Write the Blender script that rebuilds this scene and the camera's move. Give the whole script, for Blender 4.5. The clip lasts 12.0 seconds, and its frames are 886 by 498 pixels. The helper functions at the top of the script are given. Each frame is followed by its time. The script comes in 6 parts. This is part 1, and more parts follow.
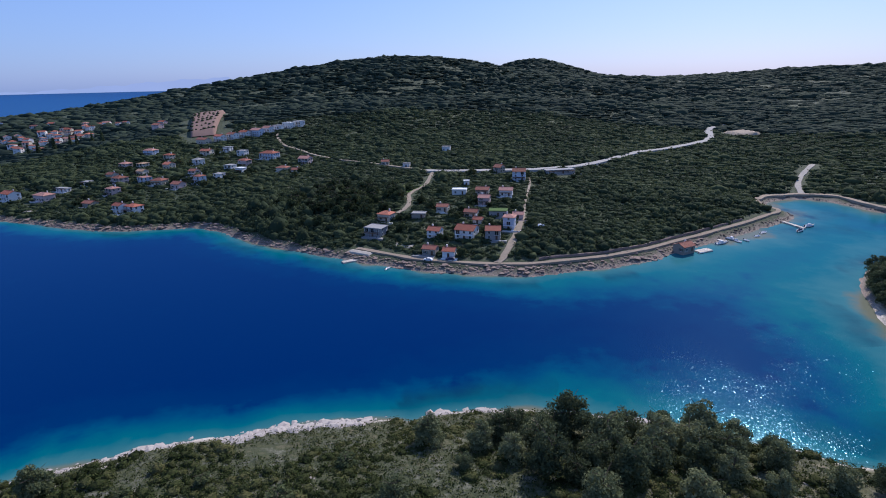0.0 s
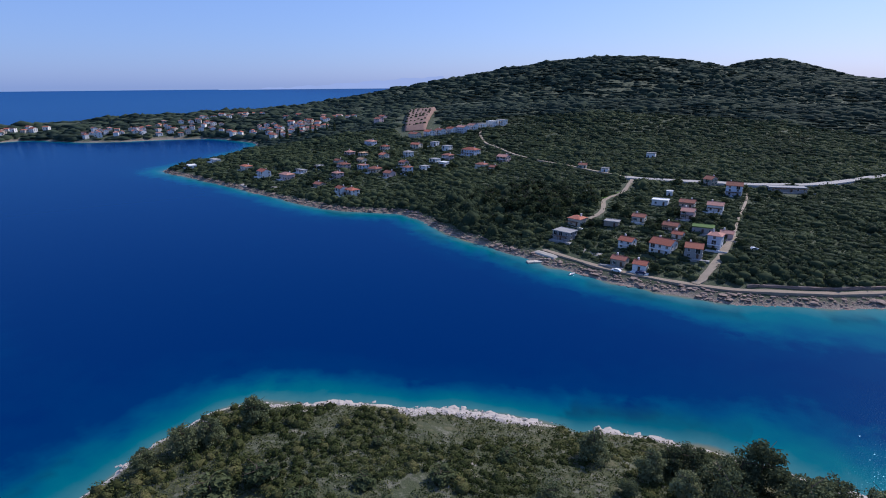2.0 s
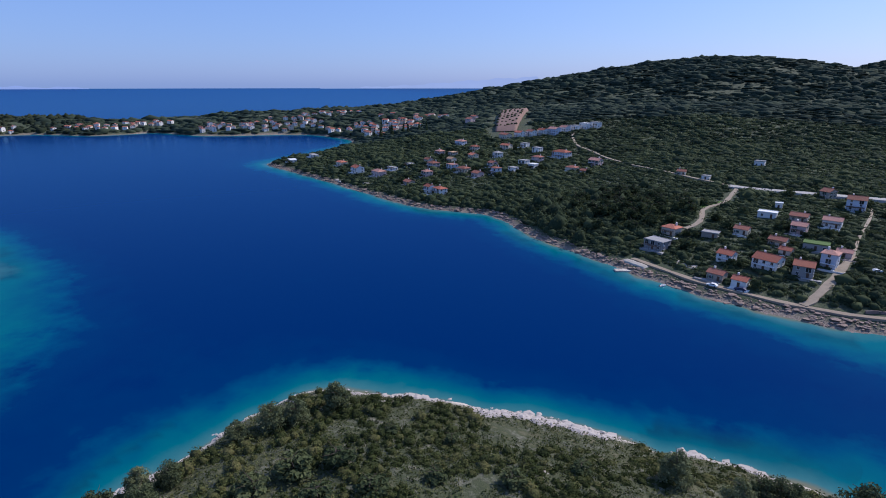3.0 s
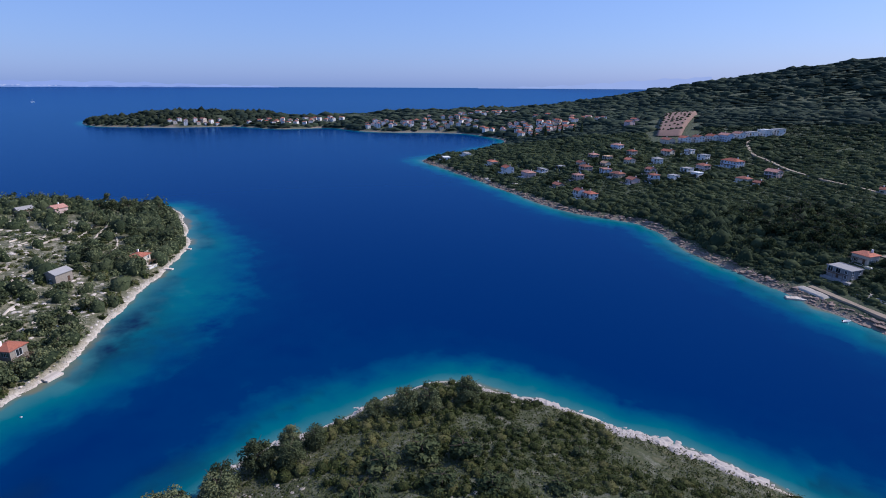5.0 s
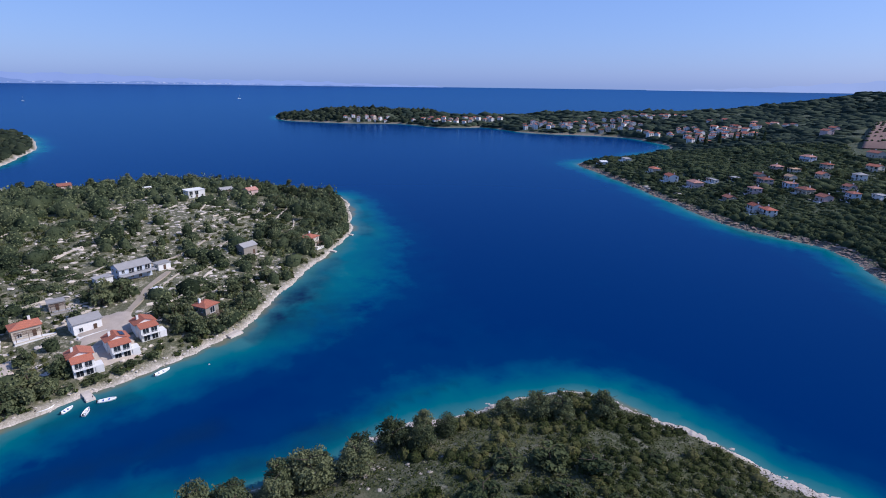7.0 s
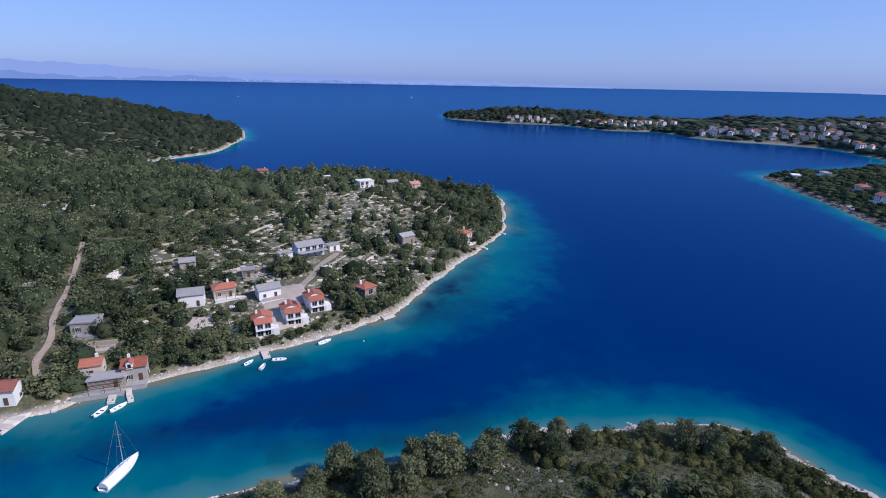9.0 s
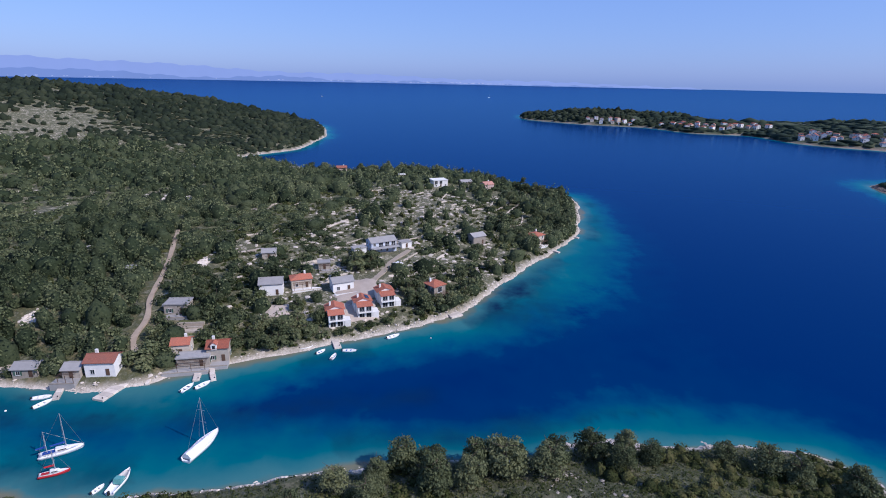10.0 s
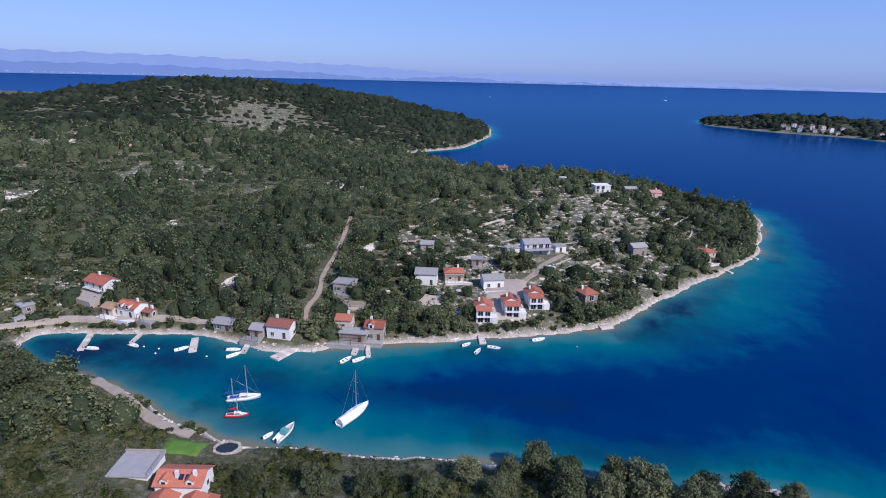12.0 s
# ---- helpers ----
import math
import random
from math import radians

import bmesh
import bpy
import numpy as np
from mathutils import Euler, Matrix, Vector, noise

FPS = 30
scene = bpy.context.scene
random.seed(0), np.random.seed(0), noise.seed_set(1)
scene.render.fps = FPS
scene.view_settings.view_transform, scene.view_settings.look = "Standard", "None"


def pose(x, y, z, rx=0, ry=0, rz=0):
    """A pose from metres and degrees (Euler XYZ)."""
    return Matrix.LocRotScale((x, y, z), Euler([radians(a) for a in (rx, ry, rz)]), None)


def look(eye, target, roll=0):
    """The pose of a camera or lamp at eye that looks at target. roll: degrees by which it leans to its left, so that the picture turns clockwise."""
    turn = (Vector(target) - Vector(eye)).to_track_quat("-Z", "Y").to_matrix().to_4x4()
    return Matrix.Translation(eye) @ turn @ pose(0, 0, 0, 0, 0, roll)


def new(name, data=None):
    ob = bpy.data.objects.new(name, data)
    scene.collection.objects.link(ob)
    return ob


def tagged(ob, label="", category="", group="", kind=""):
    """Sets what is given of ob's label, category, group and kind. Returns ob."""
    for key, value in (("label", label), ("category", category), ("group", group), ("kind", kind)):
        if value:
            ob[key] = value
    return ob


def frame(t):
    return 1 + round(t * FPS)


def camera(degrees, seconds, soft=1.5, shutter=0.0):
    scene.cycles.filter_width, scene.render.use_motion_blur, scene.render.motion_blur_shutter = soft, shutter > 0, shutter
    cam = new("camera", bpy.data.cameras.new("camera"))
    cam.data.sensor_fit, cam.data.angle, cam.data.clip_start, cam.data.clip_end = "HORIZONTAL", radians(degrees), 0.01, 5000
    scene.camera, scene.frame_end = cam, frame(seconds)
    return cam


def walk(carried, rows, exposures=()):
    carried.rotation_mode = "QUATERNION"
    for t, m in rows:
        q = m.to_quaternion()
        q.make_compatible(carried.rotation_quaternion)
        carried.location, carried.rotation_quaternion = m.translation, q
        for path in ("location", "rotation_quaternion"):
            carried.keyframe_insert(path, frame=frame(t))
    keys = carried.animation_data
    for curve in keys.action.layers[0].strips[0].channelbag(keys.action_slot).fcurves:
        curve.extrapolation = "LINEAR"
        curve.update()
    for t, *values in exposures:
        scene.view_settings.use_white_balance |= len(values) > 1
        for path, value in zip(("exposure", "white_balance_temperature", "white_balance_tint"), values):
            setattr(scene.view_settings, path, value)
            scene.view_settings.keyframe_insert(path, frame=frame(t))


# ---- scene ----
cam = camera(79.28, 12.0, 1.0)
PATH = [
    (0, pose(-0.00, -0.00, 80.00, 72.60, 1.14, -0.81)),
    (0.5, pose(0.03, -0.24, 80.15, 72.71, 0.97, 4.32)),
    (1, pose(0.05, -0.45, 80.29, 72.80, 0.78, 9.55)),
    (1.5, pose(0.07, -0.65, 80.41, 72.86, 0.59, 14.79)),
    (2, pose(0.11, -0.86, 80.55, 72.90, 0.40, 20.07)),
    (2.5, pose(0.20, -1.07, 80.74, 72.94, 0.21, 25.12)),
    (3, pose(0.39, -1.28, 80.93, 72.94, 0.00, 29.60)),
    (5, pose(1.02, -2.10, 81.63, 72.90, -0.29, 45.60)),
    (5.5, pose(1.19, -2.19, 81.67, 72.88, -0.37, 49.80)),
    (6, pose(1.34, -2.24, 81.69, 72.89, -0.50, 53.93)),
    (6.5, pose(1.49, -2.32, 81.72, 72.89, -0.61, 57.94)),
    (7, pose(1.67, -2.44, 81.75, 72.84, -0.69, 62.00)),
    (9, pose(2.58, -2.62, 81.91, 72.63, -1.03, 78.93)),
    (9.5, pose(2.75, -2.63, 81.92, 72.59, -1.06, 82.94)),
    (10, pose(2.79, -2.59, 81.92, 72.51, -1.11, 86.88)),
    (10.5, pose(2.88, -2.59, 81.91, 72.43, -1.16, 91.05)),
    (11, pose(2.99, -2.59, 81.90, 72.39, -1.20, 95.23)),
    (11.5, pose(3.16, -2.61, 81.88, 72.33, -1.25, 99.52)),
    (12, pose(3.38, -2.65, 81.85, 72.27, -1.27, 104.00)),
]
walk(cam, PATH, [(0, -0.03, 5880, 17), (6.5, -0.03, 5820, 18), (9, -0.04, 5750, 20), (12, -0.05, 5720, 21)])

# ---- world, sun, exposure ----
SUN_AZ, SUN_EL = -31.0, 41.0        # degrees: azimuth to the left of +y, elevation
world = bpy.data.worlds.new("sky")
scene.world = world
world.use_nodes = True
wn, wl = world.node_tree.nodes, world.node_tree.links
sky = wn.new("ShaderNodeTexSky")
sky.sky_type = "NISHITA"
sky.sun_disc = False
sky.sun_elevation = radians(SUN_EL)
sky.sun_rotation = radians(-SUN_AZ)
sky.altitude = 80
sky.air_density, sky.dust_density, sky.ozone_density = 1.0, 1.0, 5.0
wn["Background"].inputs["Strength"].default_value = 0.106
haze_mix = wn.new("ShaderNodeMix")          # spring haze over the clear sky
haze_mix.data_type = "RGBA"
haze_mix.inputs[0].default_value = 0.42
haze_mix.inputs[7].default_value = (2.7, 4.7, 10.3, 1)
wl.new(sky.outputs[0], haze_mix.inputs[6])
wl.new(haze_mix.outputs[2], wn["Background"].inputs["Color"])
sun = new("sun", bpy.data.lights.new("sun", "SUN"))
sun.data.energy, sun.data.angle, sun.data.color = 5.0, radians(0.55), (1.0, 0.915, 0.79)
_a, _e = radians(SUN_AZ), radians(SUN_EL)
sun.matrix_world = look((-math.sin(_a) * math.cos(_e) * 900, math.cos(_a) * math.cos(_e) * 900, math.sin(_e) * 900), (0, 0, 0))
scene.view_settings.exposure = 0.0

# ---- land: one coast line round the bay, heights from it ----
COAST_NORTH = [(-1500, 4900), (-1350, 4000), (-1150, 2500), (-1040, 1750), (-1010, 1300), (-1020, 1000), (-1120, 760), (-1260, 560),
               (-1400, 400), (-1425, 300), (-1350, 264), (-1240, 262), (-1167, 310), (-1108, 370), (-1059, 460), (-955, 490), (-930, 535), (-905, 585),
               (-800, 585), (-745, 615), (-703, 657), (-640, 688), (-566, 668), (-520, 640), (-485, 590), (-462, 520), (-450, 460), (-452, 425)]
COAST_SLOPE = [(-442, 402), (-420, 390), (-390, 380), (-320, 354), (-266, 331), (-222, 314), (-191, 305), (-163, 305), (-140, 307), (-117, 291),
               (-91, 270), (-67, 255), (-36, 238), (-15, 226), (5, 220), (25, 216), (44, 215), (67, 219), (87, 225), (110, 239), (129, 251), (149, 262),
               (174, 279), (196, 292), (209, 306), (207, 322), (212, 338), (228, 346), (244, 346), (257, 334), (261, 311), (275, 300)]
COAST_EAST = [(300, 290), (296, 268), (262, 245), (225, 226), (188, 212), (169, 198), (158, 181), (149, 163), (142, 145), (130, 122), (108, 96), (92, 90), (77, 99), (50, 110), (20, 116)]
COAST_HEADLAND = [(-9, 114), (-34, 112), (-50, 109), (-65, 107), (-76, 103), (-84, 99), (-93, 93), (-99, 82), (-101, 66), (-102, 52), (-100, 30), (-97, 5),
                  (-95, -18), (-93, -34), (-90, -48), (-88, -60), (-86, -70), (-88, -82), (-92, -96), (-98, -112), (-100, -126), (-102, -148), (-106, -160), (-113, -167)]
COAST_VILLA = [(-119, -163), (-122, -150), (-126, -135), (-131, -124), (-132, -113), (-130, -100), (-128, -88), (-131, -77), (-136, -68), (-143, -54), (-149, -44),
               (-153, -34), (-157, -20), (-165, -6), (-172, 5), (-180, 15), (-197, 28), (-218, 43), (-243, 61), (-262, 76), (-282, 89), (-305, 98), (-335, 107), (-362, 114)]
COAST_WEST = [(-388, 113), (-412, 92), (-440, 66), (-470, 28), (-485, -10), (-486, -55), (-494, -100), (-520, -148), (-553, -180), (-583, -184), (-617, -160), (-655, -140), (-720, -134),
              (-805, -130), (-850, -136), (-930, -150), (-1000, -172), (-1080, -260), (-1200, -500), (-1400, -1200), (-1700, -2600), (-2200, -4900)]
COAST = np.array(COAST_NORTH + COAST_SLOPE + COAST_EAST + COAST_HEADLAND + COAST_VILLA + COAST_WEST, float)


def rounded(pts, n=3):
    """The polyline through pts with its corners rounded (Catmull-Rom)."""
    p = np.vstack([pts[:1], pts, pts[-1:]])
    t = np.linspace(0, 1, n, endpoint=False)[:, None]
    out = []
    for a, b, c, d in zip(p, p[1:], p[2:], p[3:]):
        out.append(0.5 * (2 * b + (c - a) * t + (2 * a - 5 * b + 4 * c - d) * t**2 + (3 * b - a - 3 * c + d) * t**3))
    return np.vstack(out + [pts[-1:]])


SHORE = rounded(COAST)
RIM = np.vstack([SHORE, [(-6000, -4900), (-6000, 4900)]])     # closes the open sea


def grain(x, y, size, seed=0):
    """Smooth noise between -1 and 1 on arrays."""
    def h(i, j):
        v = np.sin(i * 127.1 + j * 311.7 + seed * 74.7) * 43758.5453
        return 2 * (v - np.floor(v)) - 1
    u, v = x / size, y / size
    i, j = np.floor(u), np.floor(v)
    a, b = u - i, v - j
    a, b = a * a * (3 - 2 * a), b * b * (3 - 2 * b)
    return (h(i, j) * (1 - a) + h(i + 1, j) * a) * (1 - b) + (h(i, j + 1) * (1 - a) + h(i + 1, j + 1) * a) * b


def polyline_gap(x, y, line):
    """Least distance from points to a polyline."""
    if x.size < 40:
        line = np.asarray(line, float)
        a, d = line[:-1, :, None], (line[1:] - line[:-1])[:, :, None]
        px, py = x.ravel() - a[:, 0], y.ravel() - a[:, 1]
        t = ((px * d[:, 0] + py * d[:, 1]) / (d[:, 0] ** 2 + d[:, 1] ** 2 + 1e-9)).clip(0, 1)
        return np.sqrt(((px - t * d[:, 0]) ** 2 + (py - t * d[:, 1]) ** 2).min(0)).reshape(x.shape)
    best = np.full(x.shape, 1e18)
    for (ax, ay), (bx, by) in zip(line, line[1:]):
        dx, dy = bx - ax, by - ay
        t = (((x - ax) * dx + (y - ay) * dy) / (dx * dx + dy * dy + 1e-9)).clip(0, 1)
        np.minimum(best, (x - ax - t * dx) ** 2 + (y - ay - t * dy) ** 2, out=best)
    return np.sqrt(best)


def inland(x, y):
    """Signed distance to the shore: positive on land."""
    a, b = RIM, np.roll(RIM, -1, 0)
    if x.size < 40:
        px, py = x.ravel()[None], y.ravel()[None]
        run = b[:, 1:] - a[:, 1:]
        cut = (b[:, :1] - a[:, :1]) * (py - a[:, 1:]) / np.where(run == 0, 1e-9, run) + a[:, :1]
        sea = ((((a[:, 1:] > py) != (b[:, 1:] > py)) & (px < cut)).sum(0) % 2 == 1).reshape(x.shape)
    else:
        sea = np.zeros(x.shape, bool)
        for (ax, ay), (bx, by) in zip(a, b):
            if ay != by:
                sea ^= ((ay > y) != (by > y)) & (x < (bx - ax) * (y - ay) / (by - ay) + ax)
    gap = polyline_gap(x, y, SHORE)
    s = np.where(sea, -gap, gap)
    near = np.exp(-(np.hypot(x, y) / 420) ** 2)
    return s + (0.5 + 0.7 * near) * grain(x, y, 7.0, 3) + 1.4 * grain(x, y, 19.0, 5)


# centre x, y, height, half-widths across and along, turn in degrees
HILLS = [(-100, 1650, 105, 350, 420, 0), (330, 1750, -25, 650, 500, 0), (480, 2900, 140, 200, 400, 0), (20, 800, 25, 230, 110, 8), (60, 1150, -28, 420, 150, 0), (900, 1900, 59, 900, 600, 0), (1700, 1500, 34, 600, 900, 0),
         (-500, 1450, 22, 350, 350, 20), (1500, 800, 7, 700, 500, 0), (-940, -330, 14, 150, 120, 0), (-800, -420, 24, 170, 140, 0), (-640, -560, 40, 170, 150, 0), (-430, -60, 2, 75, 105, 0),
         (330, 640, -8, 110, 110, 0), (-1160, 400, 17, 100, 130, 0), (-880, 760, 10, 150, 150, 0), (20, 20, 4, 60, 50, 0), (80, -250, 8, 200, 200, 0), (230, 120, 22, 80, 70, 0)]


def height(x, y, s=None):
    """Ground height; below the sea the bottom."""
    x, y = np.asarray(x, float), np.asarray(y, float)
    s = inland(x, y) if s is None else s
    up = s.clip(0, None)
    z = 1.5 * (1 - np.exp(-up / 2.5)) + 10 * (1 - np.exp(-up / 95)) + 14 * (1 - np.exp(-up / 900))
    for cx, cy, top, wa, wb, turn in HILLS:
        c, n = math.cos(radians(turn)), math.sin(radians(turn))
        u, v = (x - cx) * c + (y - cy) * n, (y - cy) * c - (x - cx) * n
        z = z + top * np.exp(-0.5 * ((u / wa) ** 2 + (v / wb) ** 2)) * (1 - np.exp(-up / 60))
    z = z + (1.6 * grain(x, y, 60, 1) + 0.5 * grain(x, y, 17, 2)) * (1 - np.exp(-up / 25)) + 7 * grain(x, y, 320, 9) * (1 - np.exp(-up / 300))
    return np.where(s > 0, z, 0.22 * s.clip(-60, 0) - 0.02)

# ---- materials ----
def mat(name, rough=0.8, spec=0.3, metal=0.0):
    m = bpy.data.materials.new(name)
    m.use_nodes = True
    b = m.node_tree.nodes["Principled BSDF"]
    b.inputs["Roughness"].default_value, b.inputs["Metallic"].default_value = rough, metal
    b.inputs["Specular IOR Level"].default_value = spec
    return m, m.node_tree.nodes, m.node_tree.links, b


def noise_node(n, l, scale, detail=4.0, rough=0.6, coords=None):
    t = n.new("ShaderNodeTexNoise")
    t.inputs["Scale"].default_value, t.inputs["Detail"].default_value, t.inputs["Roughness"].default_value = scale, detail, rough
    if coords is None:
        coords = n.new("ShaderNodeNewGeometry").outputs["Position"]
    l.new(coords, t.inputs["Vector"])
    return t.outputs["Fac"]


def ramp(n, l, fac, stops):
    r = n.new("ShaderNodeValToRGB")
    e = r.color_ramp.elements
    while len(e) < len(stops):
        e.new(0.5)
    for k, (at, col) in zip(e, stops):
        k.position, k.color = at, (*col, 1)
    l.new(fac, r.inputs[0])
    return r.outputs[0]


def blend(n, l, fac, a, b, how="MIX"):
    x = n.new("ShaderNodeMix")
    x.data_type, x.blend_type = "RGBA", how
    for sock, v in ((x.inputs[0], fac), (x.inputs[6], a), (x.inputs[7], b)):
        if isinstance(v, (int, float)):
            sock.default_value = v
        elif isinstance(v, tuple):
            sock.default_value = (*v, 1)
        else:
            l.new(v, sock)
    return x.outputs[2]


def calc(n, l, op, a, b, clamp=False):
    x = n.new("ShaderNodeMath")
    x.operation, x.use_clamp = op, clamp
    for sock, v in ((x.inputs[0], a), (x.inputs[1], b)):
        if isinstance(v, (int, float)):
            sock.default_value = v
        else:
            l.new(v, sock)
    return x.outputs[0]


def relief(n, l, b, fac, strength, depth):
    k = n.new("ShaderNodeBump")
    k.inputs["Strength"].default_value, k.inputs["Distance"].default_value = strength, depth
    l.new(fac, k.inputs["Height"])
    l.new(k.outputs[0], b.inputs["Normal"])


def plain(name, col, rough=0.8, spec=0.3, metal=0.0, vary=0.25, scale=1.2, bump=0.2, fine=9.0):
    """A surface of one colour with stains, grain and piece-to-piece variation."""
    m, n, l, b = mat(name, rough, spec, metal)
    big, small = noise_node(n, l, scale), noise_node(n, l, fine, 5.0)
    lo, hi = tuple(c * (1 - vary) for c in col), tuple(min(0.9, c * (1 + vary * 0.7)) for c in col)
    c = blend(n, l, big, lo, hi)
    c = blend(n, l, calc(n, l, "MULTIPLY", small, 0.5), c, tuple(v * 0.55 for v in col))
    r = n.new("ShaderNodeObjectInfo").outputs["Random"]
    k = n.new("ShaderNodeHueSaturation")
    l.new(calc(n, l, "ADD", calc(n, l, "MULTIPLY", r, vary), 1 - vary / 2), k.inputs["Value"])
    l.new(c, k.inputs["Color"])
    l.new(k.outputs[0], b.inputs["Base Color"])
    if bump:
        relief(n, l, b, small, bump, 0.05)
    return m


def leafy(name, dark, mid, light, size=1.4, bump=0.9, through_light=0.0, island=0.2):
    """Foliage: every clump or tree has its own green, dappled by leaf clusters."""
    m, n, l, b = mat(name, 0.85, 0.05)
    isl = n.new("ShaderNodeNewGeometry").outputs["Random Per Island"]
    ob = n.new("ShaderNodeObjectInfo").outputs["Random"]
    plant = n.new("ShaderNodeAttribute")
    plant.attribute_name = "own"
    own = calc(n, l, "FRACT", calc(n, l, "ADD", plant.outputs["Fac"], ob), 0.0)
    leaf = noise_node(n, l, size, 5.0, 0.7)
    wide, vast = noise_node(n, l, 0.03, 3.0), noise_node(n, l, 0.007, 3.0)
    f = calc(n, l, "ADD", calc(n, l, "MULTIPLY", own, 0.40), calc(n, l, "MULTIPLY", leaf, 0.55))
    f = calc(n, l, "ADD", f, calc(n, l, "MULTIPLY", isl, island))
    f = calc(n, l, "ADD", f, calc(n, l, "MULTIPLY", calc(n, l, "SUBTRACT", vast, 0.5), 0.5))
    f = calc(n, l, "ADD", f, calc(n, l, "MULTIPLY", calc(n, l, "SUBTRACT", wide, 0.5), 0.5), True)
    col = ramp(n, l, f, [(0.25, dark), (0.55, mid), (0.9, light)])
    l.new(col, b.inputs["Base Color"])
    if through_light:
        t, x = n.new("ShaderNodeBsdfTranslucent"), n.new("ShaderNodeMixShader")
        l.new(col, t.inputs["Color"])
        x.inputs[0].default_value = through_light
        l.new(b.outputs[0], x.inputs[1])
        l.new(t.outputs[0], x.inputs[2])
        l.new(x.outputs[0], n["Material Output"].inputs["Surface"])
    else:
        relief(n, l, b, leaf, bump, 0.6)
    return m


M_MAQUIS = leafy("maquis_leaves", (0.023, 0.034, 0.020), (0.048, 0.068, 0.036), (0.094, 0.114, 0.054), 1.0, 0, 0.35)
# inner pine masses: shade between crowns put in as a darker green
M_PINE_CORE_SHADE = leafy("pine_core_shade", (0.011, 0.017, 0.009), (0.032, 0.045, 0.023), (0.075, 0.089, 0.045))
M_SHRUB = leafy("shrub_leaves", (0.016, 0.022, 0.008), (0.044, 0.052, 0.019), (0.100, 0.096, 0.040), 1.6)
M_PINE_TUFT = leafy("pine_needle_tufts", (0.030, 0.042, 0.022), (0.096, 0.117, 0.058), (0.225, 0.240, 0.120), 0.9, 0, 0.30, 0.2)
M_MAQUIS_TUFT = leafy("maquis_leaf_tufts", (0.021, 0.031, 0.017), (0.050, 0.070, 0.034), (0.108, 0.128, 0.058), 0.7, 0, 0.32, 0.2)
M_SHRUB_TUFT = leafy("shrub_leaf_tufts", (0.014, 0.023, 0.007), (0.047, 0.065, 0.020), (0.128, 0.134, 0.050), 0.8, 0, 0.25, 0.25)
# distance haze put into the leaf colour: bluer, paler, less contrast
M_HAZY_HILLWOOD = leafy("hazy_hill_wood_leaves", (0.038, 0.056, 0.043), (0.053, 0.076, 0.054), (0.080, 0.104, 0.064), 0.6, 0, 0.42)
M_CAPEWOOD = leafy("cape_wood_leaves", (0.010, 0.015, 0.010), (0.019, 0.027, 0.016), (0.042, 0.050, 0.028), 0.5)
M_OAK_TUFT = leafy("oak_leaf_tufts", (0.020, 0.030, 0.014), (0.054, 0.074, 0.034), (0.125, 0.142, 0.064), 0.8, 0, 0.3, 0.2)
M_BARK = plain("bark", (0.11, 0.085, 0.065), 0.9, 0.1, vary=0.4, scale=3)


def ground_material():
    m, n, l, b = mat("ground", 0.9, 0.15)
    at = n.new("ShaderNodeAttribute")
    at.attribute_name = "shore"
    bare = n.new("ShaderNodeAttribute")
    bare.attribute_name = "bare"
    big, mid, fine = noise_node(n, l, 0.035, 4), noise_node(n, l, 0.35, 5, 0.65), noise_node(n, l, 2.2, 6, 0.7)
    soil = ramp(n, l, mid, [(0.3, (0.05, 0.05, 0.025)), (0.55, (0.105, 0.10, 0.05)), (0.75, (0.24, 0.20, 0.135))])
    scrub = ramp(n, l, fine, [(0.3, (0.022, 0.032, 0.014)), (0.7, (0.075, 0.085, 0.036))])
    stone = ramp(n, l, fine, [(0.25, (0.27, 0.22, 0.18)), (0.5, (0.56, 0.49, 0.41)), (0.75, (0.74, 0.66, 0.57))])
    lush = n.new("ShaderNodeAttribute")
    lush.attribute_name = "lush"
    open_soil = calc(n, l, "MULTIPLY", calc(n, l, "MULTIPLY", calc(n, l, "SUBTRACT", mid, 0.42), 6.0, True), calc(n, l, "SUBTRACT", 1.0, calc(n, l, "MULTIPLY", lush.outputs["Fac"], 0.88)))
    c = blend(n, l, open_soil, scrub, soil)
    hillside = ramp(n, l, fine, [(0.3, (0.034, 0.049, 0.030)), (0.7, (0.066, 0.084, 0.046))])
    c = blend(n, l, calc(n, l, "MULTIPLY", lush.outputs["Fac"], 0.8), c, hillside)
    brown = ramp(n, l, fine, [(0.25, (0.09, 0.066, 0.052)), (0.5, (0.22, 0.165, 0.135)), (0.75, (0.38, 0.31, 0.26))])
    stone = blend(n, l, calc(n, l, "MULTIPLY", calc(n, l, "SUBTRACT", lush.outputs["Fac"], 0.62), 2.3, True), stone, brown)
    edge = calc(n, l, "ADD", calc(n, l, "MULTIPLY", at.outputs["Fac"], 1.0), calc(n, l, "MULTIPLY", calc(n, l, "SUBTRACT", mid, 0.5), 1.3), True)
    c = blend(n, l, edge, stone, c)
    gap = calc(n, l, "MULTIPLY", bare.outputs["Fac"], calc(n, l, "MULTIPLY", calc(n, l, "SUBTRACT", mid, 0.47), 5.0, True), True)
    field = ramp(n, l, fine, [(0.25, (0.11, 0.105, 0.06)), (0.48, (0.27, 0.25, 0.18)), (0.62, (0.50, 0.46, 0.39)), (0.75, (0.68, 0.62, 0.54))])
    c = blend(n, l, gap, c, field)
    l.new(c, b.inputs["Base Color"])
    relief(n, l, b, fine, 0.8, 0.35)
    return m


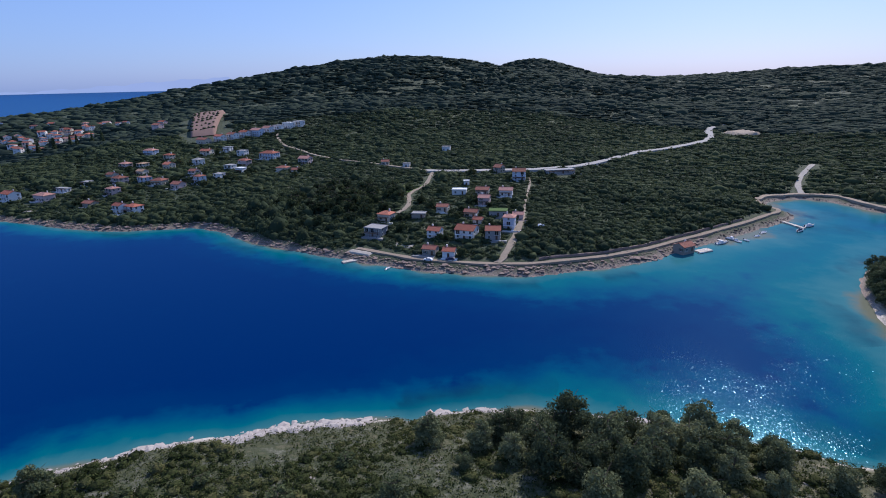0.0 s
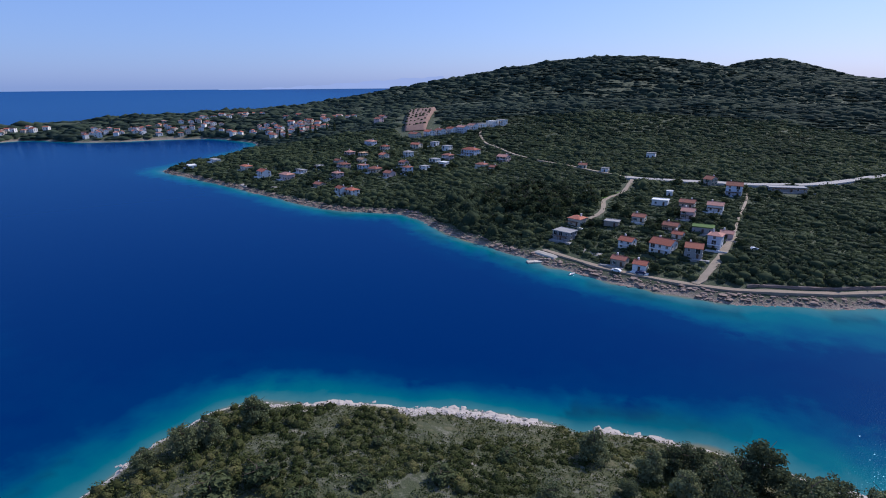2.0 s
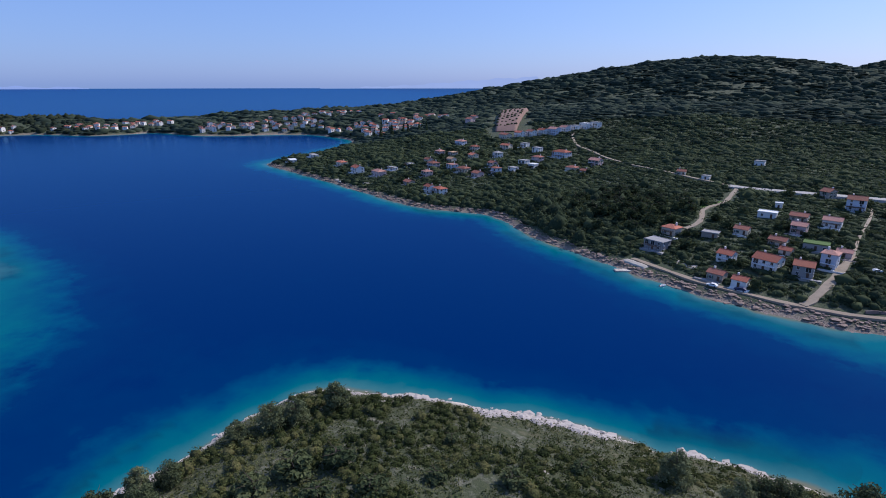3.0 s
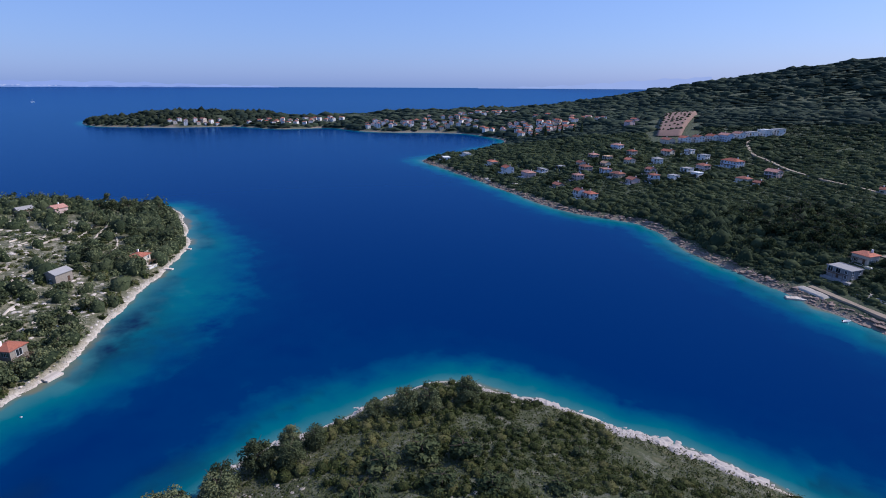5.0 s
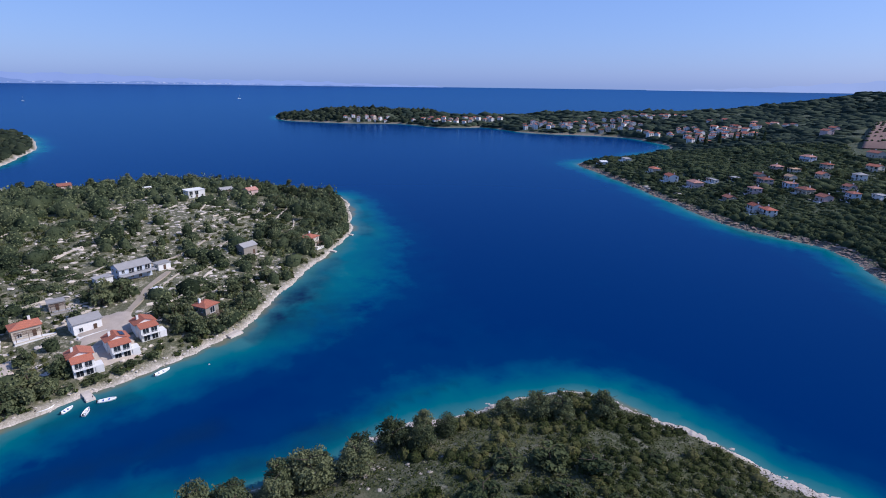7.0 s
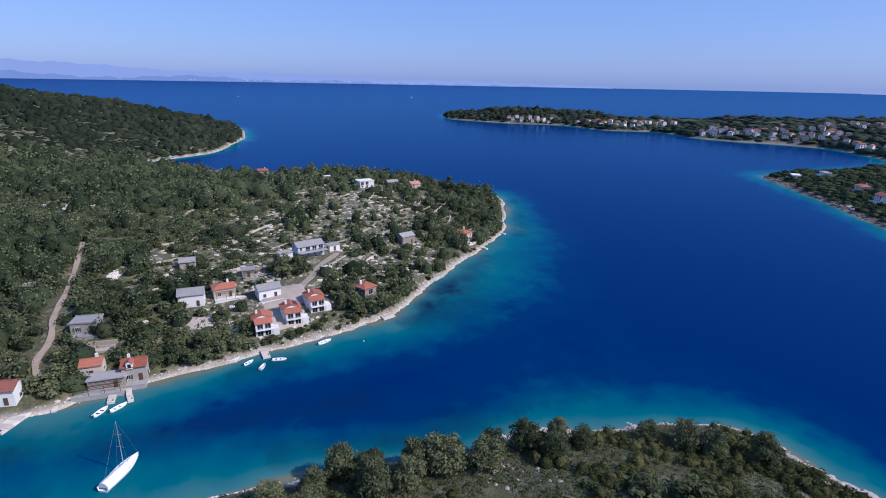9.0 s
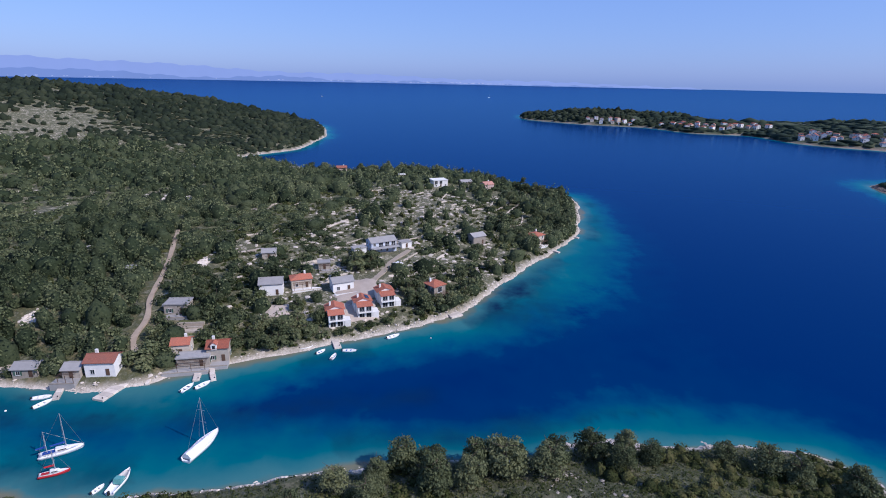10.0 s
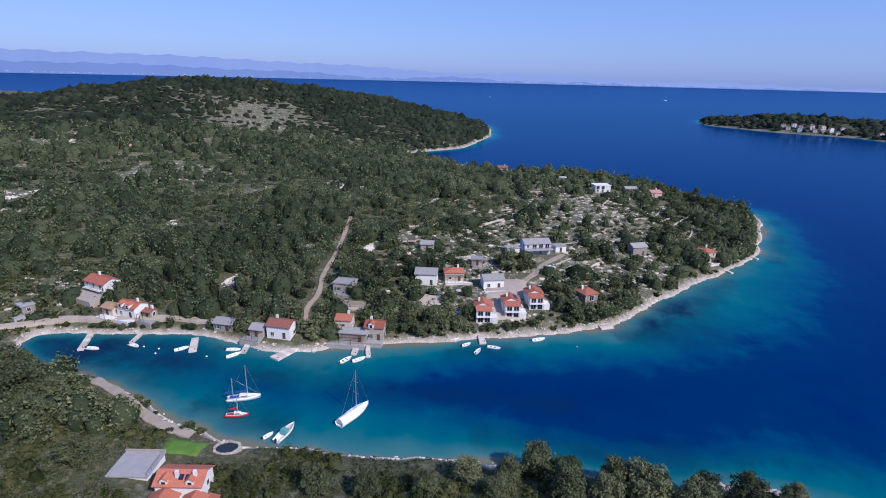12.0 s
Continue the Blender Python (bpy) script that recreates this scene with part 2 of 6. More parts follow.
def sea_material(name, fine_chop=True):
    m = bpy.data.materials.new(name)
    m.use_nodes = True
    n, l = m.node_tree.nodes, m.node_tree.links
    n.remove(n["Principled BSDF"])
    at = n.new("ShaderNodeAttribute")
    at.attribute_name = "depth"
    patch, weed, shoal = noise_node(n, l, 0.02, 5, 0.55), noise_node(n, l, 0.06, 4, 0.6), noise_node(n, l, 0.11, 5, 0.6)
    d = calc(n, l, "ADD", at.outputs["Fac"], calc(n, l, "MULTIPLY", calc(n, l, "SUBTRACT", patch, 0.5), 0.45))
    d = calc(n, l, "ADD", d, calc(n, l, "MULTIPLY", calc(n, l, "SUBTRACT", shoal, 0.5), calc(n, l, "MULTIPLY", at.outputs["Fac"], 0.85, True)))
    d = calc(n, l, "ADD", d, calc(n, l, "MULTIPLY", calc(n, l, "MULTIPLY", calc(n, l, "SUBTRACT", weed, 0.56), 2.2, True), calc(n, l, "MULTIPLY", at.outputs["Fac"], 1.0, True)))
    c = ramp(n, l, d, [(0.0, (0.14, 0.145, 0.10)), (0.045, (0.040, 0.145, 0.155)), (0.17, (0.002, 0.104, 0.132)), (0.40, (0.0005, 0.052, 0.120)),
                       (0.56, (0.0001, 0.0235, 0.097)), (1.0, (0.0001, 0.0178, 0.090))])
    weed_at = n.new("ShaderNodeAttribute")
    weed_at.attribute_name = "weed"
    meadow = calc(n, l, "MULTIPLY", calc(n, l, "ADD", calc(n, l, "MULTIPLY", calc(n, l, "SUBTRACT", weed, 0.5), 3.0), 0.75, True), weed_at.outputs["Fac"], True)
    c = blend(n, l, meadow, c, (0.004, 0.019, 0.046))
    body, shine = n.new("ShaderNodeBsdfDiffuse"), n.new("ShaderNodeBsdfGlossy")
    l.new(c, body.inputs["Color"])
    shine.inputs["Roughness"].default_value = 0.16 if fine_chop else 0.15
    swell, chop = noise_node(n, l, 0.3, 3, 0.6), noise_node(n, l, 1.9, 5, 0.8)
    k = n.new("ShaderNodeBump")
    k.inputs["Strength"].default_value, k.inputs["Distance"].default_value = 0.13, 0.40
    l.new(calc(n, l, "ADD", swell, calc(n, l, "MULTIPLY", chop, 0.35)), k.inputs["Height"])
    if fine_chop:
        l.new(k.outputs[0], shine.inputs["Normal"])
    fr = n.new("ShaderNodeFresnel")
    fr.inputs["IOR"].default_value = 1.33
    mix = n.new("ShaderNodeMixShader")
    shine.inputs["Color"].default_value = (0.35, 0.7, 1.0, 1)
    l.new(calc(n, l, "MINIMUM", calc(n, l, "MAXIMUM", calc(n, l, "MULTIPLY", calc(n, l, "SUBTRACT", fr.outputs[0], 0.03), 0.45), 0.012), 0.40), mix.inputs[0])
    l.new(body.outputs[0], mix.inputs[1])
    l.new(shine.outputs[0], mix.inputs[2])
    l.new(mix.outputs[0], n["Material Output"].inputs["Surface"])
    return m


M_GROUND, M_SEA, M_BREEZE = ground_material(), sea_material("sea_water"), sea_material("breezy_water", False)
M_FIELDSTONE = plain("weathered_field_stone", (0.47, 0.415, 0.345), 0.95, 0.15, vary=0.45, scale=0.4, bump=0.7, fine=3.0)
M_STONE = plain("limestone", (0.60, 0.53, 0.45), 0.9, 0.2, vary=0.4, scale=0.5, bump=0.6, fine=3.0)

# ---- ground sheet and sea ----
def mesh_from(name, verts, faces, material=None, smooth=True):
    """A mesh from numpy arrays: verts (n, 3), faces (m, 3 or 4)."""
    me = bpy.data.meshes.new(name)
    k = faces.shape[1]
    me.vertices.add(len(verts))
    me.vertices.foreach_set("co", np.ascontiguousarray(verts, np.float32).ravel())
    me.loops.add(len(faces) * k)
    me.loops.foreach_set("vertex_index", np.ascontiguousarray(faces, np.int32).ravel())
    me.polygons.add(len(faces))
    me.polygons.foreach_set("loop_start", np.arange(len(faces), dtype=np.int32) * k)
    me.polygons.foreach_set("use_smooth", np.full(len(faces), smooth))
    me.update(calc_edges=True)
    if material:
        me.materials.append(material)
    return me


def attribute(me, name, values):
    me.attributes.new(name, "FLOAT", "POINT").data.foreach_set("value", np.ascontiguousarray(values, np.float32))


def fan_sheet(step, ratio, first):
    """A round sheet of rings whose spacing grows outward; finer to the side where the bay lies."""
    az = np.radians(np.concatenate([np.arange(-50, 160, step), np.arange(160, 310, 3.0)]))
    n = int(math.log(4880 / first) / math.log(ratio))
    r = np.concatenate([[0.03, first * 0.4, first * 0.75], first * (4880 / first) ** (np.arange(n + 1) / n)])
    A, R = np.meshgrid(az, r)
    x, y = -np.sin(A) * R, np.cos(A) * R
    i, j = np.meshgrid(np.arange(len(r) - 1), np.arange(len(az)), indexing="ij")
    j2 = (j + 1) % len(az)
    w = len(az)
    f = np.stack([i * w + j, (i + 1) * w + j, (i + 1) * w + j2, i * w + j2], -1).reshape(-1, 4)
    return x.ravel(), y.ravel(), f


def lush_land(x, y):
    """The overgrown hillsides beyond the water, 0 to 1."""
    return np.maximum(((y - 140) / 40).clip(0, 1), 0.6 * np.exp(-(((x + 25) / 75) ** 4 + ((y - 25) / 85) ** 4)))


def rocky_rim(x, y):
    """The broad bare rock shelf round the north side of the headland, 0 to 1."""
    return np.exp(-(((x + 62) / 42) ** 2 + ((y - 102) / 26) ** 2))


def bare_ground(x, y):
    """Where stony, terraced or open ground shows between the bushes, 0 to 1."""
    b = 1.0 * np.exp(-(((x + 285) / 95) ** 2 + ((y - 12) / 70) ** 2)) + 0.75 * np.exp(-(((x + 195) / 40) ** 2 + ((y + 40) / 40) ** 2))
    b = b + 0.8 * np.exp(-(((x + 560) / 90) ** 2 + ((y + 330) / 70) ** 2)) + 0.6 * np.exp(-(((x + 330) / 60) ** 2 + ((y + 260) / 60) ** 2))
    for cx, cy, r in ((-233, -319, 26), (-375, -440, 40), (-212, -288, 20), (-141, -180, 20), (-220, -160, 10), (-325, -150, 16), (-395, -355, 30), (-320, -300, 24), (-575, -400, 60), (-178, -22, 16)):
        b = b + 0.8 * np.exp(-((x - cx) ** 2 + (y - cy) ** 2) / r**2)
    spots = ((grain(x, y, 13, 93) - 0.52) * 5).clip(0, 1) * ((-x - 125) / 30).clip(0, 1)      # stony gaps in the wood
    return (b + 0.25 * grain(x, y, 45, 12) + 0.9 * spots).clip(0, 1) * (1 - lush_land(x, y))


gx, gy, gf = fan_sheet(0.38, 1.0165, 62)
gs = inland(gx, gy)
gz = height(gx, gy, gs)
far = ((np.hypot(gx, gy) - 700) / 500).clip(0, 1) * ((gs - 10) / 20).clip(0, 1)
gz = gz + far * (2.0 * np.abs(grain(gx, gy, 13, 21)) + 2.0 * grain(gx, gy, 31, 22))
ground = new("ground", mesh_from("ground", np.stack([gx, gy, gz], 1), gf, M_GROUND))
attribute(ground.data, "shore", (gs / (2.1 + 1.8 * ((gy - 140) / 40).clip(0, 1) + 1.3 * rocky_rim(gx, gy))).clip(0, 1))
attribute(ground.data, "lush", lush_land(gx, gy))
attribute(ground.data, "bare", bare_ground(gx, gy))
tagged(ground, "stony scrub-covered island ground with pale limestone shore", "ground", kind="structure")


def sea_depth(x, y):
    """0 at the shore, 1 over the deep blue; shelves are wide in some coves and narrow elsewhere."""
    s = -inland(x, y)
    wide = 31 + 34 * np.exp(-(((x + 240) / 120) ** 2 + ((y - 70) / 60) ** 2)) + 150 * np.exp(-(((x - 200) / 110) ** 2 + ((y - 250) / 90) ** 2))
    wide = wide - 19 * np.exp(-(((x + 118) / 32) ** 2 + ((y - 40) / 65) ** 2)) + 20 * np.exp(-(((x - 80) / 75) ** 2 + ((y - 150) / 40) ** 2)) + 4 * np.exp(-(((x + 112) / 30) ** 2 + ((y + 55) / 30) ** 2)) - 4 * np.exp(-(((x + 112) / 30) ** 2 + ((y + 125) / 38) ** 2)) + 30 * np.exp(-(((x + 500) / 90) ** 2 + ((y - 470) / 120) ** 2))
    wide = wide - 9 * np.exp(-(((x + 30) / 70) ** 2 + ((y - 130) / 35) ** 2)) + 22 * np.exp(-(((x + 200) / 80) ** 2 + ((y - 40) / 70) ** 2)) + 18 * np.exp(-(((x + 110) / 45) ** 2 + ((y + 85) / 60) ** 2))
    return (s / wide).clip(0, 1.25) / 1.15


def sea_weed(x, y):
    """Dark seagrass meadows, 0 to 1: the head of the inlet and strips off the rocky shores."""
    w = 1.1 * np.exp(-(((x + 113) / 16) ** 2 + ((y + 134) / 27) ** 2)) + 0.5 * np.exp(-(((x + 116) / 8) ** 2 + ((y + 84) / 30) ** 2)) + 0.45 * np.exp(-(polyline_gap(x, y, [(-113, -58), (-116, -42), (-122, -22), (-124, -1)]) / 5.5) ** 2)
    s = -inland(x, y)
    w = w + 0.85 * np.exp(-(((x + 190) / 22) ** 2 + ((y - 38) / 14) ** 2)) + 0.5 * np.exp(-((s - 9) / 5) ** 2) * (grain(x, y, 26, 91) > 0.25)
    w = w + 0.7 * np.exp(-(((x - 215) / 60) ** 2 + ((y - 290) / 40) ** 2)) * (0.5 + 0.5 * grain(x, y, 18, 92))
    return w.clip(0, 1) * (s / 4).clip(0, 1)


# the sheet rises a little far out, up to the height at which the horizon stands
sx, sy, sf = fan_sheet(0.7, 1.02, 62)
sz = 54 * ((np.hypot(sx, sy) - 2600) / 2280).clip(0, 1) ** 2 * (-inland(sx, sy) / 300).clip(0, 1)
sea = new("sea", mesh_from("sea", np.stack([sx, sy, sz], 1), sf, M_SEA))
attribute(sea.data, "depth", sea_depth(sx, sy))
attribute(sea.data, "weed", sea_weed(sx, sy))
tagged(sea, "calm blue sea, turquoise over the shallows", "sea", kind="structure")


def breezy_patch():
    """Small open-water wavelets, as facets, where the breeze roughens the mouth of the inlet."""
    az, r = np.radians(np.arange(-46, -13, 0.085)), 94 * 1.0017 ** np.arange(0, 490)
    A, R = np.meshgrid(az, r)
    g = np.random.default_rng(3)
    A, R = A + g.uniform(-0.0004, 0.0004, A.shape), R * (1 + g.uniform(-0.0005, 0.0005, R.shape))
    x, y = (-np.sin(A) * R).ravel(), (np.cos(A) * R).ravel()
    gust = (0.50 + 0.35 * grain(x, y, 30, 81) + 0.3 * grain(x, y, 9, 82)).clip(0.1, 1.1)
    for cx, cy, turn, ln, wd in ((114, 168, 3, 24, 2.0), (124, 156, -32, 16, 1.6)):      # streaks of breeze
        u, v = (x - cx) * math.cos(radians(turn)) + (y - cy) * math.sin(radians(turn)), (y - cy) * math.cos(radians(turn)) - (x - cx) * math.sin(radians(turn))
        gust = gust + 0.75 * np.exp(-((u / ln) ** 2 + (v / wd) ** 2))
    q, rr = np.degrees(A).ravel(), np.hypot(x, y)
    rim = ((q + 46) / 4).clip(0, 1) * ((-14 - q) / 12).clip(0, 1) * ((rr - 94) / 8).clip(0, 1) * ((216 - rr) / 60).clip(0, 1)
    gust = gust * rim
    z = 0.012 + 0.06 * rim + 0.0175 * gust * g.normal(size=len(x)).clip(-2.5, 2.5) * rr / 170
    i, j = np.meshgrid(np.arange(len(r) - 1), np.arange(len(az) - 1), indexing="ij")
    w = len(az)
    q = np.stack([i * w + j, (i + 1) * w + j, (i + 1) * w + j + 1, i * w + j + 1], -1).reshape(-1, 4)
    s = inland(x, y)
    q = q[(s[q] < -1.5).all(1)]
    f = np.concatenate([q[:, [0, 1, 2]], q[:, [0, 2, 3]]])
    keep = np.unique(f)
    back = np.zeros(len(x), int)
    back[keep] = np.arange(len(keep))
    me = mesh_from("sea_ripples", np.stack([x, y, z], 1)[keep], back[f], M_BREEZE, False)
    attribute(me, "depth", sea_depth(x[keep], y[keep]))
    attribute(me, "weed", sea_weed(x[keep], y[keep]))
    return tagged(new("sea_ripples", me), "sparkling wavelets on the blue water", "sea", kind="structure")


breezy_patch()


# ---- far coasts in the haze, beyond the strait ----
# emission only: the haze of distance is put into the glow colour
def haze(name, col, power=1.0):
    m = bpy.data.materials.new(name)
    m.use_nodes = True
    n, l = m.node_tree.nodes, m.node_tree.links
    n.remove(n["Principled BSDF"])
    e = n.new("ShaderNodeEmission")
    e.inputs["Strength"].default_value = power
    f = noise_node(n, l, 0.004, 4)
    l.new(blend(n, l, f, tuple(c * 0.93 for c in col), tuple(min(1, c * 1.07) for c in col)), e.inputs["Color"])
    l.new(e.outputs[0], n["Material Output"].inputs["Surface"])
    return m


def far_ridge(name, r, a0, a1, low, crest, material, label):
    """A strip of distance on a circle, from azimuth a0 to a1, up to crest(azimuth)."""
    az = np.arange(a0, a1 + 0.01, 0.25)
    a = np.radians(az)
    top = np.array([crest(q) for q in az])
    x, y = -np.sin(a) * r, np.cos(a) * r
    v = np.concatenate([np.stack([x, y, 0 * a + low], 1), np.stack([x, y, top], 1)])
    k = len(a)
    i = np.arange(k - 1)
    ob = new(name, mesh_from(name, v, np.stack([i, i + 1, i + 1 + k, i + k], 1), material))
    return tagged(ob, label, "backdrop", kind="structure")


def bumps(q, parts, base):
    return base + sum(h * math.exp(-((q - c) / w) ** 2) for c, w, h in parts) + 5 * math.sin(q * 1.9) + 3 * math.sin(q * 4.7 + 1)


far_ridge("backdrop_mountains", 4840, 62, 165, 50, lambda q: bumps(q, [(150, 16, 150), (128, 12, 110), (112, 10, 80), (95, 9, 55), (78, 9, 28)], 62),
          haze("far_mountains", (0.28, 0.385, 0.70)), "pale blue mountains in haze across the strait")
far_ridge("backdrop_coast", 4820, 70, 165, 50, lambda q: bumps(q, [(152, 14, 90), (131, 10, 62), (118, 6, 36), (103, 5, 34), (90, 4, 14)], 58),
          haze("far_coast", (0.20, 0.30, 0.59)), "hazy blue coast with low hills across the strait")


def far_town():
    """Pale specks of towns, glowing in their haze colour, along the foot of the far coast."""
    g = np.random.default_rng(23)
    q = np.radians(np.concatenate([g.normal(92, 6, 50), g.normal(84, 2, 20), g.normal(140, 5, 40), g.normal(121, 4, 20)]))
    h, w = 59 + np.abs(g.normal(0, 3, len(q))), g.uniform(3, 9, len(q))
    c = np.stack([-np.sin(q) * 4812, np.cos(q) * 4812, h], 1)
    side = np.stack([np.cos(q), np.sin(q), 0 * q], 1) * w[:, None]
    up = np.array([[0, 0, 1.0]]) * g.uniform(1.5, 4, len(q))[:, None]
    v = np.stack([c - side, c + side, c + side + up, c - side + up], 1).reshape(-1, 3)
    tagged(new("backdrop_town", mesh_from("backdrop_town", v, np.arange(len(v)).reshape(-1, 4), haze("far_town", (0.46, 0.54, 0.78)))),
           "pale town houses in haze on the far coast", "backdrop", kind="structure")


far_town()
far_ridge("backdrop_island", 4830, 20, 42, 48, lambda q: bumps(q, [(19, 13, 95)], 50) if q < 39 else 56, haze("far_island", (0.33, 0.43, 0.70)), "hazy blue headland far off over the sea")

# ---- plan: roads and building plots ----
ROAD_HILL = [(-9, 399), (11, 391), (35, 388), (54, 389), (78, 393), (107, 410), (142, 444), (180, 479), (222, 506), (265, 541), (293, 578), (320, 636), (359, 673)]
ROAD_VILLAGE = [(-174, 600), (-165, 570), (-147, 530), (-123, 505), (-98, 474), (-71, 444), (-37, 420), (-9, 399)]
ROAD_GRAVEL = [(-3, 394), (-5, 378), (-7, 364), (-10, 352), (-15, 343), (-18, 332), (-17, 311), (-19, 300), (-23, 292)]
LANE = [(25.5, 223.5), (28, 227), (35, 244), (41, 263), (46, 279)]
FOOTPATH = [(46, 279), (52, 311), (60, 345), (66, 378)]
PROMENADE = [(-40, 250), (-33, 246), (-13, 234), (4, 228), (25, 223), (45, 222), (67, 227), (83, 232), (99, 240), (120, 253), (141, 265), (170, 283), (190, 297), (202, 307), (203, 325), (208, 340)]
INLET_ROAD = [(208, 340), (220, 350), (231, 352), (246, 352), (262, 342), (266, 318), (272, 306), (290, 305)]
INLET_TRACK = [(246, 352), (252, 366), (265, 385), (277, 398), (294, 415)]
SHORE_TRACK = [(-107, -178), (-116, -172), (-124, -163), (-129, -147), (-135, -129), (-137, -116), (-136, -108)]
HILL_PATH = [(-143, -84), (-151, -88), (-162, -89), (-176, -94), (-191, -97), (-211, -102), (-232, -108), (-245, -112)]
DRIVE = [(-174, -26), (-184, -22), (-194, -18), (-205, -14), (-216, -11), (-232, -4)]
COVE_PATH = [(-98, -124), (-95, -115), (-90.5, -105), (-86, -94), (-84.6, -88), (-84.2, -82)]
TRACKS = [(ROAD_HILL, 5.5), (ROAD_VILLAGE, 1.6), (ROAD_GRAVEL, 3.6), (LANE, 3.0), (FOOTPATH, 1.6), (PROMENADE, 4.5), (INLET_ROAD, 4), (INLET_TRACK, 4.5), (SHORE_TRACK, 1.7),
          (HILL_PATH, 2.4), (DRIVE, 3.0), (COVE_PATH, 2.8)]

# building plots: front middle x, y, turn, width, depth, storeys, roof, walls, roof colour
PLOTS_COVE = [
    (-30, 281, -25, 9, 8, 1.6, "hip", "cream", "orange"), (-34, 262, -25, 12, 9, 1.8, "flat", "grey", "slab"), (-11, 282, -10, 9, 6, 1, "flat", "stone", "slab"),
    (-3, 254, -22, 8, 7, 1.7, "gable", "white", "red"), (-5, 235, -20, 8, 6, 1.3, "gable", "stone", "rust"), (4, 231, -16, 7, 6, 1.3, "gable", "white", "red"),
    (12, 250, -24, 12, 10, 2.0, "gable", "white", "red"), (2, 289, -15, 8, 6, 1.2, "gable", "cream", "rust"), (26, 247, -8, 9, 8, 2.0, "gable", "grey", "orange"),
    (35, 259, -18, 7, 7, 2.7, "hip", "blue", "rose")]
PLOTS_UPPER = [
    (32, 278, -8, 12, 8, 1.2, "flat", "grey", "green"), (42, 274, -12, 7, 5, 1.1, "gable", "rose", "rose"), (17, 279, -20, 9, 6, 1.2, "gable", "cream", "rust"),
    (20, 268, -20, 6, 5, 1, "gable", "cream", "red"), (26, 300, -15, 8, 7, 1.8, "gable", "rose", "rose"), (27, 322, -14, 10, 7, 1.2, "gable", "cream", "rust"),
    (41, 318, -12, 10, 7, 1.6, "gable", "white", "rose"), (55, 358, -10, 11, 9, 2.7, "gable", "blue", "rust"), (42, 380, -35, 7, 9, 1.8, "gable", "stone", "rust"),
    (88, 377, 8, 26, 8, 1.1, "flat", "grey", "slab")]
PLOTS_HUTS = [
    (13, 323, -10, 10, 6, 1, "flat", "white", "white"), (8, 474, -10, 8, 6, 1.4, "flat", "white", "slab"), (-41, 424, 0, 7, 6, 1, "gable", "cream", "rust"),
    (-24, 413, -10, 6, 5, 1, "flat", "white", "slab"), (118, 238, 28, 9, 7, 1, "gable", "stone", "rust"), (19, 348, -5, 4, 4, 1.1, "flat", "white", "white"), (-28, 345, -5, 6, 4, 0.8, "flat", "white", "white"),
    (307, 268, 20, 7, 6, 1, "gable", "stone", "rust")]
PLOTS_VILLAGE = [
    (-194, 330, -28, 11, 8, 1.8, "hip", "white", "red"), (-203, 331, -28, 9, 7, 2.2, "gable", "white", "red"), (-232, 348, -20, 10, 7, 1, "gable", "stone", "rust"),
    (-230, 371, -30, 9, 8, 1.9, "hip", "rose", "rose"), (-222, 399, -35, 11, 8, 1.9, "flat", "blue", "rose"), (-241, 399, -30, 12, 9, 2, "hip", "rose", "rust"),
    (-255, 416, -25, 9, 7, 1.6, "gable", "cream", "rust"), (-267, 404, -20, 8, 6, 1, "flat", "white", "slab"), (-270, 462, -25, 10, 8, 1.8, "hip", "rose", "rose"),
    (-252, 456, -25, 9, 8, 1.7, "flat", "cream", "sand")]
PLOTS_MIDDLE = [
    (-275, 516, -20, 14, 9, 2, "hip", "blue", "rose"), (-224, 444, -25, 9, 8, 1.8, "gable", "cream", "orange"), (-245, 490, -20, 9, 8, 1.8, "hip", "cream", "red"),
    (-206, 459, -30, 9, 8, 2, "hip", "white", "slab"), (-207, 392, -15, 12, 9, 1.4, "hip", "cream", "rust"), (-188, 380, -25, 10, 8, 1.4, "gable", "rose", "rust"),
    (-177, 392, -30, 8, 7, 2.2, "hip", "blue", "rust"), (-166, 402, -20, 8, 7, 1.8, "flat", "white", "slab"), (-216, 504, -15, 13, 8, 1.8, "gable", "cream", "orange"),
    (-201, 518, -15, 9, 7, 1.8, "flat", "white", "slab")]
PLOTS_EASTERN = [
    (-190, 414, -25, 8, 7, 1.8, "gable", "rose", "rust"), (-168, 430, -20, 9, 8, 2, "flat", "white", "slab"), (-156, 421, -18, 8, 7, 1.6, "flat", "white", "white"),
    (-164, 452, -25, 11, 8, 2, "hip", "rose", "rust"), (-152, 480, -22, 19, 11, 2.2, "hip", "blue", "red"), (-181, 498, -20, 10, 8, 2, "flat", "white", "slab"),
    (-113, 453, -20, 12, 9, 2, "gable", "rose", "rose"), (-125, 428, -15, 11, 8, 1.2, "hip", "cream", "rust"), (-112, 420, -10, 7, 6, 1.1, "gable", "white", "rust"),
    (-236, 425, -22, 9, 7, 1.5, "gable", "cream", "sand")]
PLOTS_POINT = [
    (-414, 404, -35, 14, 8, 1.0, "flat", "white", "white"), (-402, 424, -30, 17, 7, 1.0, "flat", "white", "slab"), (-342, 397, -25, 12, 8, 1.3, "hip", "cream", "orange"),
    (-306, 375, -28, 13, 9, 1.9, "gable", "white", "red"), (-278, 369, -25, 14, 9, 1.6, "hip", "rose", "rose"), (-276, 391, -20, 13, 4, 0.9, "flat", "white", "slab")]
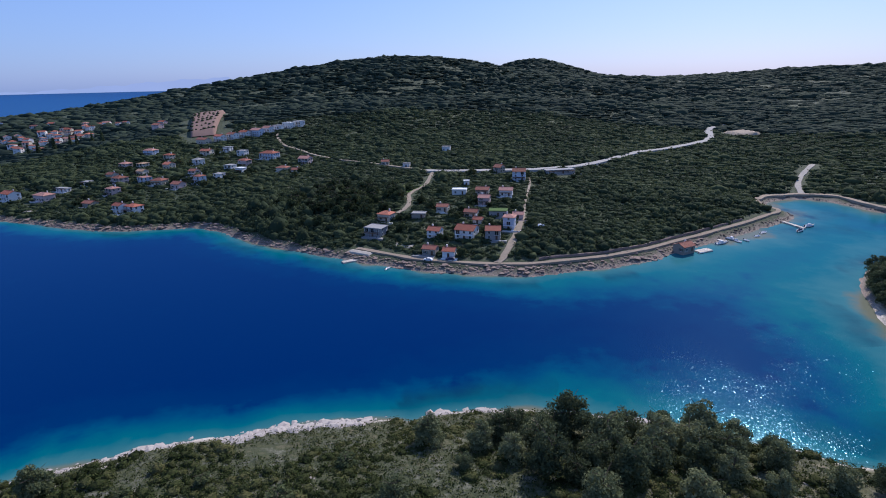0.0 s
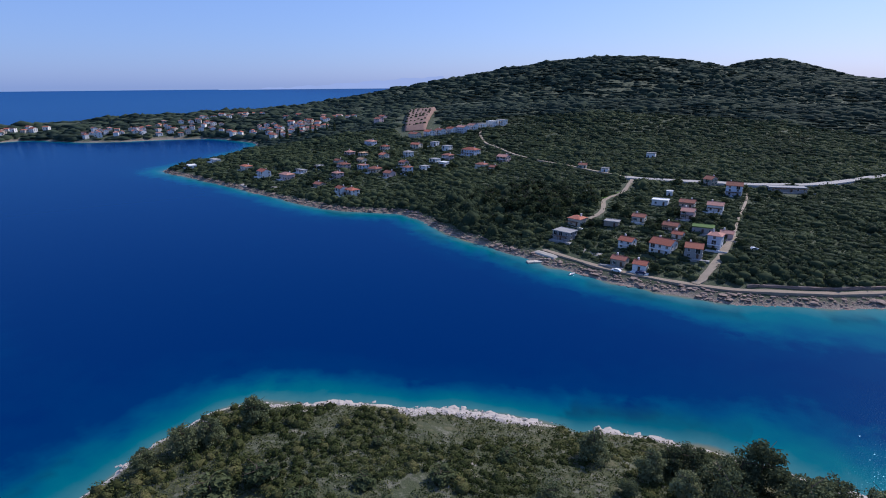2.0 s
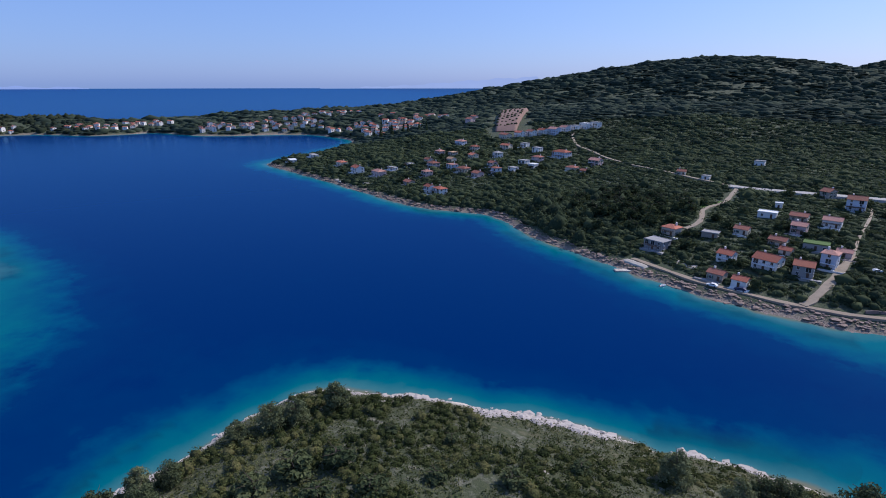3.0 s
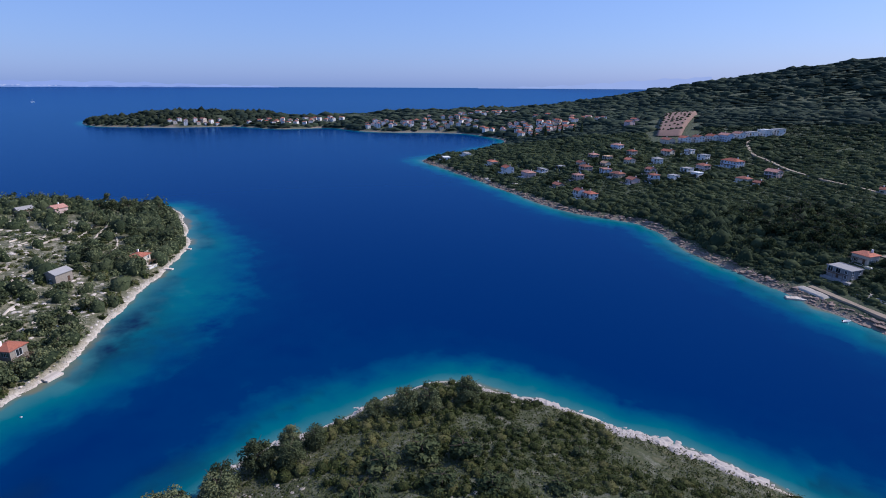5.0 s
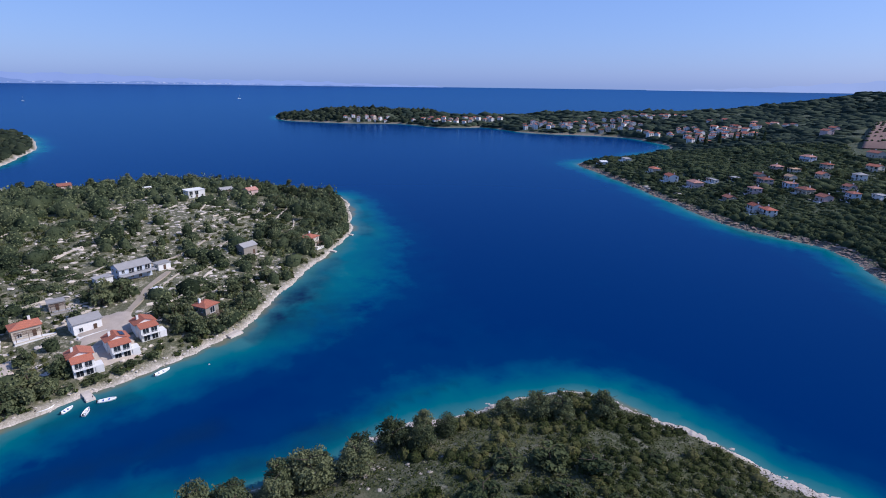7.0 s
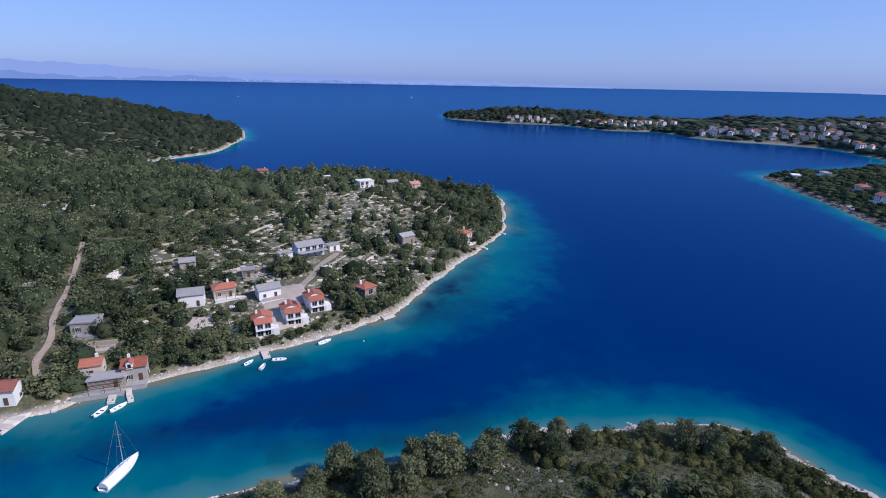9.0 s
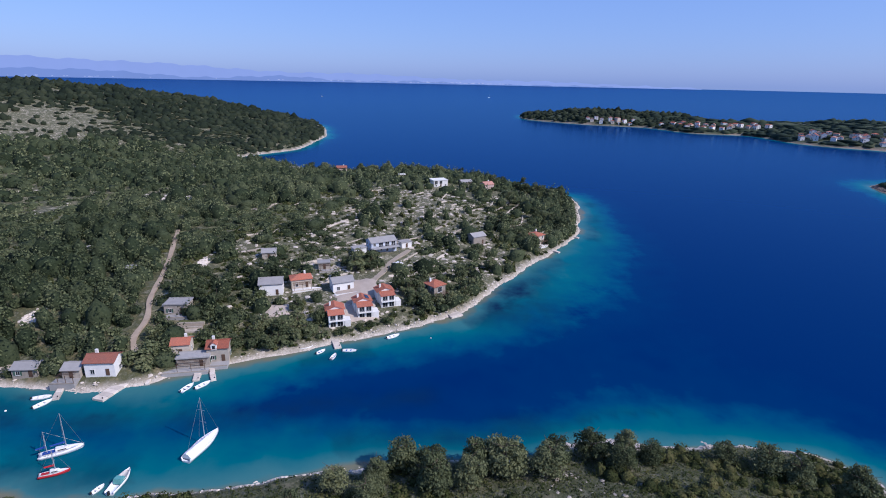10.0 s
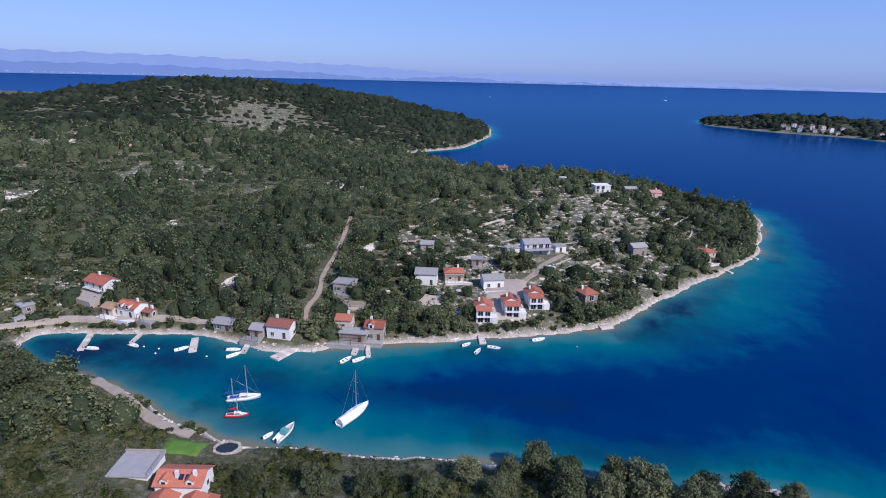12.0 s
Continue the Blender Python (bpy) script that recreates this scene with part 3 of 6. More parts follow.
PLOTS_ROW = [
    (-245, 566, -28, 16, 9, 1.6, "gable", "cream", "rust"), (-230, 572, -28, 12, 9, 2, "gable", "white", "red"), (-219, 579, -28, 12, 9, 2, "gable", "white", "rust"),
    (-208, 586, -28, 12, 9, 2.1, "gable", "white", "red"), (-196, 589, -28, 15, 10, 2.4, "gable", "blue", "rose"), (-187, 600, -28, 12, 9, 2.4, "gable", "white", "rose"),
    (-179, 611, -28, 11, 9, 2.2, "flat", "white", "slab"), (-170, 622, -28, 13, 9, 2.2, "flat", "white", "white"), (-160, 631, -28, 12, 9, 2.2, "flat", "white", "slab")]
PLOTS_BAY = [
    (-355, 695, -20, 13, 10, 3, "gable", "rose", "rust"), (-385, 770, -20, 12, 9, 2, "gable", "rose", "red"), (-473, 818, -15, 9, 8, 1.6, "gable", "white", "rust"),
    (-617, 844, -15, 14, 9, 2, "gable", "white", "rust"), (-605, 866, -15, 14, 9, 2, "gable", "white", "red"), (-524, 676, -10, 11, 8, 2, "gable", "cream", "red"),
    (-470, 640, -12, 10, 8, 2, "hip", "rose", "rust"), (-461, 662, -12, 10, 8, 2, "gable", "cream", "rust"), (-451, 678, -12, 10, 8, 2, "gable", "white", "red"),
    (-470, 706, -12, 11, 8, 2, "hip", "white", "rust")]
PLOTS_INLET = [
    (-139, -165, 78, 11.5, 7, 1.7, "gable", "white", "red"), (-121, -177, 70, 5, 4, 0.9, "flat", "stone", "slab"), (-130, -151, 82, 5.5, 4.5, 0.9, "gable", "cream", "sand"),
    (-132, -137, 84, 3.5, 3, 0.8, "gable", "stone", "rust"), (-133, -109, 92, 7, 5, 0.9, "gable", "stone", "slab"), (-132, -96, 92, 5, 5, 0.9, "gable", "stone", "slab"),
    (-143, -71, 98, 5.5, 5, 1.3, "gable", "cream", "orange"), (-139, -66, 98, 9.5, 4, 1.0, "flat", "stone", "slab"), (-165, -81, 92, 8, 6, 1.2, "flat", "stone", "slab")]
PLOTS_SLOPE = [
    (-182, -54, 100, 9, 7, 1.6, "gable", "white", "slab"), (-188, -44, 108, 8, 6, 1.2, "hip", "cream", "orange"), (-185, -28, 112, 8.5, 6, 1.3, "gable", "white", "slab"),
    (-204, -38, 104, 5, 4, 0.9, "flat", "stone", "slab"), (-184, 8, 128, 6, 6.5, 1.8, "hip", "stone", "orange"), (-235, -5, 118, 5.5, 4, 0.9, "flat", "white", "slab"),
    (-250, 31, 120, 8, 6, 1.5, "gable", "stone", "slab"), (-256, 63, 130, 7, 7, 1.8, "hip", "cream", "orange"), (-212, -62, 100, 6, 5, 1, "gable", "stone", "slab")]
PLOTS_OUTER = [
    (-357, 17, 110, 11, 8, 1.7, "flat", "white", "white"), (-368, 52, 115, 8, 7, 1.5, "gable", "rose", "rose"), (-378, 37, 110, 9, 6, 1, "gable", "stone", "slab"),
    (-452, -62, 100, 9, 7, 1.2, "gable", "rose", "rust"), (-462, -104, 95, 9, 6, 1, "flat", "white", "slab"), (-196, -112, 92, 5, 4, 0.8, "flat", "stone", "slab"), (-398, -10, 100, 5, 3, 0.8, "flat", "white", "white")]
# hamlets too far off to tell every plot: middle x, y, half-widths, turn of the strip, number
HAMLETS = [(-1108, 402, 50, 12, 60, 26), (-985, 530, 45, 14, 30, 12), (-960, 600, 40, 16, 60, 9), (-760, 655, 75, 22, 35, 22), (-735, 720, 65, 30, 20, 18), (-735, 830, 60, 30, 50, 14),
           (-500, 700, 45, 40, 40, 18), (-505, 790, 50, 30, 60, 14), (-560, 740, 40, 35, 20, 12), (-1040, 505, 25, 8, 60, 6), (-610, 700, 45, 8, 170, 7), (-830, 630, 30, 12, 20, 6)]


def plot_middle(p):
    """The middle of a plot's building and its half size."""
    a = radians(p[2])
    return p[0] - math.sin(a) * p[4] / 2, p[1] + math.cos(a) * p[4] / 2


PLOTS = PLOTS_COVE + PLOTS_UPPER + PLOTS_HUTS + PLOTS_VILLAGE + PLOTS_MIDDLE + PLOTS_EASTERN + PLOTS_POINT + PLOTS_ROW + PLOTS_BAY + PLOTS_INLET + PLOTS_SLOPE + PLOTS_OUTER
SHRUNK = PLOTS_COVE + PLOTS_UPPER + PLOTS_VILLAGE + PLOTS_MIDDLE + PLOTS_EASTERN
CLEARINGS = [(*plot_middle(p), (0.40 if p in SHRUNK else 0.52) * max(p[3], p[4]) + 0.3) for p in PLOTS] + [(p[0] + 4 * math.sin(radians(p[2])), p[1] - 4 * math.cos(radians(p[2])), 0.28 * p[3]) for p in PLOTS]
hr = random.Random(5)
FAR_PLOTS = []
for cx, cy, ra, rb, turn, count in HAMLETS:
    for _ in range(count * 3):
        u, v = hr.uniform(-1, 1) * ra, hr.uniform(-1, 1) * rb
        c, s = math.cos(radians(turn)), math.sin(radians(turn))
        x, y = cx + u * c - v * s, cy + u * s + v * c
        if inland(np.array([x]), np.array([y]))[0] > 4 and all((x - q[0]) ** 2 + (y - q[1]) ** 2 > 130 for q in FAR_PLOTS):
            FAR_PLOTS.append((x, y, turn - 60 + hr.uniform(-25, 25), hr.uniform(8, 13), hr.uniform(7, 9), hr.choice([1.8, 2, 2, 2.6, 3]), hr.choice(["gable", "gable", "hip", "flat"]),
                              hr.choice(["white", "white", "white", "cream"]), hr.choice(["red", "rust", "rose", "orange"])))
            count -= 1
        if not count:
            break
CLEARINGS += [(p[0], p[1], 8.0) for p in FAR_PLOTS]
# the waterfront villas and the villa over the cove, with their yards
VILLAS = [(-163, -28, 104), (-169, -19, 106), (-177, -11.5, 108)]
CLEARINGS += [(-168, -27, 6), (-173, -19, 6), (-192, -28, 5), (-196, -20, 5), (-188, -33, 4), (-171, -50, 5), (-156, -74, 6), (-181, -11, 6), (-172, -24, 5), (-179, -20, 6), (-186, -20, 5), (-64, -72, 7), (-69, -83, 6), (-70, -77, 4), (-229, -15, 8), (-136, -142, 5), (-137, -88, 6), (-146, -60, 5),
              (-168, -46, 5), (-158, -76, 5), (-82, -71.5, 6.5), (-79, -80, 5.5), (-350, 860, 30), (-320, 760, 35), (-300, 690, 34), (-330, 800, 34), (-280, 640, 22), (-76, -80, 4.5), (342, 605, 20), (374, 2064, 40)]

# bare limestone outcrops in the pine wood: middle x, y and reach
OUTCROPS = [(-212, -156, 3.5), (-164, -126, 3.5), (-313, -147, 6), (-309, -132, 5), (-244, -314, 7), (-226, -311, 6), (-209, -139, 2.5), (-210, -192, 2.5), (-207, -87, 3), (-378, -198, 3), (-375, -432, 6), (-387, -382, 5)]
CLEARINGS += [(x, y, 1.35 * r) for x, y, r in OUTCROPS] + [(-250 - 12 * k, 600 + 32 * k, 30) for k in range(10)]

# ---- vegetation ----
rng = np.random.default_rng(7)


def dome_template(sub, cut):
    bm = bmesh.new()
    bmesh.ops.create_icosphere(bm, subdivisions=sub, radius=1.0)
    bmesh.ops.delete(bm, geom=[f for f in bm.faces if f.calc_center_median().z < cut], context="FACES")
    bmesh.ops.delete(bm, geom=[v for v in bm.verts if not v.link_faces], context="VERTS")
    bm.verts.index_update()
    v, f = np.array([tuple(q.co) for q in bm.verts]), np.array([[q.index for q in t.verts] for t in bm.faces])
    bm.free()
    return v, f


DOME = dome_template(2, -0.35)


def lumps(pos, size, squash, template, rough=0.36):
    """Many uneven rounded leaf masses as one pair of arrays."""
    tv, tf = template
    n = len(pos)
    a = rng.uniform(0, 2 * math.pi, n)
    v = tv[None] * (1 + rng.uniform(-rough, rough, (n, len(tv), 1)))
    v = v * size[:, None, :]
    c, s = np.cos(a)[:, None], np.sin(a)[:, None]
    v = np.stack([v[..., 0] * c - v[..., 1] * s, v[..., 0] * s + v[..., 1] * c, v[..., 2]], -1) + pos[:, None, :]
    f = tf[None] + (np.arange(n) * len(tv))[:, None, None]
    return v.reshape(-1, 3), f.reshape(-1, 3)


def scatter(r0, r1, d0, dr, a0=-48.0, a1=150.0):
    """Jittered points on rings; the spacing is d0 plus dr times the distance."""
    xs, ys, ds = [], [], []
    r = r0
    while r < r1:
        d = d0 + dr * r
        n = max(3, int(radians(a1 - a0) * r / d))
        a = np.radians(a0) + (np.arange(n) + rng.uniform(0, 1, n)) * radians(a1 - a0) / n
        q = r + rng.uniform(0, 1, n) * d
        xs.append(-np.sin(a) * q), ys.append(np.cos(a) * q), ds.append(np.full(n, d))
        r += d
    return np.concatenate(xs), np.concatenate(ys), np.concatenate(ds)


def open_land(x, y, edge):
    """Points on land away from the shore, roads and houses; with their distance inland."""
    s = inland(x, y)
    ok = s > edge
    for cx, cy, r in CLEARINGS:
        ok &= (x - cx) ** 2 + (y - cy) ** 2 > r * r
    for line, w in TRACKS:
        x0, y0, x1, y1 = min(p[0] for p in line) - w, min(p[1] for p in line) - w, max(p[0] for p in line) + w, max(p[1] for p in line) + w
        k = np.nonzero(ok & (x > x0) & (x < x1) & (y > y0) & (y < y1))[0]
        ok[k] &= polyline_gap(x[k], y[k], np.array(line, float)) > w
    return ok, s


def tufts(centres, out, size):
    """Leaf tufts: small bent quads at the points, facing mostly outward. Arrays of verts and faces."""
    n = len(centres)
    d = rng.normal(size=(n, 3)) * 0.5 + out
    d /= np.linalg.norm(d, axis=1)[:, None] + 1e-9
    a = np.cross(d, rng.normal(size=(n, 3)))
    a /= np.linalg.norm(a, axis=1)[:, None] + 1e-9
    b = np.cross(d, a)
    s = size * rng.uniform(0.55, 1.3, n)
    a, b = a * s[:, None], b * (s * rng.uniform(0.45, 0.9, n))[:, None]
    v = np.stack([centres - a - b * 0.4, centres + b - a * 0.15 + d * (s * 0.25)[:, None], centres + a - b * 0.2, centres - b + d * (s * 0.2)[:, None]], 1)
    return v.reshape(-1, 3), np.arange(n * 4).reshape(-1, 4)


def woods(name, label, materials, r0, r1, d0, dr, grow, tall, edge, a0, a1, keep=None, template=DOME, leaves=0, leaf=0.4):
    """Bushes and trees as one body of uneven leaf masses, with a cover of leaf tufts where they are near enough."""
    x, y, d = scatter(r0, r1, d0, dr, a0, a1)
    ok, s = open_land(x, y, edge)
    if keep is not None:
        ok &= keep(x, y)
    x, y, d, s = x[ok], y[ok], d[ok], s[ok]
    z = height(x, y)
    w = d * np.exp(rng.normal(-0.5, 0.33, len(x))).clip(0.3, 1.05) * grow
    patch = 0.75 + 0.55 * grain(x, y, 46, 31) + 0.35 * grain(x, y, 15, 32)
    h = np.minimum(w * tall * rng.uniform(0.6, 1.35, len(x)) * patch.clip(0.25, 1.8), 8.0)
    size = np.stack([w, w * rng.uniform(0.8, 1.2, len(x)), h], 1)
    pos = np.stack([x, y, z + h * 0.25], 1)
    v, f = lumps(pos, size * (0.8 if leaves else 1.0), None, template)
    own = rng.uniform(0, 1, len(x))
    body = mesh_from(name, v, f, materials[0])
    attribute(body, "own", np.repeat(own, len(template[0])))
    tagged(new(name, body), label, "bushes", kind="stuff")
    if leaves:
        u = rng.normal(size=(len(x), leaves, 3))
        u /= np.linalg.norm(u, axis=2)[..., None]
        u[..., 2] = np.where(u[..., 2] < -0.2, -u[..., 2], u[..., 2])
        c = pos[:, None] + u * rng.uniform(0.75, 1.15, (len(x), leaves, 1)) * size[:, None]
        sz = np.repeat(leaf * (0.6 + 0.4 * w / w.mean()), leaves)
        v, f = tufts(c.reshape(-1, 3), u.reshape(-1, 3), sz)
        cover = mesh_from(name + "_leaves", v, f, materials[1], False)
        attribute(cover, "own", np.repeat(own, leaves * 4))
        tagged(new(name + "_leaves", cover), label + ", leafy outside", "foliage", kind="stuff")


def thin(x, y):
    return rng.uniform(0, 1, len(x)) > 0.86 * bare_ground(x, y)


def rim_clear(x, y):
    """Keeps the scrub off the bare rock shelf."""
    return inland(x, y) > 2 + 1.8 * rocky_rim(x, y) * (1 + 0.6 * grain(x, y, 8, 44))


SMALL = dome_template(1, -0.5)
MAQUIS, PINE, SHRUB = (M_MAQUIS, M_MAQUIS_TUFT), (M_PINE_CORE_SHADE, M_PINE_TUFT), (M_SHRUB, M_SHRUB_TUFT)
woods("maquis", "dense dark green maquis on the far hillside", MAQUIS, 205, 430, 1.4, 0.0056, 1.35, 0.6, 6, -48, 62, None, SMALL, 15, 0.5)
woods("grove", "tall dark wood on the slope beside the hamlet", MAQUIS, 250, 440, 3.6, 0.003, 1.2, 1.4, 8, 3, 24, lambda x, y: ((x + 68) / 48) ** 2 + ((y - 325) / 62) ** 2 < 1, SMALL, 26, 0.55)
woods("upper_maquis", "dark green maquis higher on the hillside", MAQUIS, 430, 700, 1.5, 0.0062, 1.4, 0.4, 6, -48, 64, None, SMALL, 8, 0.85)
woods("hill_woods", "dark green woods over the far hills", (M_HAZY_HILLWOOD, M_HAZY_HILLWOOD), 700, 3600, 2, 0.0066, 1.5, 0.32, 7, -48, 66, None, SMALL)
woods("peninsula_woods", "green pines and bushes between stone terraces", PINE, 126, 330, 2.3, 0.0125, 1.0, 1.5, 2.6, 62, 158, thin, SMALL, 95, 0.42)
woods("peninsula_bushes", "low green bushes between the pines", SHRUB, 126, 330, 1.0, 0.0055, 0.8, 0.8, 1.6, 62, 158, lambda x, y: thin(x, y) & (bare_ground(x, y) > 0.12 + 0.1 * grain(x, y, 9, 33)), SMALL, 18, 0.38)
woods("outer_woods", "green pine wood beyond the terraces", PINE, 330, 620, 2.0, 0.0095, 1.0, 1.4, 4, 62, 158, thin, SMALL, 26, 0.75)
woods("cape_woods", "green pine wood on the capes", (M_CAPEWOOD, M_CAPEWOOD), 620, 1700, 1.5, 0.005, 1.1, 0.9, 5, 62, 158, thin, SMALL)
woods("back_woods", "dark green scrub on the hill behind", MAQUIS, 150, 3000, 10, 0.07, 1.1, 0.4, 8, 166, 300)
woods("headland_bushes", "dark green bushes on the stony headland", SHRUB, 66, 185, 1.9, 0.003, 0.9, 0.75, 2.5, -48, 200, lambda x, y: (x > -108) & (grain(x, y, 8, 40) > -0.05) & rim_clear(x, y), SMALL, 60, 0.2)

# ---- building kit ----
def part(name, bm, material, parent, label="", at=None):
    """One mesh object under a thing or a part, from a bmesh or a ready mesh."""
    if isinstance(bm, bmesh.types.BMesh):
        me = bpy.data.meshes.new(name)
        bm.to_mesh(me)
        bm.free()
        me.materials.append(material)
    else:
        me = bm
    ob = new(name, me)
    ob.parent = parent
    if at is not None:
        ob.matrix_basis = at
    if label:
        tagged(ob, label)
    return ob


def thing(name, m, label, category, group="", kind=""):
    """An Empty at the base of a thing, which carries its parts."""
    ob = new(name)
    ob.empty_display_size = 0.5
    ob.matrix_basis = m
    return tagged(ob, label, category, group, kind)


def box(bm, x0, x1, y0, y1, z0, z1, bevel=0.0):
    r = bmesh.ops.create_cube(bm, size=1.0, matrix=Matrix.Translation(((x0 + x1) / 2, (y0 + y1) / 2, (z0 + z1) / 2)) @ Matrix.Diagonal((x1 - x0, y1 - y0, z1 - z0, 1)))
    if bevel:
        e = list({e for v in r["verts"] for e in v.link_edges})
        bmesh.ops.bevel(bm, geom=e, offset=bevel, segments=1, affect="EDGES")
    return bm


def prism(bm, pts, y0, y1):
    """A solid from an outline in x and z, drawn out along y."""
    a, b = [bm.verts.new((x, y0, z)) for x, z in pts], [bm.verts.new((x, y1, z)) for x, z in pts]
    n = len(pts)
    bm.faces.new(a), bm.faces.new(b[::-1])
    for i in range(n):
        bm.faces.new((a[i], b[i], b[(i + 1) % n], a[(i + 1) % n]))
    bmesh.ops.recalc_face_normals(bm, faces=bm.faces[:])
    return bm


def rod(bm, a, b, r, r2=None, seg=6):
    a, b = Vector(a), Vector(b)
    m = Matrix.Translation((a + b) / 2) @ (b - a).to_track_quat("Z", "Y").to_matrix().to_4x4()
    bmesh.ops.create_cone(bm, cap_ends=True, segments=seg, radius1=r, radius2=r if r2 is None else r2, depth=(b - a).length, matrix=m)
    return bm


def roof_material(name, col):
    """Pantiles: rows and columns of rounded tiles with weathered ones between."""
    m, n, l, b = mat(name, 0.85, 0.2)
    tc = n.new("ShaderNodeTexCoord").outputs["Object"]
    w = n.new("ShaderNodeTexWave")
    w.bands_direction, w.wave_profile = "X", "SIN"
    w.inputs["Scale"].default_value, w.inputs["Distortion"].default_value = 1.35, 0.6
    l.new(tc, w.inputs["Vector"])
    big, fine = noise_node(n, l, 0.7, 4, 0.6, tc), noise_node(n, l, 4.5, 4, 0.7, tc)
    c = ramp(n, l, fine, [(0.25, tuple(v * 0.55 for v in col)), (0.5, col), (0.8, tuple(min(0.8, v * 1.3 + 0.03) for v in col))])
    c = blend(n, l, calc(n, l, "MULTIPLY", calc(n, l, "SUBTRACT", big, 0.45), 2.5, True), c, tuple(v * 0.6 + 0.05 for v in col))
    c = blend(n, l, calc(n, l, "MULTIPLY", w.outputs["Fac"], 0.35), c, tuple(v * 0.5 for v in col))
    k = n.new("ShaderNodeHueSaturation")
    r = n.new("ShaderNodeObjectInfo").outputs["Random"]
    l.new(calc(n, l, "ADD", calc(n, l, "MULTIPLY", r, 0.4), 0.8), k.inputs["Value"])
    l.new(c, k.inputs["Color"])
    l.new(k.outputs[0], b.inputs["Base Color"])
    relief(n, l, b, w.outputs["Fac"], 0.7, 0.06)
    return m


WALLS = {"white": plain("white_render", (0.74, 0.73, 0.70), 0.9, 0.2, vary=0.14, scale=0.5, fine=3), "cream": plain("cream_render", (0.58, 0.51, 0.42), 0.9, 0.2, vary=0.2, scale=0.5, fine=3),
         "rose": plain("pink_render", (0.60, 0.45, 0.42), 0.9, 0.2, vary=0.2, scale=0.5, fine=3), "blue": plain("pale_blue_render", (0.55, 0.60, 0.68), 0.9, 0.2, vary=0.15, scale=0.5, fine=3),
         "grey": plain("grey_concrete", (0.30, 0.29, 0.28), 0.9, 0.2, vary=0.25, scale=0.5, fine=3), "stone": plain("rubble_stone_wall", (0.36, 0.32, 0.27), 0.95, 0.15, vary=0.45, scale=1.6, bump=0.7, fine=5)}
WALL_WORDS = {"white": "white rendered", "cream": "cream rendered", "rose": "pale pink", "blue": "pale blue-white", "grey": "grey concrete", "stone": "rubble stone"}
ROOFS = {"orange": roof_material("new_orange_tiles", (0.44, 0.15, 0.09)), "red": roof_material("red_tiles", (0.37, 0.115, 0.07)), "rust": roof_material("old_rust_tiles", (0.28, 0.105, 0.07)),
         "rose": roof_material("faded_tiles", (0.44, 0.22, 0.17)), "sand": roof_material("sand_tiles", (0.48, 0.30, 0.18)), "slab": plain("grey_slab", (0.33, 0.32, 0.31), 0.9, 0.2, vary=0.25, scale=0.6, fine=4),
         "white": plain("white_slab", (0.72, 0.72, 0.70), 0.9, 0.2, vary=0.15, scale=0.6, fine=4), "green": plain("roof_grass", (0.10, 0.16, 0.05), 0.9, 0.1, vary=0.4, scale=0.8, bump=0.6)}
ROOF_WORDS = {"orange": "orange tiled", "red": "red tiled", "rust": "rust tiled", "rose": "faded pink", "sand": "sandy tiled", "slab": "grey slab", "white": "white slab", "green": "planted green"}
M_WOOD, M_DARK = plain("dark_wood", (0.10, 0.06, 0.04), 0.7, 0.3), plain("dark_opening", (0.022, 0.023, 0.025), 0.6, 0.3, vary=0.1)
M_FRAME, M_SHUTTER = plain("white_frame", (0.66, 0.66, 0.64), 0.6, 0.3, vary=0.1), plain("green_shutter", (0.06, 0.12, 0.09), 0.6, 0.3)
M_METAL = plain("galvanised_metal", (0.35, 0.36, 0.37), 0.45, 0.5, 0.7, vary=0.15)
M_GLASS, _n, _l, _b = mat("window_glass", 0.06, 0.5)
_b.inputs["Base Color"].default_value = (0.018, 0.022, 0.028, 1)


def frame_mesh(w, h, name):
    """A window frame with a sill, standing 9 cm out of its wall, facing -y; its middle is at the origin."""
    bm = bmesh.new()
    t = 0.1
    box(bm, -w / 2 - t, -w / 2, -0.09, 0.06, -h / 2, h / 2), box(bm, w / 2, w / 2 + t, -0.09, 0.06, -h / 2, h / 2)
    box(bm, -w / 2 - t, w / 2 + t, -0.09, 0.06, h / 2, h / 2 + t), box(bm, -w / 2 - 0.16, w / 2 + 0.16, -0.16, 0.06, -h / 2 - t, -h / 2), box(bm, -0.03, 0.03, -0.06, 0.05, -h / 2, h / 2)
    me = bpy.data.meshes.new(name)
    bm.to_mesh(me), bm.free()
    me.materials.append(M_FRAME)
    return me


def slab_mesh(x0, x1, y0, y1, z0, z1, material, name):
    me = bpy.data.meshes.new(name)
    bm = box(bmesh.new(), x0, x1, y0, y1, z0, z1)
    bm.to_mesh(me), bm.free()
    me.materials.append(material)
    return me


FRAME_S, PANE_S = frame_mesh(1.0, 1.25, "window"), slab_mesh(-0.5, 0.5, -0.035, 0.03, -0.625, 0.625, M_GLASS, "pane")
FRAME_L, PANE_L = frame_mesh(1.9, 2.05, "glazed_door"), slab_mesh(-0.95, 0.95, -0.035, 0.03, -1.02, 1.02, M_GLASS, "pane")
DOOR = slab_mesh(-0.5, 0.5, -0.07, 0.03, 0, 2.05, M_WOOD, "door")
SHUT = slab_mesh(-0.24, 0.24, -0.14, -0.092, -0.62, 0.62, M_SHUTTER, "shutter")
CHIMNEY = slab_mesh(-0.35, 0.35, -0.3, 0.3, -0.8, 1.1, WALLS["white"], "chimney")


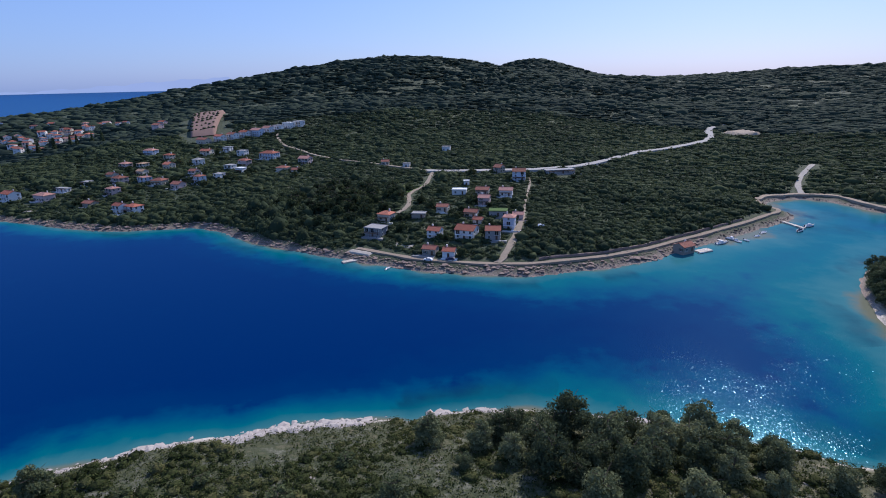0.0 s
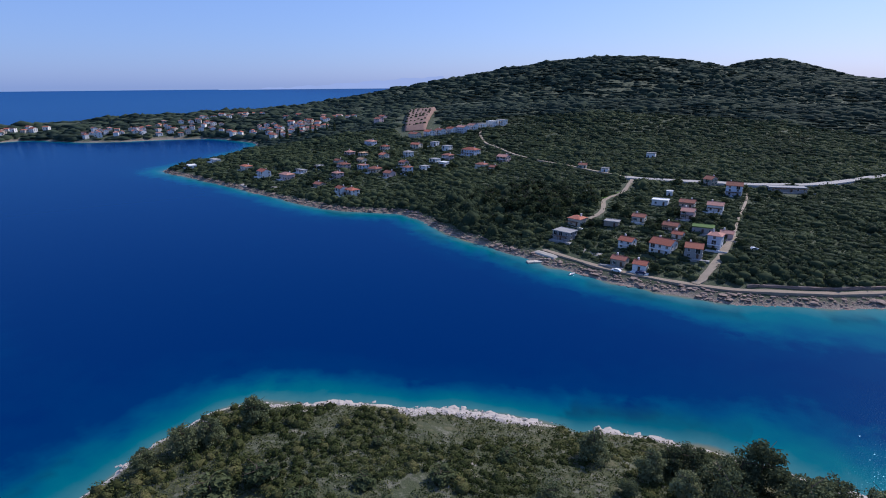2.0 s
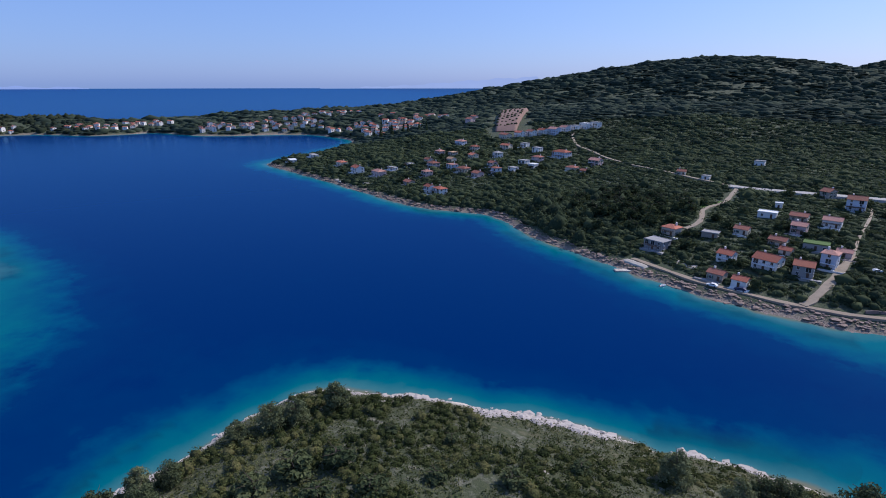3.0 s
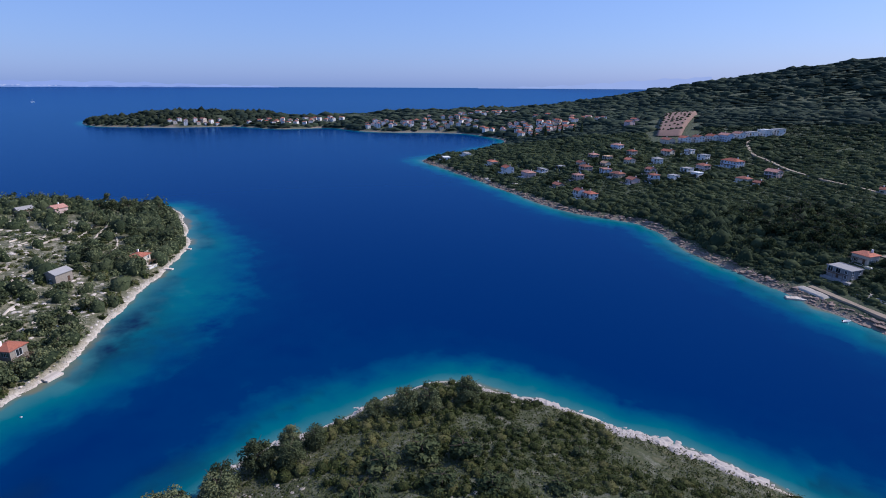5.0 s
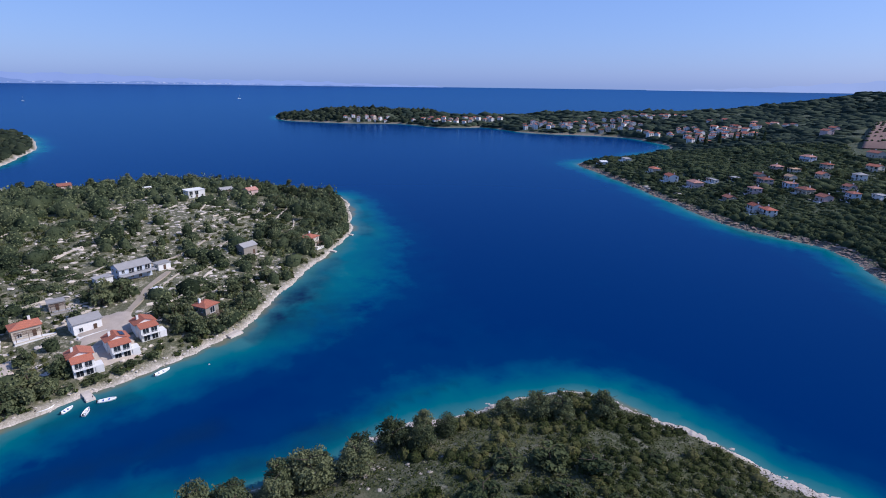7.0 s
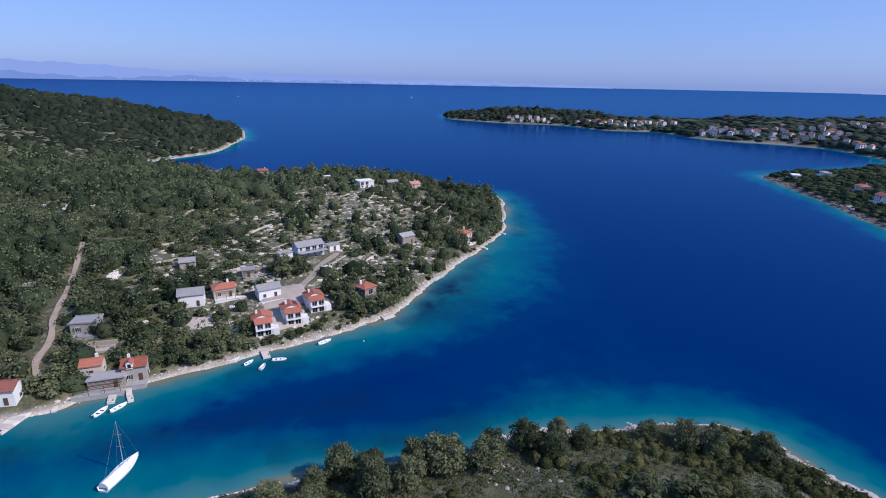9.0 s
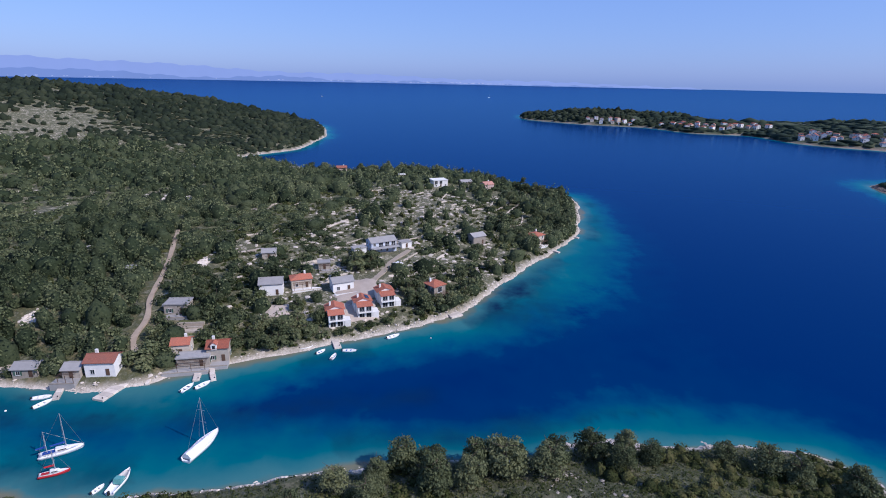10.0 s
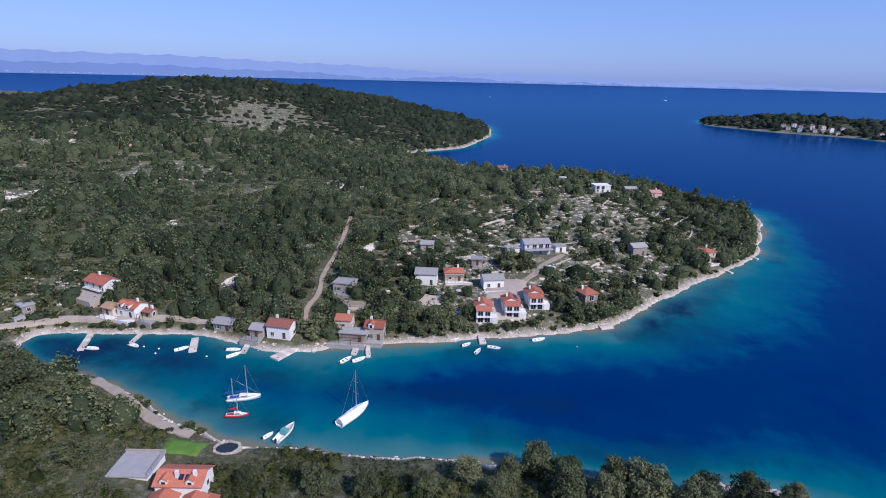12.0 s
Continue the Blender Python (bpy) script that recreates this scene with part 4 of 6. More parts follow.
def window(parent, m, large=False, shutters=False):
    w = part("glazed_door" if large else "window", FRAME_L if large else FRAME_S, None, parent, at=m)
    part("pane", PANE_L if large else PANE_S, None, w)
    if shutters:
        for x in (-0.85, 0.85):
            part("shutter", SHUT, None, w, at=pose(x, 0, 0))
    return w


def roof_part(house, kind, material, w, d, h, pitch, over=0.45):
    """Gable: two slabs and a ridge cap, ridge along x; hip: four slopes with eaves; flat: slab with a parapet."""
    bm = bmesh.new()
    if kind == "gable":
        rise, t = d / 2 * pitch, 0.18
        e = d / 2 + over
        low = h - over * pitch
        prism(bm, [(-e, low), (0, h + rise), (e, low), (e, low + t), (0, h + rise + t), (-e, low + t)], -w / 2 - over * 0.7, w / 2 + over * 0.7)
        bmesh.ops.rotate(bm, verts=bm.verts[:], cent=(0, 0, 0), matrix=Matrix.Rotation(radians(90), 3, "Z"))
        rod(bm, (-w / 2 - over * 0.7, 0, h + rise + t), (w / 2 + over * 0.7, 0, h + rise + t), 0.14)
    elif kind == "hip":
        e, g, rise = w / 2 + over, d / 2 + over, min(w, d) / 2 * pitch
        k = max(0.3, (w - d) / 2)
        z = h - 0.05
        c = [(-e, -g), (e, -g), (e, g), (-e, g)]
        lo, hi = [bm.verts.new((x, y, z)) for x, y in c], [bm.verts.new((x, y, z + 0.18)) for x, y in c]
        r = [bm.verts.new((-k, 0, z + 0.18 + rise)), bm.verts.new((k, 0, z + 0.18 + rise))]
        bm.faces.new(lo[::-1])
        for i in range(4):
            bm.faces.new((lo[i], lo[(i + 1) % 4], hi[(i + 1) % 4], hi[i]))
        bm.faces.new((hi[0], hi[1], r[1], r[0])), bm.faces.new((hi[1], hi[2], r[1])), bm.faces.new((hi[2], hi[3], r[0], r[1])), bm.faces.new((hi[3], hi[0], r[0]))
        bmesh.ops.recalc_face_normals(bm, faces=bm.faces[:])
        rod(bm, (-k, 0, z + 0.2 + rise), (k, 0, z + 0.2 + rise), 0.12)
    else:
        box(bm, -w / 2 - 0.3, w / 2 + 0.3, -d / 2 - 0.3, d / 2 + 0.3, h, h + 0.22, 0.02)
        for y in (-d / 2 - 0.12, d / 2 + 0.12):
            box(bm, -w / 2 - 0.3, w / 2 + 0.3, y - 0.12, y + 0.12, h + 0.22, h + 0.42)
    return part("roof", bm, material, house)


def wall_part(house, kind, material, w, d, h, pitch):
    bm = bmesh.new()
    if kind == "gable":
        prism(bm, [(-d / 2, -1.6), (d / 2, -1.6), (d / 2, h), (0, h + d / 2 * pitch), (-d / 2, h)], -w / 2, w / 2)
        bmesh.ops.rotate(bm, verts=bm.verts[:], cent=(0, 0, 0), matrix=Matrix.Rotation(radians(90), 3, "Z"))
    else:
        box(bm, -w / 2, w / 2, -d / 2, d / 2, -1.6, h)
    return part("wall", bm, material, house)


def balcony_part(house, x0, x1, y, z):
    bm = box(bmesh.new(), x0, x1, y - 1.3, y + 0.02, z - 0.18, z, 0.02)
    b = part("balcony", bm, WALLS["white"], house)
    rail = bmesh.new()
    for i in range(int((x1 - x0) / 0.6) + 1):
        x = min(x0 + 0.05 + i * 0.6, x1 - 0.05)
        rod(rail, (x, y - 1.22, z), (x, y - 1.22, z + 0.95), 0.03, seg=4)
    rod(rail, (x0, y - 1.22, z + 0.95), (x1, y - 1.22, z + 0.95), 0.04, seg=4)
    part("railing", rail, M_METAL, b, "metal railing")


SIDES = ((0, 0), (90, 1), (180, 0), (270, 1))


def house(plot, name="house", category="house", group="", fine=True, pitch=0.42, where="on the slope"):
    x, y, turn, w, d, st, kind, wall, roof = plot
    w, d = (w * 0.80, d * 0.85) if plot in SHRUNK else (w * 0.86, d * 0.88) if name in ("house", "terraced_house", "hut") else (w * 0.93, d * 0.93)
    cx, cy = plot_middle(plot)
    z = float(height(np.array([x]), np.array([y]))[0])
    zc = float(height(np.array([cx]), np.array([cy]))[0])
    z = max(0.9, min(z, zc) + 0.35 * abs(zc - z))
    h = (2.2 if plot in SHRUNK or not fine else 2.45 if name == "house" else 2.6) * st + 0.3
    big = "small" if w < 6.5 else "large" if w > 12 else "low" if st < 1.3 else "two-storey" if st < 2.4 else "tall"
    ob = thing(name, pose(cx, cy, z, 0, 0, turn), f"{big} {WALL_WORDS[wall]} house with {ROOF_WORDS[roof]} roof {where}".replace("house", category), category, group)
    wall_part(ob, kind, WALLS[wall], w, d, h, pitch)
    roof_part(ob, kind, ROOFS[roof], w, d, h, pitch)
    rnd = random.Random(int(abs(x * 31 + y * 17)))
    if roof in ("orange", "red", "rust", "rose") and fine:
        part("chimney", CHIMNEY, None, ob, at=pose(w * rnd.choice([-0.25, 0.22]), d * 0.16, h + d * 0.34 * pitch + 0.3))
    floors = max(1, int(st + 0.35))
    for f in range(floors):
        zf = f * min(2.6, (h - 0.1) / floors) + 1.4
        for a, across in SIDES:
            span, off = (d, w) if across else (w, d)
            if not fine and a in (180, 270):
                continue
            n = max(1, int(span / (3.0 if fine else 3.6)))
            for i in range(n):
                u = (i + 0.5) / n * span - span / 2
                m = pose(0, 0, 0, 0, 0, a) @ pose(u, -off / 2 - 0.012, zf)
                if f == 0 and a == 0 and i == n // 2:
                    part("door", DOOR, None, ob, at=pose(0, 0, 0, 0, 0, a) @ pose(u, -off / 2 - 0.012, 0.15))
                elif rnd.random() < (0.85 if fine else 0.7):
                    large = f > 0 and a == 0 and rnd.random() < 0.35
                    window(ob, m @ pose(0, 0, -0.3) if large else m, large, fine and wall in ("cream", "stone", "rose") and rnd.random() < 0.6)
    if fine and name in ("house", "cottage") and rnd.random() < (0.85 if name == "house" else 0.6):
        side = rnd.choice((-1, 1)) * rnd.uniform(1.5, 4.5)
        x0, x1 = -w * 0.5 + min(side, 0), w * 0.5 + max(side, 0)
        bm = box(bmesh.new(), x0, x1, -d / 2 - 3.2, -d / 2 - 0.02, -2.2, 0.06, 0.03)
        deck = part("terrace", bm, ROOFS["slab"] if wall in ("grey", "stone") else WALLS["white"], ob, "paved front terrace")
        part("parapet", box(bmesh.new(), x0, x1, -d / 2 - 3.2, -d / 2 - 3.0, 0.06, 0.4, 0.02), WALLS[wall], deck)
        if rnd.random() < 0.5:
            bm = bmesh.new()
            for q in (-w * 0.42, 0, w * 0.42):
                rod(bm, (q, -d / 2 - 2.8, 0), (q, -d / 2 - 2.8, 2.4), 0.08, seg=5)
            for q in range(5):
                box(bm, -w * 0.46, w * 0.46, -d / 2 - 2.9 + q * 0.7, -d / 2 - 2.8 + q * 0.7, 2.4, 2.5)
            part("pergola", bm, M_WOOD, ob, "dark wooden pergola")
    if fine and floors > 1 and wall in ("white", "blue", "rose") and kind != "flat":
        balcony_part(ob, -w * 0.46, w * 0.46, -d / 2, min(2.6, (h - 0.1) / floors) + 0.2)
    return ob


for p in PLOTS_COVE + PLOTS_UPPER:
    house(p, group="houses of the shore hamlet", where="above the promenade")
for p in PLOTS_HUTS:
    house(p, "hut", "hut", where="in the maquis")
for p in PLOTS_VILLAGE + PLOTS_MIDDLE + PLOTS_EASTERN:
    house(p, group="houses of the hillside village", where="on the hillside")
for p in PLOTS_POINT:
    house(p, group="houses on the point", where="near the point")
for p in PLOTS_ROW:
    house(p, "terraced_house", group="row of terraced houses", where="in a stepped row")
for p in PLOTS_BAY:
    house(p, group="houses over the far bay", fine=False, where="above the far bay")
for p in FAR_PLOTS:
    house(p, group="houses of the far villages", fine=False, where="by the far bay")
for p in PLOTS_INLET:
    house(p, "cottage", "cottage", "cottages on the inlet", where="on the inlet shore")
for p in PLOTS_SLOPE:
    house(p, "cottage", "cottage", "cottages on the terraces", where="on the terraces")
for p in PLOTS_OUTER:
    house(p, "cottage", "cottage", "cottages on the outer terraces", where="among pines")

# ---- villas and cottages with a shape of their own ----
def dormer(parent, x, y, z, wall, roof):
    bm = prism(bmesh.new(), [(-0.8, -0.5), (0.8, -0.5), (0.8, 1.2), (0, 1.75), (-0.8, 1.2)], -0.1, 2.0)
    d = part("dormer", bm, wall, parent, at=pose(x, y, z))
    part("dormer_roof", prism(bmesh.new(), [(-1.0, 1.1), (0, 1.8), (1.0, 1.1), (1.0, 1.22), (0, 1.95), (-1.0, 1.22)], -0.25, 2.1), roof, d)
    part("pane", PANE_S, None, d, at=pose(0, -0.12, 0.45) @ Matrix.Diagonal((0.8, 1, 0.8, 1)))


def site(x, y):
    return float(height(np.array([float(x)]), np.array([float(y)]))[0])


def villa(x, y, turn, label, panels):
    """A white villa in two stepped blocks: a tall gabled block behind, a lower one in front with a balcony."""
    z = site(x, y)
    ob = thing("villa", pose(x, y, z - 0.2, 0, 0, turn) @ Matrix.Diagonal((0.9, 0.9, 0.84, 1)), label, "villa", "white villas on the waterfront")
    bm = prism(bmesh.new(), [(-3.4, -1.5), (3.4, -1.5), (3.4, 5.7), (0, 7.1), (-3.4, 5.7)], 2.2, 7.6)
    part("rear_wall", bm, WALLS["white"], ob)
    bm = prism(bmesh.new(), [(-3.8, 5.45), (0, 7.12), (3.8, 5.45), (3.8, 5.62), (0, 7.3), (-3.8, 5.62)], 1.9, 8.0)
    part("rear_roof", bm, ROOFS["orange"], ob)
    bm = box(bmesh.new(), -2.9, 2.9, -1.6, 2.3, -1.5, 5.2, 0.03)
    front = part("front_wall", bm, WALLS["white"], ob)
    bm = bmesh.new()
    v = [bm.verts.new(q) for q in ((-3.1, -1.9, 5.1), (3.1, -1.9, 5.1), (3.1, 2.2, 5.8), (-3.1, 2.2, 5.8), (-3.1, -1.9, 5.25), (3.1, -1.9, 5.25), (3.1, 2.2, 5.95), (-3.1, 2.2, 5.95))]
    for q in ((0, 3, 2, 1), (4, 5, 6, 7), (0, 1, 5, 4), (1, 2, 6, 5), (2, 3, 7, 6), (3, 0, 4, 7)):
        bm.faces.new([v[i] for i in q])
    part("front_roof", bm, ROOFS["orange"], ob)
    for zf in (1.2, 4.0):
        for u in (-1.3, 1.35):
            window(front, pose(u, -1.612, zf), True)
    for zf in (1.5, 4.2):
        window(front, pose(0, 0, 0, 0, 0, 90) @ pose(0.2, -2.912, zf))
        window(ob, pose(0, 0, 0, 0, 0, 90) @ pose(5.0, -3.412, zf))
    window(ob, pose(0, 0, 0, 0, 0, 90) @ pose(6.6, -3.412, 4.2))
    balcony_part(ob, -2.9, 2.9, -1.6, 2.95)
    part("chimney", CHIMNEY, None, ob, at=pose(-1.6, 5.2, 6.9))
    part("porch_wall", box(bmesh.new(), 2.9, 5.2, -1.8, 2.0, -1.5, 2.5, 0.03), WALLS["white"], ob)
    if panels:
        p = math.degrees(math.atan2(1.68, 3.8))
        for i in range(3):
            part("solar_panel", box(bmesh.new(), -0.8, 0.8, -0.5, 0.5, 0, 0.07), M_PANEL, ob, at=pose(1.7, 3.4 + i * 1.2, 6.75, 0, p, 0))
    return ob


M_PANEL, _n2, _l2, _b2 = mat("solar_glass", 0.12, 0.5)
_b2.inputs["Base Color"].default_value = (0.012, 0.018, 0.045, 1)
for i, (x, y, turn) in enumerate(VILLAS):
    villa(x, y, turn, ("new white villa with orange roofs beside the jetty", "new white villa with solar panels and orange roofs", "new white villa with orange roofs and porch")[i], i == 1)


def cove_villa():
    """The white villa with several orange roofs above the cove."""
    ob = thing("villa", pose(-64.2, -69.2, 3.0, 0, 0, 104) @ Matrix.Diagonal((0.88, 0.88, 0.88, 1)), "large white villa with stepped orange tiled roofs and skylights", "villa")
    for nm, x0, x1, y0, y1, h, rise in (("main", -5.0, 5.0, 0.5, 6.5, 5.6, 1.5), ("wing", -5.4, 0.2, -5.5, 0.5, 3.6, 1.3), ("annex", 1.6, 6.2, -5.0, 0.5, 3.2, 1.2)):
        xm, ym = (x0 + x1) / 2, (y0 + y1) / 2
        if nm == "main":
            hw = (y1 - y0) / 2
            bm = prism(bmesh.new(), [(-hw, -1.5), (hw, -1.5), (hw, h), (0, h + rise), (-hw, h)], -(x1 - x0) / 2, (x1 - x0) / 2)
            bmesh.ops.rotate(bm, verts=bm.verts[:], cent=(0, 0, 0), matrix=Matrix.Rotation(radians(90), 3, "Z"))
            bmesh.ops.translate(bm, verts=bm.verts[:], vec=(xm, ym, 0))
            part("wall", bm, WALLS["white"], ob)
            e, k = hw + 0.5, rise / hw
            bm = prism(bmesh.new(), [(-e, h - 0.5 * k), (0, h + rise), (e, h - 0.5 * k), (e, h - 0.5 * k + 0.2), (0, h + rise + 0.22), (-e, h - 0.5 * k + 0.2)], -(x1 - x0) / 2 - 0.4, (x1 - x0) / 2 + 0.4)
            bmesh.ops.rotate(bm, verts=bm.verts[:], cent=(0, 0, 0), matrix=Matrix.Rotation(radians(90), 3, "Z"))
            bmesh.ops.translate(bm, verts=bm.verts[:], vec=(xm, ym, 0))
            roof = part("roof", bm, ROOFS["orange"], ob)
        else:
            hw = (x1 - x0) / 2
            bm = prism(bmesh.new(), [(-hw, -1.5), (hw, -1.5), (hw, h), (0, h + rise), (-hw, h)], y0, y1)
            part(nm + "_wall", bm, WALLS["white"], ob, at=pose(xm, 0, 0))
            e, k = hw + 0.4, rise / hw
            bm = prism(bmesh.new(), [(-e, h - 0.4 * k), (0, h + rise), (e, h - 0.4 * k), (e, h - 0.4 * k + 0.2), (0, h + rise + 0.22), (-e, h - 0.4 * k + 0.2)], y0 - 0.4, y1 + 0.2)
            part(nm + "_roof", bm, ROOFS["orange"], ob, at=pose(xm, 0, 0))
    part("chimney", CHIMNEY, None, ob, at=pose(3.2, 2.2, 7.0))
    part("chimney", CHIMNEY, None, ob, at=pose(-0.6, 2.0, 7.0))
    tilt = math.degrees(math.atan(0.5))
    for u in (0.3, 1.7):
        part("skylight", box(bmesh.new(), -0.5, 0.5, -0.6, 0.6, 0, 0.08), M_PANEL, ob, at=pose(u, 1.9, 6.55, tilt, 0, 0))
    dormer(ob, 2.6, 0.6, 5.4, WALLS["white"], ROOFS["orange"])
    dormer(ob, -3.0, 0.6, 5.4, WALLS["white"], ROOFS["orange"])
    window(ob, pose(0, 0, 0, 0, 0, 270) @ pose(-3.5, -5.012, 4.0)), window(ob, pose(0, 0, 0, 0, 0, 90) @ pose(3.5, -5.012, 4.0)), window(ob, pose(0, 0, 0, 0, 0, 90) @ pose(3.5, -5.012, 1.5))
    window(ob, pose(-2.6, -5.512, 1.6), True), window(ob, pose(3.9, -5.012, 1.6), True)
    part("lean_to_roof", box(bmesh.new(), -1.3, 1.3, -2.6, 2.6, 0, 0.18), ROOFS["red"], ob, at=pose(7.3, -1.2, 2.6, 0, 14, 0))
    part("lean_to_wall", box(bmesh.new(), 6.2, 8.3, -3.6, 1.2, -1.5, 2.3), WALLS["white"], ob)


cove_villa()


def terrace_house():
    ob = thing("terrace_deck", pose(-69.4, -83.2, 4.0, 0, 0, 104), "grey concrete roof terrace with a low parapet", "terrace")
    part("slab", box(bmesh.new(), -4.2, 4.2, -3.8, 3.8, 1.7, 2.0, 0.03), ROOFS["slab"], ob)
    part("wall", box(bmesh.new(), -3.9, 3.9, -3.5, 3.5, -2.5, 1.69), WALLS["white"], ob)
    rail = bmesh.new()
    for i in range(9):
        rod(rail, (4.1, -3.7 + i * 0.92, 2.0), (4.1, -3.7 + i * 0.92, 3.0), 0.035, seg=5)
    rod(rail, (4.1, -3.7, 3.0), (4.1, 3.7, 3.0), 0.04, seg=5)
    part("railing", rail, M_METAL, ob)
    part("parapet", box(bmesh.new(), -4.2, 4.2, 3.6, 3.8, 2.0, 2.5), WALLS["stone"], ob)


terrace_house()


def boat_basin():
    """An oval basin of rough stone blocks with dark still water inside."""
    ob = thing("boat_basin", pose(-82.4, -71.8, max(0.9, site(-82.4, -71.8)), 0, 0, 104), "small walled stone boat basin with dark water", "basin")
    for k in range(20):
        a = radians(k * 18)
        m = pose(math.cos(a) * 2.7, math.sin(a) * 2.1, 0, 0, 0, math.degrees(a) + rng.uniform(-6, 6))
        part("block", box(bmesh.new(), -0.25, 0.25 + rng.uniform(0, 0.2), -0.42, 0.42, -1.6, 0.75 + rng.uniform(-0.12, 0.15), 0.07), M_FIELDSTONE, ob, at=m)
    pool = bmesh.new()
    bmesh.ops.create_circle(pool, cap_ends=True, segments=24, radius=1.0, matrix=pose(0, 0, 0.42) @ Matrix.Diagonal((2.6, 2.0, 1, 1)))
    part("pool", pool, M_GLASS, ob, "dark still water")


boat_basin()


def dormer_cottage():
    ob = house((-130.5, -144, 84, 8.5, 6, 1.3, "gable", "white", "red"), "cottage", "cottage", where="and two dormers")
    for u in (-1.8, 1.4):
        dormer(ob, u, -3.1, 3.7, WALLS["white"], ROOFS["red"])


def boathouse():
    house((-132.5, -88.5, 92, 8.5, 6, 1.5, "gable", "white", "rust"), "boathouse", "boathouse", where="by its slipway")


def stone_cottage():
    ob = house((-142, -60, 98, 6.5, 6, 1.6, "gable", "stone", "red"), "cottage", "cottage", where="and one dormer")
    dormer(ob, -0.8, -3.1, 4.5, WALLS["white"], ROOFS["red"])


def long_house():
    """The long house with mauve walls and a grey roof on the terraces, with a pergola and yard wall."""
    ob = house((-227, -15, 116, 13, 7, 1.7, "gable", "blue", "slab"), "farmhouse", "farmhouse", where="and a veranda")
    bm = bmesh.new()
    for x in (-6, -3, 0, 3, 6):
        rod(bm, (x, -6.3, -1), (x, -6.3, 2.5), 0.09)
    part("veranda_post", bm, M_METAL, ob)
    part("veranda_roof", box(bmesh.new(), -6.6, 6.6, -6.7, -3.55, 2.5, 2.66), ROOFS["slab"], ob)
    house((-221, -25, 116, 6, 4, 0.9, "flat", "white", "slab"), "shed", "shed", where="beside a farmhouse")


dormer_cottage(), boathouse(), stone_cottage(), long_house()
part("lean_to", box(bmesh.new(), -6.4, 6.4, -3.4, 3.2, -1.5, 2.2, 0.03), WALLS["stone"], thing("terrace_deck", pose(-135.5, -164.2, 4.2, 0, 0, 78), "stone terrace with a flat grey deck before the farmhouse", "terrace"))

# ---- roads, tracks and paths ----
M_ROAD = plain("pale_gravel", (0.42, 0.38, 0.32), 0.95, 0.15, vary=0.3, scale=0.4, bump=0.5, fine=4)
M_ASPHALT = plain("worn_asphalt", (0.42, 0.40, 0.37), 0.9, 0.2, vary=0.25, scale=0.2, bump=0.2, fine=3)
M_DIRT = plain("trodden_earth", (0.34, 0.28, 0.21), 0.95, 0.1, vary=0.4, scale=0.5, bump=0.5, fine=3)
M_QUARRY = plain("red_earth", (0.36, 0.22, 0.16), 0.95, 0.1, vary=0.3, scale=0.05, bump=0.4, fine=0.5)
M_SHOREPATH = plain("tan_shore_gravel", (0.33, 0.265, 0.20), 0.95, 0.1, vary=0.4, scale=0.3, bump=0.5, fine=3)
M_SANDY = plain("sandy_gravel", (0.40, 0.34, 0.27), 0.95, 0.1, vary=0.35, scale=0.5, bump=0.5, fine=3)
M_BUILDING_EARTH = plain("pale_building_earth", (0.44, 0.375, 0.315), 0.95, 0.1, vary=0.35, scale=0.3, bump=0.6, fine=2)
M_FRESH = plain("fresh_green_grass", (0.10, 0.19, 0.035), 0.95, 0.1, vary=0.5, scale=0.6, bump=0.9, fine=3)
M_GRASS = plain("dry_grass", (0.13, 0.14, 0.06), 0.95, 0.1, vary=0.5, scale=0.6, bump=0.6, fine=4)


def ribbon(name, line, width, material, label, lift=0.3, category="road", verge=0.0):
    p = rounded(np.array(line, float), 8)
    t = np.gradient(p, axis=0)
    nrm = np.stack([-t[:, 1], t[:, 0]], 1) / (np.hypot(t[:, 0], t[:, 1])[:, None] + 1e-9)
    w = width * (1 + 0.12 * np.sin(np.arange(len(p)) * 0.9) + rng.uniform(-0.06, 0.06, len(p)))
    rows = [p + nrm * (w * k)[:, None] for k in (-0.56, -0.5, 0, 0.5, 0.56)]
    zs = np.maximum.reduce([height(r[:, 0], r[:, 1]) for r in rows[1:4]])
    zs = np.convolve(np.pad(zs, 2, "edge"), np.ones(5) / 5, "valid")
    v = np.concatenate([np.column_stack([r, zs + lift * k - (0 if k else 1.2)]) for r, k in zip(rows, (0, 1, 1.05, 1, 0))])
    n = len(p)
    i = np.arange(n - 1)
    f = np.concatenate([np.stack([i + k * n, i + 1 + k * n, i + 1 + (k + 1) * n, i + (k + 1) * n], 1) for k in range(4)])
    return tagged(new(name, mesh_from(name, v, f[:, ::-1], material, False)), label, category, kind="structure")


ribbon("road", ROAD_HILL, 7.5, M_ASPHALT, "pale asphalt road winding up the hill", 0.7)
ribbon("road_village", ROAD_VILLAGE, 2.6, M_DIRT, "narrow road to the hillside village", 0.8)
ribbon("gravel_road", ROAD_GRAVEL, 2.6, M_DIRT, "dusty gravel road with a grassy verge")
ribbon("lane", LANE, 3.2, M_DIRT, "rutted earth lane beside the hamlet")
ribbon("footpath", FOOTPATH, 1.3, M_DIRT, "narrow stony footpath climbing past the hamlet", 0.35, "path")
ribbon("promenade", PROMENADE, 2.8, M_SHOREPATH, "pale gravel promenade along the shore", 0.15)
ribbon("inlet_road", INLET_ROAD, 4.0, M_SHOREPATH, "gravel road round the head of the inlet", 0.3)
ribbon("inlet_track", INLET_TRACK, 3.6, M_ROAD, "double gravel track rising from the beach", 0.35)
